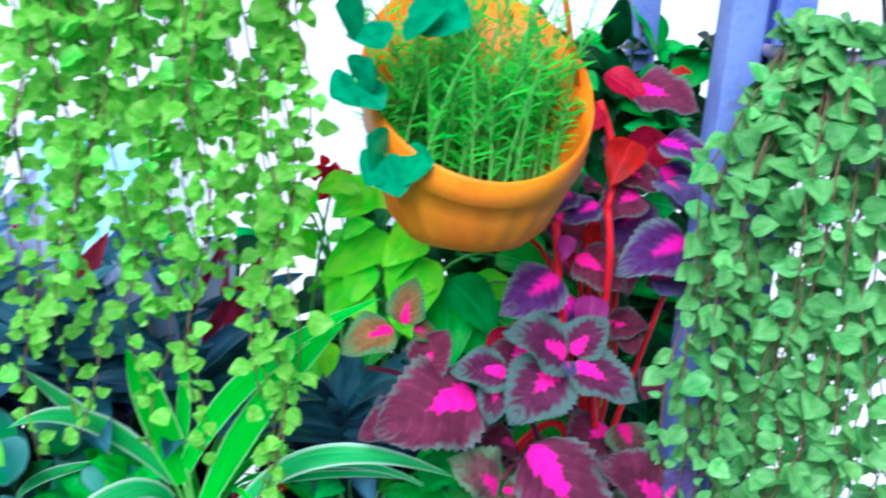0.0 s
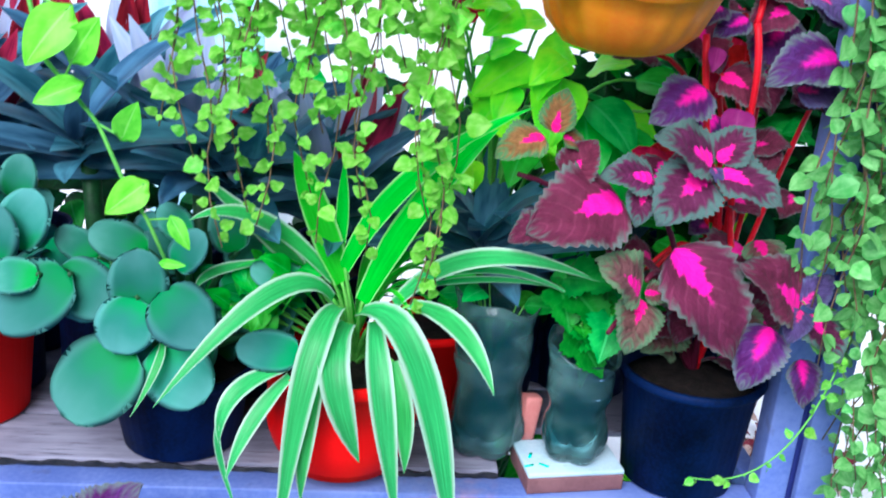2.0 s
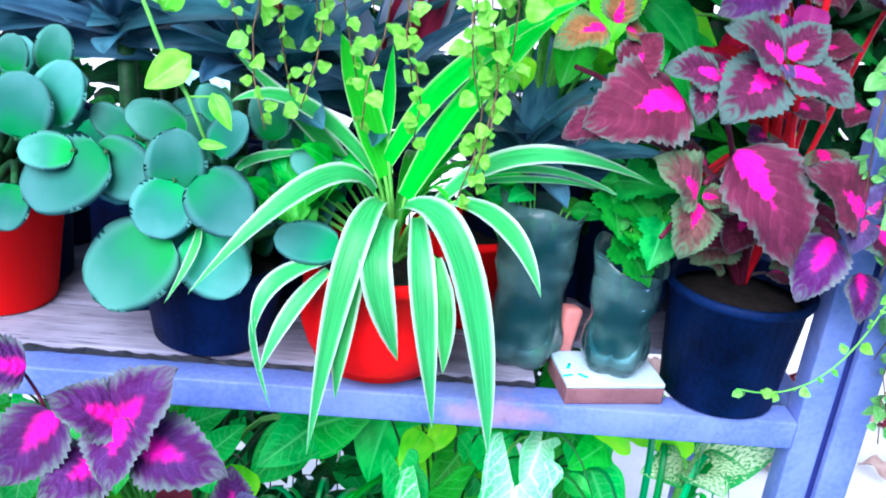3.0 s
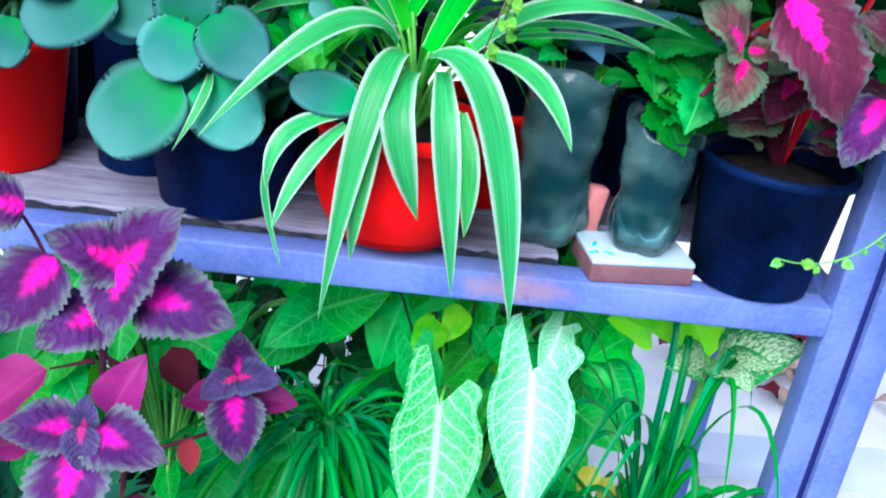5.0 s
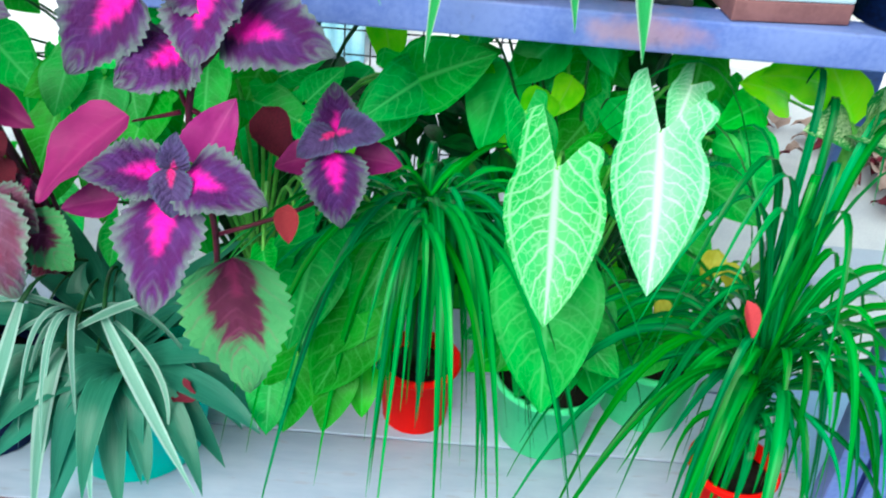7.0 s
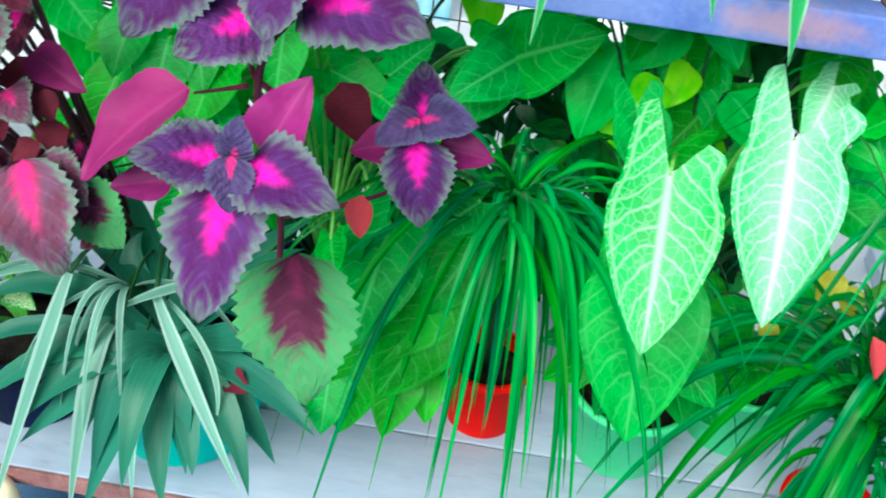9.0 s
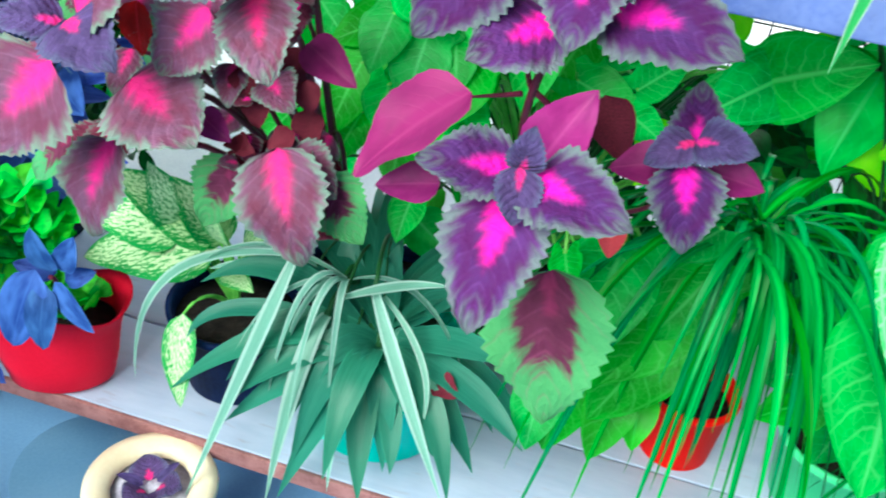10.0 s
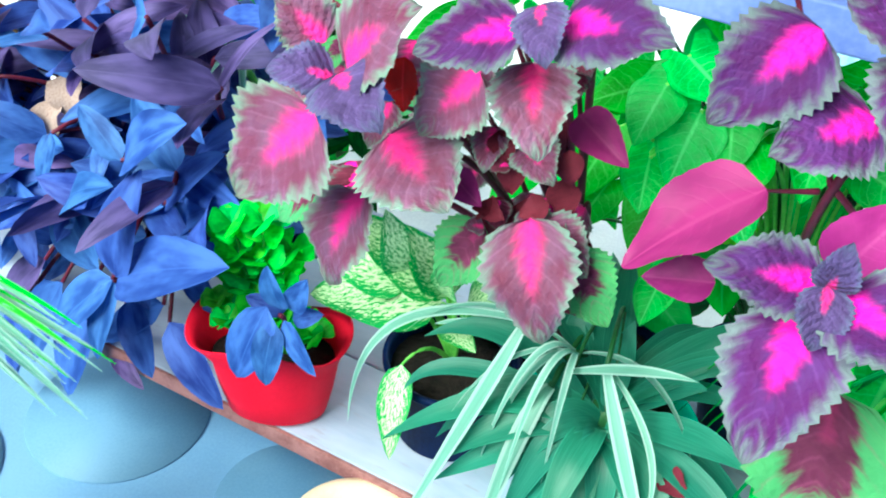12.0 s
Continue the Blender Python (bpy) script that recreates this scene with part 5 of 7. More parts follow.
    for top in ((-0.80, 0.81, 0.84), (-0.745, 0.82, 0.77), (-0.62, 0.82, 0.86), (-0.64, 0.85, 0.72), (-0.60, 0.80, 0.95), (-0.80, 0.84, 0.68)):
        top = Vector(top) + Vector((0, 0.05, -0.02))
        stalk(b, [top, (top + foot) * 0.5 + Vector((0, -0.03, 0.10)), foot], 0.003, 0.0055, "plum_stem")


low_coleus()


# ---- the coleus in the dark pot on the shelf ----
def shelf_coleus():
    p = thing("coleus", (0.37, 1.085, 0.934), "crimson and magenta coleus in a dark navy pot on the shelf", "potted plant", "coleus plants")
    pot(p, (0.357, 1.052, 0.934), 0.091, 0.075, 0.165, "navy", bands=0)
    for rows in (RED_SHOOT_A, RED_SHOOT_B, RED_SHOOT_C, RED_SHOOT_D, RED_SHOOT_E):
        shoot(p, rows)
    for pts in RED_STEMS:
        stalk(p, pts, 0.0045, 0.004, "red_stem")
    foot = Vector((0.37, 1.08, 1.07))
    stalk(p, [RED_STEMS[2][2], (0.36, 1.08, 1.15), foot], 0.004, 0.005, "red_stem")
    for top in ((0.245, 0.945, 1.335), (0.16, 0.97, 1.29), (0.33, 0.915, 1.19), (0.205, 0.94, 1.19), (0.24, 0.935, 1.26), (0.09, 1.0, 1.36)):
        top = Vector(top)
        stalk(p, [top, (top + foot) * 0.5 + Vector((0, 0.03, 0.05)), foot], 0.003, 0.005, "plum_stem")
    rng = random.Random(13)
    for i in range(44):
        base = Vector((rng.uniform(0.25, 0.45), rng.uniform(1.04, 1.16), rng.uniform(1.18, 1.70)))
        tip = base + Vector((rng.uniform(-0.06, 0.06), -0.03, rng.uniform(-0.08, 0.02)))
        put_leaf(KIND[("coleus_top", "coleus_scarlet", "coleus_top", "coleus_low", "coleus_top", "coleus_scarlet")[i % 6]], base, tip, p, rng=rng)
        if i % 4 == 0:
            stalk(p, [base, (base + foot) * 0.5 + Vector((0.03, 0.02, 0.1)), foot], 0.003, 0.004, "red_stem")
    for i in range(9):
        base = Vector((rng.uniform(0.12, 0.42), rng.uniform(1.0, 1.08), rng.uniform(1.20, 1.38)))
        if i % 3 == 0:
            base = Vector((rng.uniform(0.29, 0.44), rng.uniform(1.0, 1.06), rng.uniform(1.10, 1.2)))
        tip = base + Vector((rng.uniform(-0.07, 0.07), -0.04, rng.uniform(-0.07, 0.03)))
        base.z, tip.z = max(base.z, 1.15), max(tip.z, 1.135)
        put_leaf(KIND[("coleus_top", "coleus_olive", "coleus_top", "coleus_low")[i % 4]], base, tip, p, rng=rng)
        if i % 3 == 0:
            stalk(p, [base, (base + foot) * 0.5 + Vector((0.0, 0.03, 0.05)), foot], 0.0025, 0.004, "plum_stem")
    rng = random.Random(12)
    for i in range(16):
        a = rng.uniform(0, 6.28)
        base = foot + Vector((0.04 * math.cos(a), 0.04 * math.sin(a), rng.uniform(0.02, 0.14)))
        tip = base + Vector((math.cos(a) * 0.06, math.sin(a) * 0.05 - 0.02, rng.uniform(-0.03, 0.03)))
        tip.z = max(tip.z, 1.125)
        base.z = max(base.z, 1.115)
        put_leaf(KIND["coleus_olive" if i % 3 else "coleus_top"], base, tip, p, rng=rng)


shelf_coleus()


# ---- the spider plant in the red pot ----
def spider_plant():
    p = thing("spider_plant", (-0.10, 1.075, SHELF), "spider plant with white-edged arching leaves in a red pot", "potted plant")
    pot(p, (-0.103, 1.056, SHELF), 0.100, 0.082, 0.15, "red", lip=0.02, belly=0.016)
    for rows in (SPIDER_ARCH, SPIDER_FALL, SPIDER_SIDE):
        for base, mid, tip, width in rows:
            blade(p, "spider_young" if tip[2] > 1.325 else "spider", base, mid, tip, width * 1.32, 14, blunt=width > 0.027, face=Vector((0, -0.5, 0.85)))
    foot = Vector((-0.09, 1.08, SHELF + 0.12))
    rng = random.Random(8)
    for rows in (SPIDER_ARCH, SPIDER_FALL, SPIDER_SIDE[:1]):
        for base, mid, tip, width in rows:
            base = Vector(base)
            stalk(p, [base, (base + foot) * 0.5 + Vector((0, -0.01, 0.02)), foot], 0.0020, 0.004, "green_stem", "leaf_base")
    for i in range(16):
        a = rng.uniform(0, 6.28)
        reach = rng.uniform(0.10, 0.2)
        top = foot + Vector((math.cos(a) * reach, math.sin(a) * reach * 0.8 + 0.02, rng.uniform(0.05, 0.16)))
        blade(p, "spider_young", foot + Vector((0, 0, 0.04)), foot + Vector((math.cos(a) * reach * 0.4, math.sin(a) * reach * 0.4, 0.2)), top, rng.uniform(0.010, 0.018), 10)
    for i in range(16):
        top = Vector((rng.uniform(-0.249, -0.159), rng.uniform(1.03, 1.08), rng.uniform(1.137, 1.217)))
        stalk(p, [top, (top + foot) * 0.5 + Vector((0, 0, 0.01)), foot], 0.0012, 0.0016, "green_stem", "sprig")
        for k in range(3):
            put_leaf(KIND["green"], top, top + Vector((rng.uniform(-0.03, 0.03), -0.012, rng.uniform(-0.03, 0.022))) * 1.3, p, TO_VIEW, 1.0, "sprig_leaf", rng)


spider_plant()


# ---- fleshy round-leaved plants in a red and a dark pot ----
def fleshy(at, r, height, material, label, rows, seed):
    p = thing("succulent_plant", at, label, "potted plant", "round-leaved succulents")
    pot(p, at, r, r * 0.80, height, material)
    rng = random.Random(seed)
    foot = Vector(at) + Vector((0, 0, height - 0.02))
    for base, tip, broad in rows:
        base, tip = Vector(base), Vector(tip)
        put_leaf(KIND["succ"], base, tip, p, Vector((rng.uniform(-0.15, 0.3), -0.85, rng.uniform(0.3, 0.6))), 1.12 * broad, rng=rng)
        stalk(p, [base, (base + foot) * 0.5 + Vector((0, 0.03, 0.02)), foot], 0.004, 0.007, "dark_stem", "stalk")
    for i in range(22):
        base = Vector((foot.x + rng.uniform(-0.13, 0.13), foot.y + rng.uniform(-0.02, 0.07), foot.z + rng.uniform(-0.02, 0.15)))
        put_leaf(KIND["succ"], base, base + Vector((rng.uniform(-0.09, 0.09), -0.02, rng.uniform(-0.05, 0.06))).normalized() * 0.08, p, Vector((rng.uniform(-0.3, 0.3), -0.7, 0.6)), 1.0, rng=rng)


fleshy((-0.615, 1.15, SHELF), 0.092, 0.17, "red", "blue-green round-leaved succulent in a bright red pot", FLESHY_LEFT, 5)
fleshy((-0.318, 1.092, SHELF), 0.095, 0.12, "navy", "blue-green round-leaved succulent in a dark navy pot", FLESHY_RIGHT, 6)


# ---- boat lilies behind ----
def boat_lilies():
    rng = random.Random(21)
    for n, (x, y, z) in enumerate(((-0.60, 1.17, 1.28), (-0.44, 1.12, 1.31), (-0.31, 1.17, 1.28), (-0.25, 1.19, 1.24), (-0.13, 1.19, 1.22), (0.08, 1.20, 1.17), (-0.68, 1.17, 1.27), (-0.43, 1.29, 1.32), (-0.28, 1.31, 1.27), (-0.13, 1.31, 1.24), (0.22, 1.27, 1.08), (-0.60, 1.31, 1.32))):
        p = thing("boat_lily", (x, y + 0.06, SHELF), "boat lily with dark teal leaves and wine-red undersides", "potted plant", "boat lilies")
        pot(p, (x, y + 0.06, SHELF), 0.062, 0.056, 0.20, "navy", rim=0.002, lip=0.006)
        part("stem", tube([(x, y + 0.06, SHELF + 0.085), (x, y + 0.03, z)], 0.014, 0.012), "dark_stem", p)
        for i in range(14):
            a = 2.4 * i + rng.uniform(-0.2, 0.2)
            up = 0.12 + 0.9 * (i / 14) ** 1.5 - (0.08 if i < 6 else 0)
            d = Vector((math.cos(a), math.sin(a) * 0.9, up)).normalized()
            base = Vector((x, y + 0.0, z + 0.003 * i))
            put_leaf(KIND["boat"], base, base + d * rng.uniform(0.16, 0.225), p, Vector((rng.uniform(-0.35, 0.35), -0.5, 0.85)), 1.05, rng=rng)
        if n in (0, 2, 4, 7, 11):
            for i in range(13):
                a = rng.uniform(0, 6.28)
                base = Vector((x + 0.03 * math.cos(a), y + 0.03, z + 0.06))
                d = Vector((0.5 * math.cos(a), 0.3 * math.sin(a), 0.9)).normalized()
                put_leaf(KIND["boat_purple" if i % 2 else "boat_pale"], base, base + d * rng.uniform(0.11, 0.17), p, Vector((0, -1, 0.2)), 1.1, rng=rng)


boat_lilies()


# ---- hanging vines ----
def strand_leaves(points, kind, size, gap, rng, droop=0.6, spread=1.0):
    """Leaves in turn along a hanging stem, smaller towards its growing end."""
    end = points[-1].z

    def taper(z):
        return 0.62 + 0.38 * min(1.0, max(0.0, z - end) / 0.22)

    places = []
    length = 0.0
    due = 0.0
    for a, b in zip(points, points[1:]):
        seg = (b - a).length
        while due < length + seg:
            p = a + (b - a) * ((due - length) / seg)
            for side in (0, 1):
                ang = rng.uniform(0, 6.28)
                out = Vector((math.cos(ang), math.sin(ang) * 0.8 - 0.3, -droop * 0.5 + rng.uniform(-0.9, 0.9))).normalized()
                s = size * rng.choice((0.6, 0.8, 1.0, 1.0, 1.15, 1.3)) * taper(p.z)
                base = p + out * s * 0.25 * spread
                face = Vector((rng.uniform(-0.8, 0.8), -0.8, rng.uniform(-0.3, 1.0)))
                places.append((KIND[kind][rng.randrange(len(KIND[kind]))], turned(base, base + out * s, face, rng.uniform(0.85, 1.1))))
            due += gap * rng.uniform(0.7, 1.3)
        length += seg
    return places


def hanging_plant(at, radius, label, strands, kind, stem, size, gap, seed, pot_material):
    rng = random.Random(seed)
    p = thing("hanging_plant", at, label, "hanging plant")
    pot(p, at, radius, radius * 0.7, 0.12, pot_material)
    for a in (0.5, 2.6, 4.7):
        part("hanger", tube([(at[0] + radius * math.cos(a), at[1] + radius * math.sin(a), at[2] + 0.115), (at[0], at[1], at[2] + 0.30)], 0.0015, n=5), "wire", p)
    places = []
    for x, y, z in strands:
        ang = math.atan2(y - at[1], x - at[0])
        lip = Vector((at[0] + radius * math.cos(ang), at[1] + radius * math.sin(ang), at[2] + 0.13))
        pts = [Vector((at[0] + radius * 0.6 * math.cos(ang), at[1] + radius * 0.6 * math.sin(ang), at[2] + 0.11)), lip + Vector((0, 0, 0.006)), Vector((x, y, at[2] - 0.02))]
        z0 = pts[-1].z
        k = max(2, int((z0 - z) / 0.05))
        for i in range(1, k + 1):
            pts.append(Vector((x + 0.012 * math.sin(i * 1.3 + x * 90), y + 0.01 * math.cos(i * 1.7 + x * 50), z0 + (z - z0) * i / k)))
        part("strand", tube(pts, 0.0014, 0.0009, 5), stem, p)
        places += strand_leaves(pts[1:], kind, size, gap, rng)
    rng.shuffle(places)
    many("leaf", None, places, p, 300, "small green vine leaves")
    return p


def left_vine():
    rng = random.Random(31)
    strands = []
    for i in range(33):
        x = -0.262 + 0.262 * (i + rng.random()) / 33
        y = rng.uniform(0.94, 1.06)
        z = 1.385 + 0.10 * abs(math.sin(i * 2.1)) + rng.uniform(-0.04, 0.08) - (0.07 if i % 9 == 3 else 0)
        strands.append((x, y, z))
    strands += [(-0.285, 0.96, 1.37), (-0.30, 0.97, 1.40), (0.005, 0.97, 1.22), (-0.02, 0.98, 1.20), (-0.008, 0.96, 1.24), (-0.25, 0.96, 1.27), (-0.09, 0.97, 1.26), (-0.13, 0.99, 1.27), (-0.2, 0.98, 1.29)]
    hanging_plant((-0.14, 1.01, 1.95), 0.13, "dense curtain of hanging yellow-green vine in a dark basket", strands, "vine", "brown_stem", 0.0235, 0.025, 32, "navy")


left_vine()


def right_vine():
    rng = random.Random(41)
    strands = []
    for i in range(34):
        x = 0.43 + 0.27 * (i + rng.random()) / 39
        strands.append((x, rng.uniform(0.84, 0.96), (1.22 if x < 0.49 else 0.98) + rng.uniform(-0.05, 0.12)))
    strands += [(0.41, 0.89, 1.36), (0.42, 0.90, 1.25), (0.405, 0.91, 1.24)]
    hanging_plant((0.57, 0.965, 1.62), 0.08, "grey-green vine trailing from a hung basket beside the post", strands, "vine_grey", "brown_stem", 0.0265, 0.029, 42, "lilac")
    t = thing("vine_sprig", (0.45, 0.9, 1.15), "lone sprig of pale green vine before the dark pot", "vine")
    pts = bezier((0.47, 0.89, 1.22), (0.43, 0.87, 1.02), (0.305, 0.865, 1.045), 14)
    part("stem", tube(pts, 0.0014, 0.001, 5), "green_stem", t)
    for me, m in strand_leaves(pts, "vine", 0.017, 0.02, rng):
        part("leaf", me, None, t, m=m)


right_vine()


def pothos_strand():
    p = thing("hanging_pothos", (-0.44, 0.97, 1.95), "single trailing strand of heart-leaved pothos in a hung pot", "hanging plant")
    pot(p, (-0.44, 1.02, 1.95), 0.08, 0.06, 0.10, "navy")
    pts = [Vector(q) for q in ((-0.44, 0.99, 2.03), (-0.445, 0.93, 2.06), (-0.45, 0.945, 1.80), (-0.442, 0.965, 1.635), (-0.441, 0.965, 1.534), (-0.43, 0.965, 1.468), (-0.41, 0.965, 1.443), (-0.376, 0.965, 1.399), (-0.35, 0.96, 1.337), (-0.326, 0.96, 1.295), (-0.305, 0.955, 1.247))]
    part("strand", tube(pts, 0.0030, 0.0022), "green_stem", p)
    for base, tip, wide in (((-0.463, 0.955, 1.667), (-0.46, 0.94, 1.609), 0.95),
                            ((-0.389, 0.955, 1.598), (-0.448, 0.94, 1.581), 0.85),
                            ((-0.399, 0.955, 1.518), (-0.44, 0.94, 1.461), 0.78),
                            ((-0.396, 0.955, 1.469), (-0.362, 0.94, 1.516), 0.72),
                            ((-0.391, 0.955, 1.442), (-0.435, 0.94, 1.423), 0.62),
                            ((-0.348, 0.955, 1.388), (-0.327, 0.94, 1.431), 0.72),
                            ((-0.327, 0.955, 1.337), (-0.368, 0.945, 1.304), 0.8),
                            ((-0.298, 0.955, 1.299), (-0.277, 0.945, 1.266), 0.55),
                            ((-0.311, 0.955, 1.246), (-0.281, 0.945, 1.248), 0.4)):
        put_leaf(KIND["pothos"], base, tip, p, Vector((0.1, -0.9, 0.3)), wide)
        part("leaf_stalk", tube([Vector(base), Vector(min(pts, key=lambda q: (q - Vector(base)).length))], 0.0014, n=5), "green_stem", p)


pothos_strand()


# ---- the orange hanging pot ----
def orange_pot():
    at = Vector((0.184, 0.985, 1.508))
    p = thing("hanging_planter", at, "orange scoop-fronted hanging planter full of fine green foliage", "hanging planter")
    m = Matrix.Translation(at) @ pose(0, 0, 0, 0, 0, 3)
    r, h = 0.119, 0.090
    prof = [(0, 0), (0.035, 0.001), (0.062, 0.008), (0.085, 0.024), (0.101, 0.045), (r - 0.006, h - 0.026), (r - 0.002, h - 0.0255), (r + 0.002, h - 0.003), (r + 0.001, h), (r - 0.001, h), (r - 0.008, h - 0.024), (0.096, 0.045), (0.08, 0.028), (0.057, 0.013), (0, 0.006)]
    bm = lathe(prof, 96)
    for v in bm.verts:
        a = math.atan2(v.co.y, v.co.x)
        if 0.004 < v.co.z < h - 0.0257:
            k = 1 + 0.014 * math.cos(22 * a)
            v.co.x, v.co.y = v.co.x * k, v.co.y * k
        v.co.z *= 1 + 1.0 * (1 + math.sin(a)) * min(1.0, v.co.z / 0.05)
    part("pot", bm, "orange", p, m=m)
    soil = lathe([(0, 0.066), (0.06, 0.064), (0.094, 0.060), (0.06, 0.04), (0, 0.04)], 30, 0.01)
    for v in soil.verts:
        v.co.z += 0.008 * noise.noise(v.co * 60)
    part("soil", soil, "soil_brown", p, m=m)
    for a in (0.15, 1.57, 3.0):
        foot = m @ Vector((0.114 * math.cos(a), 0.114 * math.sin(a), h * (2 + math.sin(a)) - 0.02))
        strap = bmesh.new()
        side = Vector((-math.sin(a), math.cos(a), 0)) * 0.008
        top = at + Vector((0.01 * math.cos(a), 0.02, 0.56))
        q = [strap.verts.new(v) for v in (foot - side, foot + side, top + side, top - side)]
        back_q = [strap.verts.new(v.co + Vector((0, 0.003, 0.001))) for v in q]
        strap.faces.new(q)
        strap.faces.new(back_q[::-1])
        for i in range(4):
            strap.faces.new((q[i], q[i - 1], back_q[i - 1], back_q[i]))
        part("strap", strap, "orange", p, smooth=False)
    rng = random.Random(51)
    places = []
    for i in range(150):
        a, d = rng.uniform(0, 6.28), 0.10 * math.sqrt(rng.random())
        if d > 0.035 and math.sin(a) < -0.4 and rng.random() < 0.8:
            a = rng.uniform(0.0, 3.14)
        foot = m @ Vector((d * math.cos(a), d * math.sin(a), 0.060))
        top = foot + Vector((rng.uniform(-0.05, 0.05), rng.uniform(-0.07, 0.03), rng.uniform(0.09, 0.24)))
        pts = bezier(foot, foot + Vector((0, 0, 0.08)), top, 8)
        part("stem", tube(pts, 0.0016, 0.0009, 5), "green_stem", p)
        for j in range(24):
            t = 0.15 + 0.85 * j / 24
            q = pts[min(7, int(t * 8))].lerp(pts[min(8, int(t * 8) + 1)], t * 8 - int(t * 8))
            ang = rng.uniform(0, 6.28)
            out = Vector((math.cos(ang), math.sin(ang), rng.uniform(0.1, 0.9))).normalized()
            places.append((KIND["frond"][rng.randrange(2)], turned(q, q + out * rng.uniform(0.012, 0.028), TO_VIEW, 1.3)))
    rng.shuffle(places)
    many("needle", None, places, p, 300, "fine needle-like foliage")
    for base, tip in (((0.085, 0.90, 1.612), (0.064, 0.875, 1.632)), ((0.085, 0.90, 1.61), (0.098, 0.87, 1.578)), ((0.085, 0.90, 1.61), (0.066, 0.87, 1.588)), ((0.10, 0.895, 1.605), (0.128, 0.87, 1.61)),
                      ((0.055, 0.91, 1.675), (0.03, 0.88, 1.665)), ((0.055, 0.91, 1.68), (0.068, 0.885, 1.70)), ((0.06, 0.91, 1.675), (0.08, 0.89, 1.655)),
                      ((0.06, 0.91, 1.73), (0.03, 0.88, 1.745)), ((0.06, 0.91, 1.73), (0.075, 0.88, 1.71)), ((0.10, 0.92, 1.74), (0.13, 0.88, 1.75)), ((0.12, 0.92, 1.745), (0.155, 0.89, 1.735))):
        put_leaf(KIND["dark_round"], base, tip, p, Vector((0.1, -0.85, 0.4)), 1.05)
    stalk(p, [(0.10, 0.93, 1.61), (0.085, 0.905, 1.625), (0.085, 0.90, 1.61)], 0.0014, 0.001, "green_stem", "tendril")
    stalk(p, [(0.10, 0.96, 1.66), (0.07, 0.92, 1.69), (0.055, 0.91, 1.675)], 0.0014, 0.001, "green_stem", "tendril")
    stalk(p, [(0.11, 0.97, 1.68), (0.07, 0.93, 1.74), (0.06, 0.91, 1.73)], 0.0014, 0.001, "green_stem", "tendril")


orange_pot()


# ---- bottles, tile block and lime plant on the shelf ----
def bottle_planter(at, r, height, seed, label):
    p = thing("bottle_planter", at, label, "planter", "bottle planters")
    prof = [(0, 0.010), (r * 0.35, 0.006), (r * 0.55, 0.0), (r * 0.80, 0.003), (r * 0.93, 0.012), (r * 1.0, 0.026), (r * 1.0, 0.042), (r * 0.95, 0.056), (r * 0.90, height * 0.38), (r * 0.86, height * 0.46), (r * 0.93, height * 0.53), (r * 1.02, height * 0.6), (r * 0.985, height * 0.64), (r * 1.02, height * 0.68), (r * 1.02, height * 0.78), (r * 0.985, height * 0.82), (r * 1.02, height * 0.86), (r * 1.05, height * 0.9), (r * 1.14, height),
            (r * 1.11, height), (r * 0.99, height * 0.9), (r * 0.99, height * 0.6), (r * 0.82, height * 0.46), (r * 0.88, 0.05), (r * 0.7, 0.014), (0, 0.014)]
    bm = lathe(prof, 40)
    for v in bm.verts:
        if v.co.z < 0.06:
            a = math.atan2(v.co.y, v.co.x)
            k = 1 + 0.13 * (abs(math.cos(2.5 * a)) - 0.6) * (1 - (v.co.z / 0.06) ** 2) * 2
            v.co.x, v.co.y = v.co.x * k, v.co.y * k
        elif v.co.z > height * 0.95:
            v.co.z += 0.012 * math.sin(a0 := math.atan2(v.co.y, v.co.x) + seed) + 0.004 * math.sin(5 * a0)
    part("bottle", bm, "bottle", p, m=Matrix.Translation(at))
    part("soil", lathe([(0, height * 0.58), (r * 0.93, height * 0.57), (r * 0.78, height * 0.45), (r * 0.82, 0.05), (r * 0.6, 0.02), (0, 0.018)], 28), "soil", p, m=Matrix.Translation(at))
    rng = random.Random(seed)
    foot = Vector(at) + Vector((0, 0, height * 0.57))
    return p, rng, foot


p1, rng1, foot1 = bottle_planter((0.094, 1.088, SHELF), 0.051, 0.225, 61, "cut-down cloudy green bottle holding a seedling")
for i in range(9):
    a = rng1.uniform(0, 6.28)
    top = foot1 + Vector((0.035 * math.cos(a), 0.035 * math.sin(a), rng1.uniform(0.07, 0.12)))
    stalk(p1, [foot1, (foot1 + top) * 0.5, top], 0.0014, 0.001, "green_stem")
    put_leaf(KIND["green"], top, top + Vector((math.cos(a) * 0.045, math.sin(a) * 0.045, -0.004)), p1, rng=rng1)
p2, rng2, foot2 = bottle_planter((0.208, 1.046, 0.964), 0.043, 0.158, 62, "small cut-down green bottle on a white tile block")
for i in range(18):
    top = foot2 + Vector((rng2.uniform(-0.05, 0.06), rng2.uniform(-0.05, 0.04), rng2.uniform(0.07, 0.18)))
    stalk(p2, [foot2, (foot2 + top) * 0.5 + Vector((0, 0, 0.04)), top], 0.0014, 0.001, "green_stem")
    put_leaf(KIND["cut"], top, top + Vector((rng2.uniform(-0.04, 0.065), -0.035, rng2.uniform(-0.06, 0.015))), p2, rng=rng2)

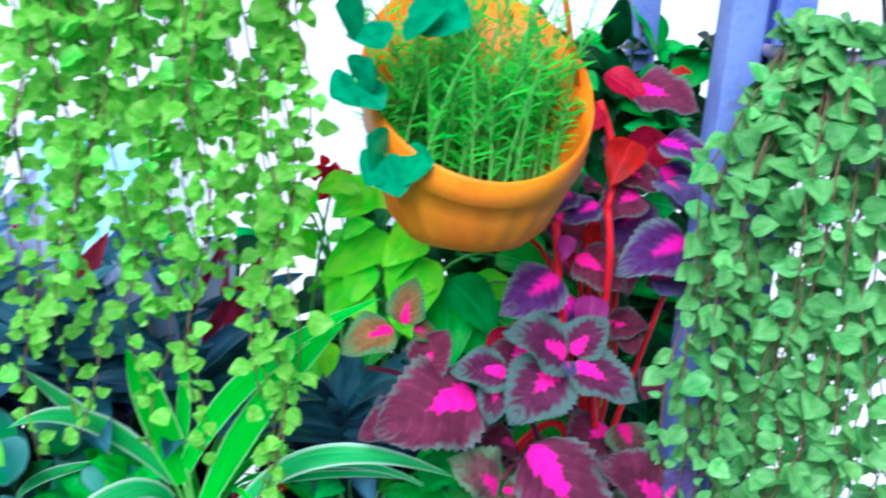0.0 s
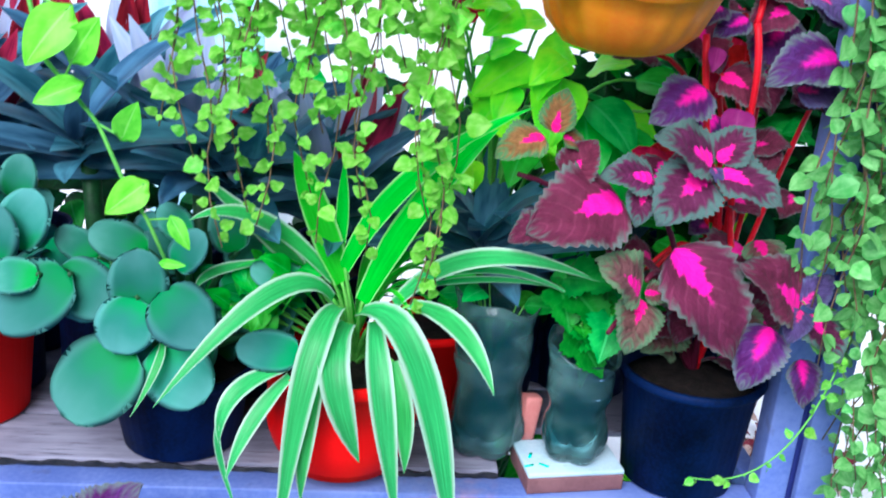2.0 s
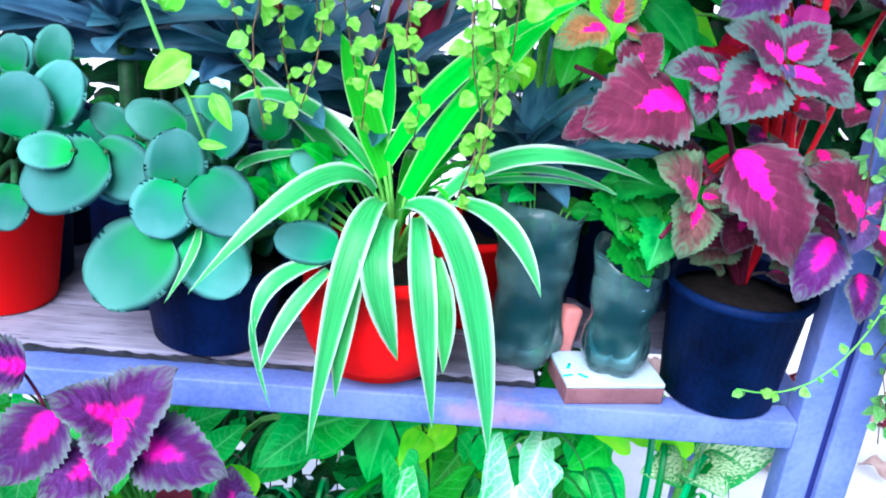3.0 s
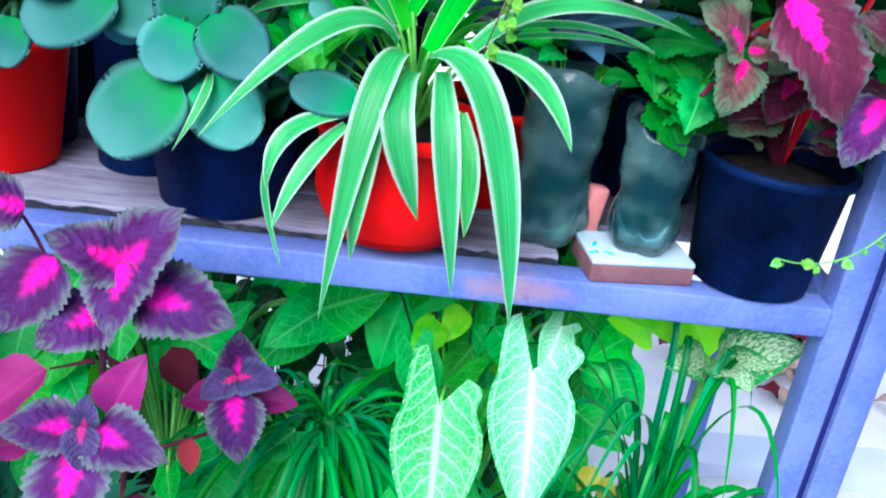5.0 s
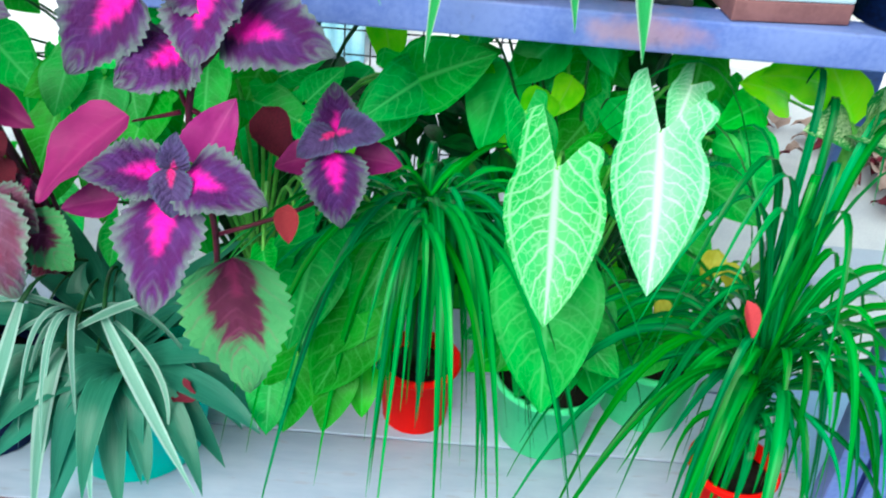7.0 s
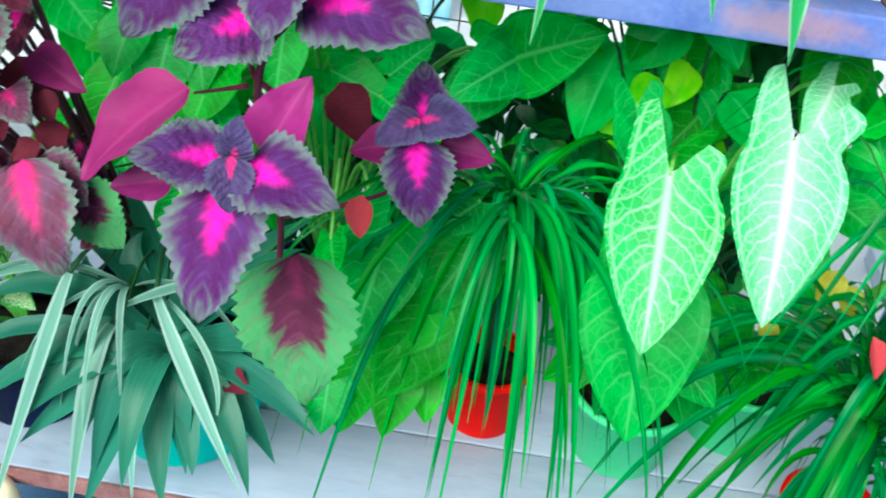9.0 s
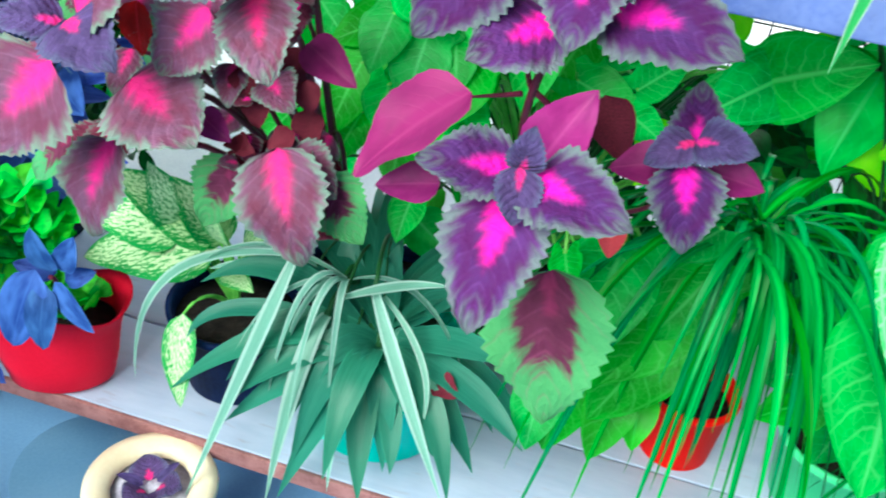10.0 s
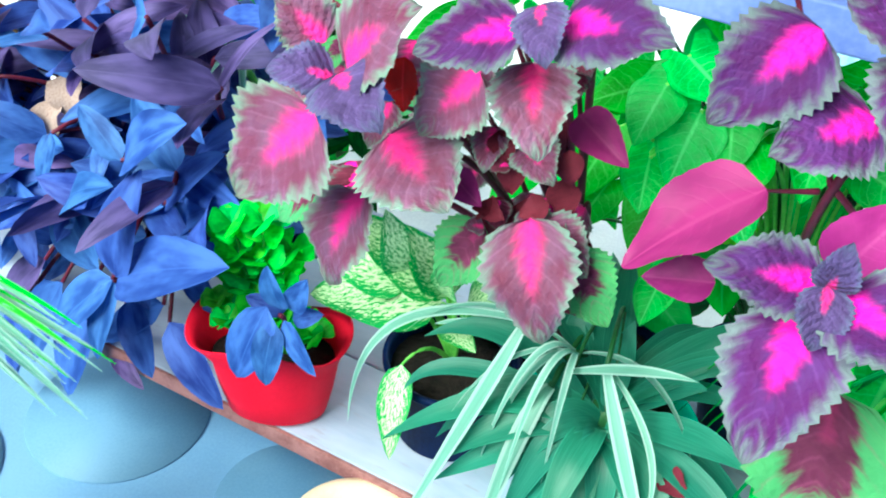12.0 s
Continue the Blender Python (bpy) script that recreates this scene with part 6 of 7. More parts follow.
blk = thing("tile_block", (0.20, 1.06, 0.934), "white-glazed tile block with raw brown edges on the shelf", "block")
turn = pose(0.2015, 1.04, 0, 0, 0, 7.5)
part("body", box(-0.066, 0.066, -0.043, 0.043, 0.934, 0.957, 0.002), "tile_brown", blk, m=turn)
part("glaze", box(-0.066, 0.066, -0.043, 0.043, 0.9572, 0.964, 0.002), "tile_white", blk, "white glazed top", turn)
for x, y, a in ((0.145, 1.01, 20), (0.165, 1.012, -35), (0.15, 1.035, 70)):
    part("painted_mark", box(-0.007, 0.007, -0.002, 0.002, 0.9641, 0.9646, 0), "aqua", blk, "small turquoise painted mark", pose(x, y, 0, 0, 0, a))
tagged(part("brick_shard", box(-0.014, 0.014, -0.012, 0.012, 0, 0.075, 0.006), "salmon", None, m=pose(0.152, 1.12, 0.934, 0, 8, 20)), "small salmon brick shard on the planks", "shard")
back_pot = thing("plant_pot", (0.015, 1.205, SHELF), "red pot half hidden behind the spider plant", "plant pot")
pot(back_pot, (0.015, 1.205, SHELF), 0.075, 0.058, 0.14, "red")


def lime_plant():
    p = thing("lime_plant", (0.10, 1.28, SHELF), "broad lime-green leafy plant behind the orange planter", "potted plant")
    pot(p, (0.10, 1.28, SHELF), 0.095, 0.085, 0.22, "navy", rim=0.002, lip=0.006)
    foot = Vector((0.10, 1.28, SHELF + 0.19))
    rng = random.Random(71)
    for base, tip, kind in (((0.12, 1.18, 1.47), (0.01, 1.12, 1.40), "lime"), ((0.13, 1.17, 1.52), (0.06, 1.14, 1.50), "lime"), ((0.16, 1.16, 1.45), (0.13, 1.08, 1.33), "lime"), ((0.20, 1.16, 1.42), (0.28, 1.10, 1.33), "green"),
                            ((0.20, 1.18, 1.40), (0.20, 1.10, 1.27), "green"), ((0.26, 1.17, 1.45), (0.36, 1.12, 1.42), "green"), ((0.09, 1.17, 1.42), (0.03, 1.10, 1.36), "lime"), ((0.15, 1.2, 1.5), (0.24, 1.16, 1.48), "lime"),
                            ((0.28, 1.16, 1.36), (0.34, 1.10, 1.28), "green"), ((0.24, 1.2, 1.38), (0.30, 1.12, 1.22), "green"), ((0.08, 1.2, 1.48), (0.03, 1.16, 1.54), "lime"), ((0.32, 1.2, 1.4), (0.42, 1.14, 1.34), "green"),
                            ((0.34, 1.2, 1.3), (0.41, 1.12, 1.22), "green"), ((0.13, 1.2, 1.36), (0.09, 1.12, 1.28), "green")):
        tip = Vector(base).lerp(Vector(tip), 0.72)
        put_leaf(KIND[kind], base, tip, p, rng=rng)
        stalk(p, [base, (Vector(base) + foot) * 0.5 + Vector((0, 0.02, 0.08)), foot], 0.002, 0.003, "green_stem", "leaf_stalk")
    for i in range(30):
        base = Vector((rng.uniform(0.0, 0.17), rng.uniform(1.12, 1.22), rng.uniform(1.33, 1.56)))
        put_leaf(KIND["lime"], base, base + Vector((rng.uniform(-0.05, 0.05), -0.03, rng.uniform(-0.06, 0.03))), p, Vector((rng.uniform(-0.5, 0.5), -0.7, 0.5)), rng=rng)
        if i % 3 == 0:
            stalk(p, [base, (base + foot) * 0.5 + Vector((0, 0.02, 0.08)), foot], 0.002, 0.003, "green_stem", "leaf_stalk")
    for i in range(26):
        base = Vector((rng.uniform(0.16, 0.44), rng.uniform(1.16, 1.28), rng.uniform(1.12, 1.45)))
        put_leaf(KIND["lime" if base.z > 1.26 else "green"], base, base + Vector((rng.uniform(-0.08, 0.08), -0.05, rng.uniform(-0.09, 0.02))), p, rng=rng)


lime_plant()


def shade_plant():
    """Two added near-black plants in black nursery bags, which stand in for the deep shade behind the bottles and the
    coleus.
    """
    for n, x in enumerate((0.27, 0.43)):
        p = thing("leafy_plant", (x, 1.30, SHELF), "added dark leafy plant in a black bag that darkens the gap", "potted plant", "leafy plants")
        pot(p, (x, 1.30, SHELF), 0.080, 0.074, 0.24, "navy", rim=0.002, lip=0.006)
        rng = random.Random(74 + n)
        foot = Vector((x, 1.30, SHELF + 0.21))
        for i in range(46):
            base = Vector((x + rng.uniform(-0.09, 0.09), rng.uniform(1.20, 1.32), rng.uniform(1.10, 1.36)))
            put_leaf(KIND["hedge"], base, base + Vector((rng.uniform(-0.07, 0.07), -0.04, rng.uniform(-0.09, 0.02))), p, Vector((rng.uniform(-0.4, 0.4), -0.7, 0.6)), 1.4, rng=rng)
            if i % 4 == 0:
                stalk(p, [base, (base + foot) * 0.5 + Vector((0, 0.02, 0.03)), foot], 0.002, 0.003, "dark_stem", "leaf_stalk")


shade_plant()


def red_flowers():
    """A small cluster of crimson flowers that stands behind the vine."""
    p = thing("flowering_plant", (0.02, 1.26, SHELF), "crimson flower cluster on a thin stem in a small dark pot", "potted plant")
    pot(p, (0.02, 1.37, SHELF), 0.05, 0.04, 0.10, "navy")
    rng = random.Random(77)
    foot, head = Vector((0.02, 1.37, SHELF + 0.08)), Vector((0.052, 1.22, 1.528))
    stalk(p, [head, (head + foot) * 0.5 + Vector((0, 0.05, 0.05)), foot], 0.002, 0.003, "green_stem")
    for i in range(22):
        d = Vector((rng.uniform(-1, 1), rng.uniform(-1, 0.3), rng.uniform(-1, 1))).normalized()
        base = head + d * rng.uniform(0.0, 0.022)
        put_leaf(KIND["coleus_scarlet"], base, base + d * rng.uniform(0.014, 0.022), p, Vector((0, -1, 0.3)), 1.2, "petal", rng)


red_flowers()


# ---- the low bench ----
def arrowhead():
    p = thing("arrowhead_plant", (0.045, 1.12, BENCH), "arrowhead vine with white-veined leaves in a pale green pot", "potted plant", "arrowhead plants")
    pot(p, (0.045, 1.12, BENCH), 0.082, 0.066, 0.125, "lime_pot")
    foot = Vector((0.045, 1.13, BENCH + 0.11))
    q = thing("arrowhead_plant", (-0.42, 1.26, BENCH), "green arrowhead vine with pale veins in a dark pot", "potted plant", "arrowhead plants")
    pot(q, (-0.42, 1.26, BENCH), 0.08, 0.06, 0.13, "navy")
    foot_q = Vector((-0.42, 1.26, BENCH + 0.11))
    rng = random.Random(81)
    for rows in (ARROW_LEAVES, BACK_LEAVES, BRIGHT_LEAVES, BACK_RIGHT, BACK_FAR):
        for base, tip, kind in rows:
            near = base[0] > -0.12
            own, root_at = (p, foot) if near else (q, foot_q)
            put_leaf(KIND[kind], base, tip, own, Vector((rng.uniform(-0.15, 0.15), -0.75, 0.6)), rng.uniform(0.95, 1.2) * (1.25 if rows is BRIGHT_LEAVES else 1.0), rng=rng)
            b = Vector(base)
            stalk(own, [b, (b + root_at) * 0.5 + Vector((0, 0.05, 0.12)), root_at], 0.0022, 0.0032, "green_stem", "leaf_stalk")
    for i in range(110):
        left = i % 5 < 2
        own, root_at = (q, foot_q) if left else (p, foot)
        b = Vector((rng.uniform(-0.85, -0.15) if left else rng.uniform(-0.12, 0.27), rng.uniform(1.14, 1.38), rng.uniform(0.40, 0.88)))
        t = b + Vector((rng.uniform(-0.09, 0.09), rng.uniform(-0.07, -0.02), rng.uniform(-0.12, 0.03)))
        # low leaves behind the mondo grass turn near black, as painted shade
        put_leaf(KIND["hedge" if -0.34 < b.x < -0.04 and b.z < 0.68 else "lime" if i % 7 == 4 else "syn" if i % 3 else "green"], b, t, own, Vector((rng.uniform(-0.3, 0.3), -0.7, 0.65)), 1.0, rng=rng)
        stalk(own, [b, (b + root_at) * 0.5 + Vector((0, 0.04, 0.10)), root_at], 0.0018, 0.003, "dark_stem", "leaf_stalk")
    return p


def low_leaves(p, at, number, seed):
    """Young leaves that lean out over a pot's rim."""
    rng = random.Random(seed)
    foot = Vector(at)
    for i in range(number):
        a = 6.28 * i / number + rng.uniform(-0.3, 0.3)
        base = foot + Vector((math.cos(a) * 0.05, math.sin(a) * 0.05, rng.uniform(0.07, 0.13)))
        tip = base + Vector((math.cos(a) * rng.uniform(0.06, 0.10), math.sin(a) * 0.07 - 0.02, rng.uniform(-0.05, 0.0)))
        put_leaf(KIND["syn" if i % 3 else "green"], base, tip, p, UP + TO_VIEW, 1.1, rng=rng)
        stalk(p, [base, (base + foot) * 0.5, foot], 0.0016, 0.0022, "green_stem", "leaf_stalk")


white_arrowhead = arrowhead()
low_leaves(white_arrowhead, (0.045, 1.12, BENCH + 0.10), 11, 181)


def tuft(name, at, crown, label, pot_spec, number, reach, rise, fall, width, material, seed, spread=(0, 6.28), squash=0.8, category="potted plant"):
    """A tuft of strap leaves that rise from one crown and arch over."""
    p = thing(name, at, label, category)
    pot(p, at, *pot_spec)
    rng = random.Random(seed)
    crown = Vector(crown)
    part("crown", tube([Vector(at) + Vector((0, 0, pot_spec[2] - 0.025)), crown.lerp(Vector(at), 0.3), crown], 0.016, 0.02), "dark_stem", p)
    for i in range(number):
        a = rng.uniform(*spread)
        d = rng.uniform(*reach)
        out = Vector((math.cos(a), math.sin(a) * squash - 0.15, 0))
        tip = crown + out * d + Vector((0, 0, -rng.uniform(*fall)))
        mid = crown + out * d * rng.uniform(0.4, 0.8) + Vector((0, 0, rng.uniform(*rise)))
        start = crown + Vector((rng.uniform(-0.02, 0.02), rng.uniform(-0.02, 0.02), rng.uniform(-0.02, 0.0)))
        blade(p, material if isinstance(material, str) else material[i % len(material)], start, mid, tip, width * rng.uniform(0.7, 1.2), 12)
    return p, rng, crown


mondo = tuft("grass_plant", (-0.155, 1.135, BENCH), (-0.16, 1.07, 0.62), "dark green mondo grass spilling over a small red pot", (0.060, 0.050, 0.12, "red"), 112, (0.08, 0.34), (0.05, 0.20), (0.04, 0.42), 0.0104, "grass", 91)
def inner_blades(p, crown, number, seed, drop=(0.16, 0.31)):
    """The short old blades that hang close about the crown."""
    rng = random.Random(seed)
    crown = Vector(crown)
    for i in range(number):
        a, d = rng.uniform(0, 6.28), rng.uniform(0.03, 0.10)
        out = Vector((math.cos(a), math.sin(a), 0))
        blade(p, "grass", crown - Vector((0, 0, rng.uniform(0.0, 0.12))), crown + out * d * 1.1 + Vector((0, 0, 0.02)), crown + out * d + Vector((0, 0, -rng.uniform(*drop))), 0.011, 9)


inner_blades(mondo[0], (-0.16, 1.08, 0.61), 34, 191)
fountain = tuft("grass_plant", (0.31, 1.00, BENCH), (0.31, 1.02, 0.42), "fountain of green strap leaves in a red pot", (0.060, 0.052, 0.085, "red"), 96, (0.12, 0.38), (0.06, 0.40), (-0.10, 0.28), 0.0145, "grass", 92)


def tall_blades(p, crown, number, seed):
    """The few long blades that stand up out of a tuft and bow over at the top."""
    rng = random.Random(seed)
    crown = Vector(crown)
    for i in range(number):
        a, d = rng.uniform(0, 6.28), rng.uniform(0.10, 0.26)
        out = Vector((math.cos(a), math.sin(a) * 0.8, 0))
        start = crown + Vector((rng.uniform(-0.03, 0.03), rng.uniform(-0.02, 0.02), -0.02))
        blade(p, "grass", start, crown + out * d * 0.5 + Vector((0, 0, rng.uniform(0.5, 0.72))), crown + out * d * 1.3 + Vector((0, 0, rng.uniform(0.1, 0.38))), 0.0105, 14)


inner_blades(fountain[0], (0.31, 1.0, 0.43), 46, 193, (0.10, 0.24))
tall_blades(fountain[0], (0.31, 1.02, 0.42), 18, 192)
put_leaf(KIND["bud"], (0.234, 0.95, 0.606), (0.251, 0.94, 0.556), fountain[0], TO_VIEW, 0.8, "bud", random.Random(5), "rosy red folded bud")


def broad_plant():
    p = thing("broad_leaved_plant", (-0.56, 1.06, BENCH), "broad dark green strap leaves in a turquoise pot", "potted plant")
    pot(p, (-0.565, 1.04, BENCH), 0.118, 0.098, 0.13, "aqua")
    part("crown", tube([(-0.56, 1.06, BENCH + 0.10), (-0.555, 1.02, 0.36), (-0.553, 0.985, 0.40)], 0.022, 0.02), "dark_stem", p)
    for rows in (BROAD_LEFT, BROAD_RIGHT):
        for base, mid, tip, width in rows:
            blade(p, "broad", base, mid, tip, width, 14, face=Vector((0, -0.45, 0.9)))
    rng = random.Random(93)
    for i in range(12):
        a = rng.uniform(0.2, 2.9)
        out = Vector((math.cos(a), math.sin(a), 0))
        c = Vector((-0.553, 0.99, 0.40))
        blade(p, "broad", c, c + out * 0.09 + Vector((0, 0, 0.10)), c + out * rng.uniform(0.16, 0.22) + Vector((0, 0, rng.uniform(0.0, 0.12))), 0.036, 12)
    for i in range(13):
        a = 2.9 + 3.6 * (i + rng.uniform(0.2, 0.8)) / 13
        out = Vector((math.cos(a), math.sin(a) * 0.6, 0))
        c = Vector((-0.553, 0.975, 0.385))
        reach = rng.uniform(0.16, 0.25)
        blade(p, "broad", c, c + out * reach * 0.55 + Vector((0, 0, rng.uniform(0.02, 0.08))), c + out * reach + Vector((0, 0, -rng.uniform(0.02, 0.15))), rng.uniform(0.038, 0.050), 12, face=Vector((0, -0.45, 0.9)))


broad_plant()


def pale_blades():
    p = thing("striped_spider_plant", (-0.60, 1.21, BENCH), "spider plant with long pale-striped leaves in a dark pot", "potted plant")
    pot(p, (-0.60, 1.21, BENCH), 0.055, 0.045, 0.12, "navy")
    foot = Vector((-0.60, 1.20, BENCH + 0.10))
    for base, mid, tip, w in PALE_BLADES:
        blade(p, "spider_core", base, mid, tip, w * 0.88, 16, face=Vector((0, -0.6, 0.8)))
        base = Vector(base)
        lift = base - (Vector(mid) - base) * 0.12
        stalk(p, [base, (lift + foot) * 0.5 + Vector((0, 0, 0.08)), foot], w * 0.16, 0.002, "dark_stem", "leaf_base")
    rng = random.Random(110)
    crown = Vector((-0.60, 0.985, 0.47))
    for i in range(8):
        a = rng.uniform(3.3, 6.1)
        out = Vector((math.cos(a) * 1.1, math.sin(a) * 0.55, 0))
        reach = rng.uniform(0.12, 0.22)
        blade(p, "spider_core", crown, crown + out * reach * 0.6 + Vector((0, 0, rng.uniform(0.03, 0.09))), crown + out * reach + Vector((0, 0, -rng.uniform(0.03, 0.18))), rng.uniform(0.007, 0.012), 12)
    stalk(p, [crown, (crown + foot) * 0.5, foot], 0.005, 0.006, "dark_stem", "leaf_base")
    put_leaf(KIND["dry"], (-0.46, 0.93, 0.40), (-0.43, 0.91, 0.405), p)


pale_blades()


def small_striped():
    p = thing("striped_spider_plant", (-1.21, 1.22, BENCH), "small spider plant with white-striped leaves in a dark pot", "potted plant")
    pot(p, (-1.21, 1.22, BENCH), 0.06, 0.05, 0.12, "navy")
    rng = random.Random(94)
    foot = Vector((-1.21, 1.22, BENCH + 0.10))
    crown = Vector((-1.20, 1.15, 0.585))
    stalk(p, [crown, (crown + foot) * 0.5 + Vector((0, 0.02, 0.02)), foot], 0.006, 0.008, "green_stem")
    for i in range(22):
        a = rng.uniform(0, 6.28)
        out = Vector((math.cos(a), math.sin(a) * 0.7 - 0.1, 0))
        blade(p, "spider_core", crown, crown + out * 0.05 + Vector((0, 0, rng.uniform(0.02, 0.10))), crown + out * rng.uniform(0.07, 0.13) + Vector((0, 0, rng.uniform(-0.09, 0.05))), 0.012, 9)


small_striped()


def speckled_plant():
    p = thing("speckled_dumb_cane", (-0.78, 1.035, BENCH), "cream-speckled dumb cane in a dark navy pot", "potted plant", "dumb canes")
    pot(p, (-0.78, 1.035, BENCH), 0.088, 0.072, 0.135, "navy")
    foot = Vector((-0.78, 1.04, BENCH + 0.11))
    for base, tip in (((-0.80, 1.03, 0.42), (-0.955, 0.99, 0.385)), ((-0.79, 1.04, 0.43), (-0.865, 1.03, 0.52)), ((-0.77, 1.04, 0.42), (-0.70, 1.0, 0.50)), ((-0.78, 1.02, 0.40), (-0.72, 0.97, 0.42)),
                      ((-0.81, 0.95, 0.37), (-0.785, 0.885, 0.27)), ((-0.81, 1.06, 0.43), (-0.92, 1.07, 0.46)),
                      ((-0.85, 1.03, 0.43), (-0.97, 1.0, 0.45)), ((-0.85, 1.04, 0.45), (-0.93, 1.0, 0.53)), ((-0.84, 1.03, 0.45), (-0.865, 0.99, 0.565)), ((-0.86, 1.02, 0.41), (-0.975, 0.985, 0.385)), ((-0.80, 1.03, 0.44), (-0.90, 1.01, 0.48)), ((-0.79, 1.03, 0.45), (-0.84, 1.0, 0.54)), ((-0.78, 1.02, 0.44), (-0.775, 0.98, 0.53)), ((-0.76, 1.02, 0.44), (-0.685, 1.0, 0.455))):
        put_leaf(KIND["speckled"], base, tip, p, Vector((0, -0.55, 0.83)), 1.25 if tip[2] > 0.3 else 0.9)
        stalk(p, [base, (Vector(base) + foot) * 0.5 + Vector((0, 0, 0.03)), foot], 0.0016, 0.004, "green_stem", "leaf_stalk")
    q = thing("speckled_dumb_cane", (0.215, 1.21, BENCH), "pale speckled dumb cane in a pale green pot behind the grass", "potted plant", "dumb canes")
    pot(q, (0.215, 1.20, BENCH), 0.082, 0.068, 0.125, "lime_pot")
    foot = Vector((0.215, 1.21, BENCH + 0.10))
    part("stem", tube([foot, (0.31, 1.22, 0.42), (0.388, 1.17, 0.60), (0.382, 1.14, 0.755)], 0.011, 0.008), "green_stem", q)
    top = Vector((0.382, 1.14, 0.75))
    for tip, kind, wide in (((0.29, 1.08, 0.775), "speckled", 1.5), ((0.36, 1.06, 0.845), "speckled", 1.6), ((0.40, 1.03, 0.775), "speckled", 1.7), ((0.485, 1.08, 0.825), "speckled", 1.5), ((0.44, 1.06, 0.80), "speckled", 1.3), ((0.33, 1.2, 0.84), "lime", 1.1)):
        put_leaf(KIND[kind], top.lerp(Vector(tip), 0.08), tip, q, Vector((0, -0.7, 0.7)), wide)
    for base, tip in (((0.33, 1.17, 0.80), (0.24, 1.14, 0.815)), ((0.30, 1.18, 0.77), (0.22, 1.15, 0.80)), ((0.33, 1.2, 0.82), (0.29, 1.15, 0.86))):
        put_leaf(KIND["lime"], base, tip, q, Vector((0, -0.7, 0.7)), 1.1)
        stalk(q, [base, (Vector(base) + top) * 0.5, top], 0.002, 0.003, "green_stem", "leaf_stalk")
    low_leaves(q, (0.215, 1.20, BENCH + 0.10), 12, 182)
    for base, tip in (((0.176, 1.1, 0.49), (0.186, 1.08, 0.455)), ((0.236, 1.1, 0.58), (0.222, 1.08, 0.53)), ((0.25, 1.1, 0.56), (0.27, 1.08, 0.52))):
        put_leaf(KIND["yellow"], base, tip, q, TO_VIEW, 1.1)
        stalk(q, [base, (Vector(base) + foot) * 0.5, foot], 0.0016, 0.0022, "green_stem", "leaf_stalk")


speckled_plant()


def red_basket():
    at = Vector((-1.0, 0.935, BENCH))
    p = thing("plant_pot", at, "flared crimson pot with jade sprigs and violet leaves", "plant pot")
    bm = lathe([(0, 0), (0.060, 0.0), (0.070, 0.006), (0.080, 0.04), (0.088, 0.08), (0.099, 0.108), (0.108, 0.119), (0.107, 0.121), (0.095, 0.109), (0.084, 0.08), (0.076, 0.04), (0.066, 0.012), (0, 0.010)], 56)
    for v in bm.verts:
        if v.co.z > 0.09:
            a = math.atan2(v.co.y, v.co.x)
            if math.cos(a - 3.5) > 0.6 and v.co.z > 0.105:
                v.co.x, v.co.y = v.co.x * 1.10, v.co.y * 1.10
            v.co.z += 0.010 * math.sin(3 * a + 0.4) * (v.co.z - 0.09) / 0.03
    squeeze = Matrix.Translation(at) @ pose(0, 0, 0, 0, 0, 24) @ Matrix.Diagonal((1.0, 0.62, 1.24, 1.0))
    part("pot", bm, "crimson", p, m=squeeze)
    part("soil", lathe([(0, 0.090), (0.084, 0.085), (0.07, 0.05), (0, 0.05)], 24, 0.02), "soil", p, m=squeeze)
    rng = random.Random(95)
    places = []
    foot = at + Vector((-0.02, 0.01, 0.088))
    for i in range(20):
        top = Vector((rng.uniform(-1.10, -1.0), rng.uniform(0.93, 0.98), rng.uniform(0.36, 0.50)))
        if i > 8:
            top = Vector((rng.uniform(-1.08, -0.93), rng.uniform(0.895, 0.965), rng.uniform(0.345, 0.375)))
        size = 1.0 if i < 9 else 0.7
        pts = bezier(foot + Vector((rng.uniform(-0.02, 0.02), 0, 0)), (foot + top) * 0.5 + Vector((0, 0, 0.03)), top, 9)
        part("sprig", tube(pts, 0.0025, 0.0018, 6), "green_stem", p)
        for j in (2, 4, 6, 8, 9):
            for s in range(4):
                a = s * 1.571 + j * 0.785 + rng.uniform(-0.2, 0.2)
                out = Vector((math.cos(a), math.sin(a), 0.45)).normalized()
                places.append((KIND["jade"][rng.randrange(3)], turned(pts[j], pts[j] + out * rng.uniform(0.032, 0.042) * size, TO_VIEW, 1.45)))
    many("jade_leaf", None, places, p, 300)
    for base, tip in (((-0.945, 0.885, 0.445), (-0.955, 0.875, 0.515)), ((-0.955, 0.87, 0.455), (-0.985, 0.84, 0.345)), ((-0.94, 0.865, 0.44), (-0.94, 0.84, 0.355)), ((-0.93, 0.87, 0.445), (-0.87, 0.85, 0.40)), ((-0.93, 0.885, 0.45), (-0.905, 0.885, 0.51))):
        put_leaf(KIND["purple"], base, tip, p, Vector((0.1, -1.0, 0.0)), 1.5)
    for base, tip in (((-0.95, 0.90, 0.43), (-1.0, 0.885, 0.44)), ((-0.94, 0.90, 0.42), (-0.90, 0.91, 0.44))):
        put_leaf(KIND["purple"], base, tip, p, Vector((0.1, -0.8, 0.5)), 1.7)
    stalk(p, [(-0.94, 0.875, 0.445), (-0.955, 0.90, 0.40), foot], 0.003, 0.004, "plum_stem")


red_basket()


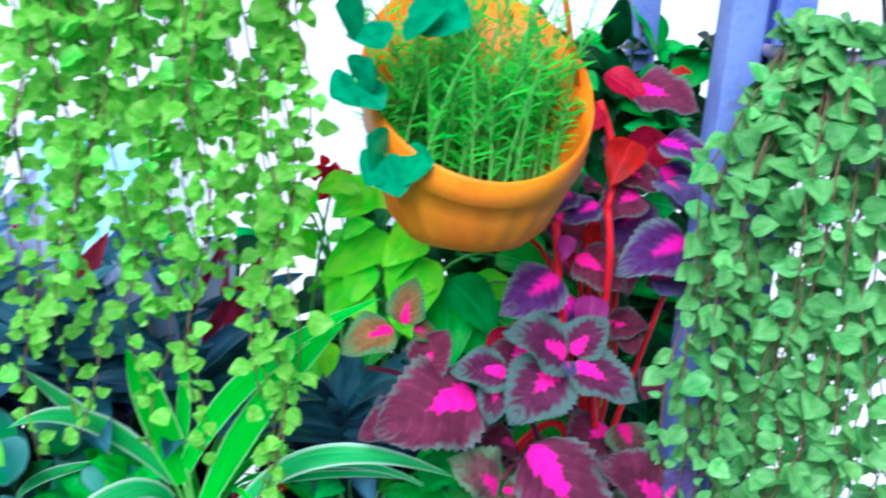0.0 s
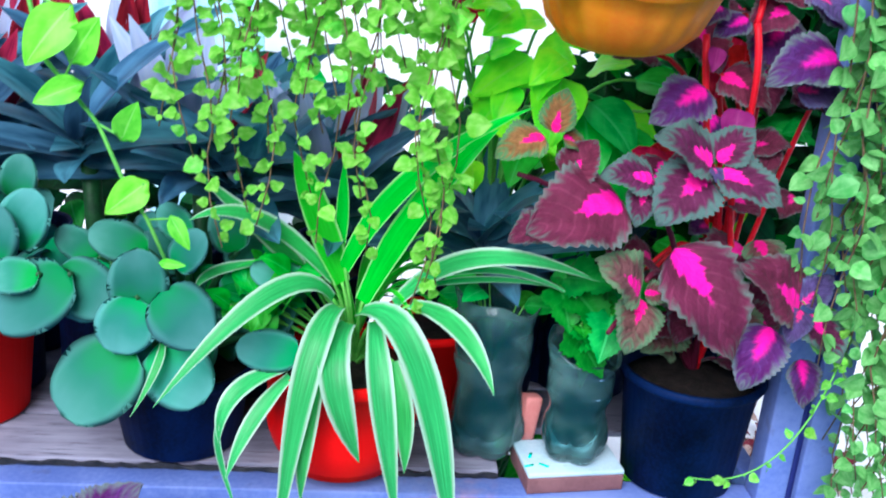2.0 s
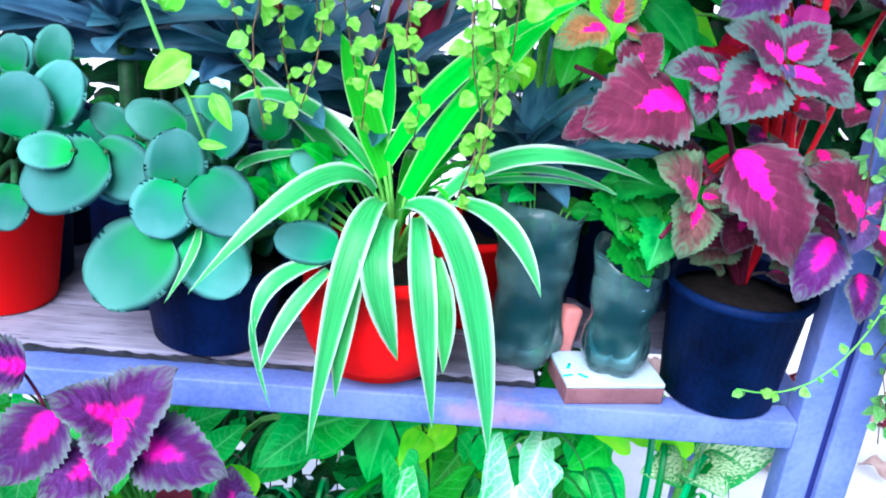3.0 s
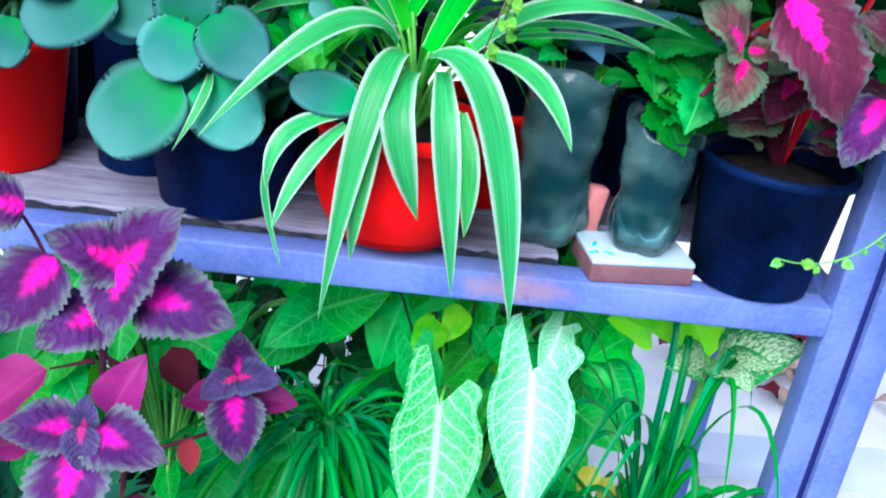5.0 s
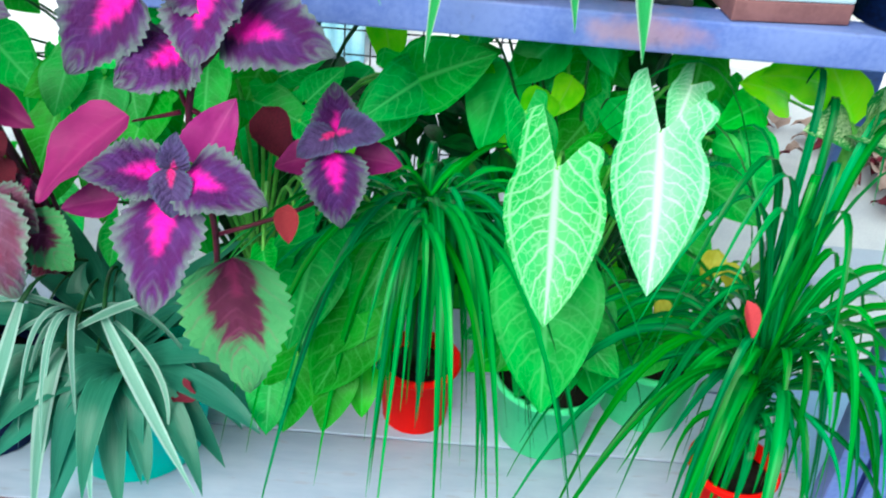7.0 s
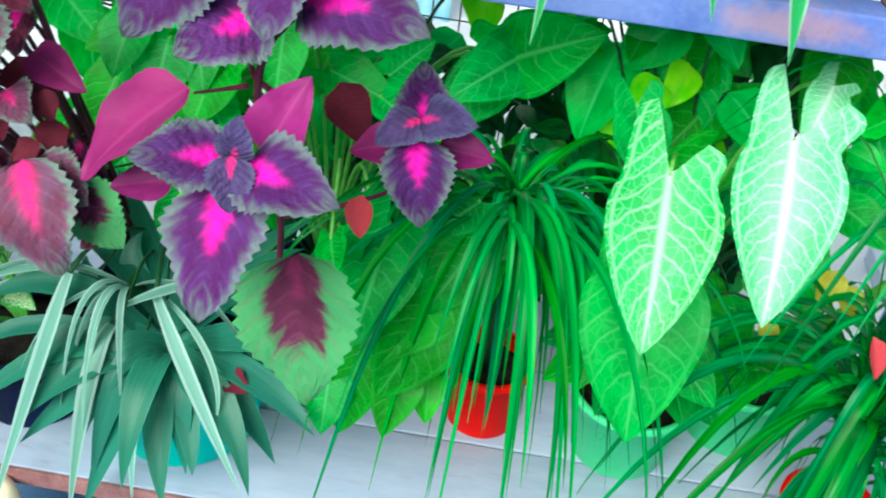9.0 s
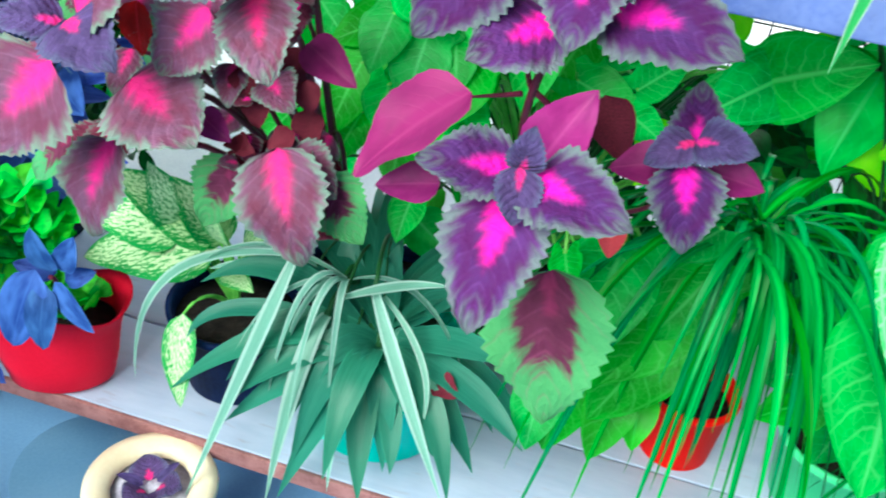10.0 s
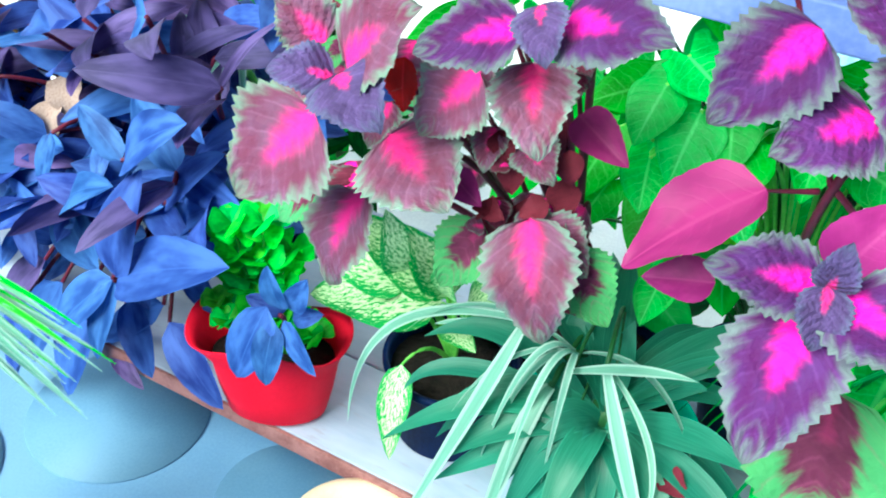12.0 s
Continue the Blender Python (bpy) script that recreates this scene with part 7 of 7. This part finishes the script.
def purple_heart():
    p = thing("purple_heart_plant", (-1.36, 1.24, BENCH), "sprawling blue-violet purple heart plant in a dark trough", "potted plant")
    pot(p, (-1.36, 1.24, BENCH), 0.14, 0.11, 0.14, "navy")
    rng = random.Random(96)
    foot = Vector((-1.36, 1.22, BENCH + 0.12))
    for i in range(64):
        top = Vector((rng.uniform(-1.95, -1.08), rng.uniform(0.95, 1.34), rng.uniform(0.34, 0.76)))
        if i % 4 == 0:
            top = Vector((rng.uniform(-1.75, -1.14), rng.uniform(0.90, 0.98), rng.uniform(0.30, 0.46)))
        if top.x > -1.16 and top.z < 0.46:
            top.z = 0.52
        pts = bezier(foot + Vector((rng.uniform(-0.1, 0.1), rng.uniform(-0.05, 0.05), 0)), (foot + top) * 0.5 + Vector((0, 0, 0.06)), top, 8)
        part("stem", tube(pts, 0.005, 0.0035, 6), "plum_stem", p)
        for j in range(3, 9):
            a = j * 2.5 + rng.uniform(-0.5, 0.5) + i
            out = Vector((math.cos(a), math.sin(a) * 0.8 - 0.25, rng.uniform(-0.35, 0.45))).normalized()
            put_leaf(KIND["violet" if (i * 7 + j) % 10 < (7 if pts[j].z > 0.56 else 2) else "purple"], pts[j], pts[j] + out * rng.uniform(0.115, 0.185), p, Vector((rng.uniform(-0.5, 0.5), -0.6, rng.uniform(0.3, 1.0))), rng.uniform(1.0, 1.35), rng=rng)
    for i in range(26):
        base = Vector((rng.uniform(-1.75, -1.16), rng.uniform(0.93, 1.0), rng.uniform(0.28, 0.42)))
        put_leaf(KIND["purple"], base, base + Vector((rng.uniform(-0.10, 0.10), -0.03, rng.uniform(-0.07, 0.04))), p, Vector((rng.uniform(-0.4, 0.4), -0.6, 0.8)), 1.3, rng=rng)
        if i % 3 == 0:
            stalk(p, [base, (base + foot) * 0.5 + Vector((0, 0, 0.04)), foot], 0.003, 0.005, "plum_stem")
    for i in range(34):
        base = Vector((rng.uniform(-1.95, -1.26), rng.uniform(0.92, 1.08), rng.uniform(0.24, 0.55)))
        put_leaf(KIND["purple"], base, base + Vector((rng.uniform(-0.12, 0.12), -0.05, rng.uniform(-0.10, 0.08))), p, Vector((rng.uniform(-0.3, 0.5), -0.7, 0.7)), 1.25, rng=rng)
        if i % 2 == 0:
            stalk(p, [base, (base + foot) * 0.5 + Vector((0, 0, 0.04)), foot], 0.003, 0.005, "plum_stem")
    for i in range(14):
        base = Vector((rng.uniform(-1.95, -1.45), rng.uniform(1.0, 1.12), rng.uniform(0.42, 0.72)))
        put_leaf(KIND["tan" if i % 2 else "dry"], base, base + Vector((rng.uniform(-0.05, 0.05), -0.03, -0.05)), p, rng=rng)
        if i % 3 == 0:
            stalk(p, [base, (base + foot) * 0.5, foot], 0.002, 0.004, "brown_stem")
    for base, tip, kind in HEART_FRONT + HEART_LOW:
        base, tip = Vector(base), Vector(tip)
        put_leaf(KIND[kind], base, tip, p, Vector((rng.uniform(-0.2, 0.2), -0.6, 0.8)), rng.uniform(1.1, 1.35), rng=rng)
        stalk(p, [base, (base + foot) * 0.5 + Vector((0, 0, 0.06)), foot], 0.003, 0.005, "plum_stem")


purple_heart()


def cream_pot():
    at = (-0.80, 0.822, 0.0)
    p = thing("plant_pot", at, "red pot with a thick cream rim and a violet seedling", "plant pot")
    pot(p, at, 0.070, 0.053, 0.172, "red", rim=0.004, soil="grit", fill=0.004)
    ring = lathe([(0.052, 0.172), (0.078, 0.170), (0.087, 0.178), (0.085, 0.186), (0.072, 0.190), (0.056, 0.184), (0.051, 0.178), (0.052, 0.172)], 48)
    part("rim", ring, "cream", p, "thick cream rim", Matrix.Translation(at))
    rng = random.Random(97)
    for i in range(6):
        a = i * 1.1
        b = Vector(at) + Vector((0.01 * math.cos(a), 0.01 * math.sin(a), 0.178))
        put_leaf(KIND["violet" if i % 2 else "coleus_small"], b, b + Vector((0.035 * math.cos(a), 0.035 * math.sin(a), 0.012)), p, UP, 1.6, rng=rng)


cream_pot()
near_grass = tuft("grass_plant", (-1.20, 0.49, 0.0), (-1.11, 0.50, 0.785), "pale green grass clump in a tall dark floor pot", (0.10, 0.08, 0.56, "navy"), 30, (0.27, 0.37), (0.0, 0.03), (-0.025, 0.01), 0.0076, ("spider_core", "spider_core", "spider_young"), 98, (-0.16, 0.20), 0.5)
for base, tip, kind in (((-0.90, 0.46, 0.765), (-0.885, 0.455, 0.79), "tan"), ((-0.90, 0.46, 0.75), (-0.835, 0.45, 0.772), "tan")):
    put_leaf(KIND[kind], base, tip, near_grass[0], TO_VIEW, 0.7)


def litter():
    """Dry leaves blown together on the ground past the stand."""
    rng = random.Random(99)
    for kind, number in (("tan", 60), ("dry", 70)):
        bm = bmesh.new()
        for i in range(number):
            x, y = rng.gauss(1.22, 0.16), rng.gauss(2.52, 0.14)
            a, size = rng.uniform(0, 6.28), rng.uniform(0.05, 0.11)
            base = Vector((x, y, rng.uniform(0.015, 0.06)))
            start = len(bm.verts)
            bm.from_mesh(KIND[kind][i % 2])
            bm.verts.ensure_lookup_table()
            bmesh.ops.transform(bm, matrix=turned(base, base + Vector((math.cos(a), math.sin(a), rng.uniform(-0.1, 0.2))) * size, UP, 1.0), verts=bm.verts[start:])
        tagged(part("dry_leaves", bm, M[kind], None), "mauve and brown dry leaves heaped on pale paving", "leaf litter", "", "stuff")


litter()


def hedge():
    """The leafy shrubs, with shade painted into their near-black leaves, that fill the gap behind the stand."""
    rng = random.Random(101)
    for n, (x0, x1, z0, z1, y) in enumerate(((-1.75, -1.25, 0.1, 0.74, 1.62), (-0.55, -0.1, 0.1, 0.58, 1.60), (-0.12, 0.30, 0.1, 0.62, 1.62), (-0.8, 0.0, 0.98, 1.34, 1.60), (0.0, 0.5, 0.98, 1.40, 1.60), (0.27, 0.74, 0.98, 1.72, 1.46), (0.02, 0.24, 0.72, 0.98, 1.47))):
        p = thing("shrub", ((x0 + x1) / 2, y, 0), "dark leafy shrub in the shade behind the stand", "shrub", "shrubs")
        places = []
        for i in range(int((2200 if y < 1.5 else 900) * (x1 - x0) * (z1 - z0))):
            b = Vector((rng.uniform(x0, x1), y + rng.uniform(-0.06, 0.07), rng.uniform(z0, z1)))
            d = Vector((rng.uniform(-1, 1), rng.uniform(-0.9, 0.1), rng.uniform(-0.9, 0.5))).normalized()
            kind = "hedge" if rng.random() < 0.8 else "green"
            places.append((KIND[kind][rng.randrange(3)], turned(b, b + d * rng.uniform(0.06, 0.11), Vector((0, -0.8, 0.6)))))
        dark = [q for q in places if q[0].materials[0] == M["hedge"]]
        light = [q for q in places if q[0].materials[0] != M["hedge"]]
        many("leaf", None, dark, p, 60, "dark leaves with shade painted into their green")
        many("leaf", None, light, p, 60, "greener leaves")
        for i in range(5):
            x = x0 + (x1 - x0) * (i + 0.5) / 5
            foot = (x * 0.7 + (x0 + x1) * 0.15, y, 0)
            if z0 > 0.5:
                foot = (0.535 + 0.006 * i, 1.535, 0) if x1 > 0.6 else ((x0 + x1) / 2 + 0.006 * i, y, 0)
            part("stem", tube([foot, (foot[0], foot[1], z0 * 0.9), (x, y + 0.02, z0), (x + rng.uniform(-0.1, 0.1), y, z1)], 0.004, 0.0015), "dark_stem", p)


hedge()
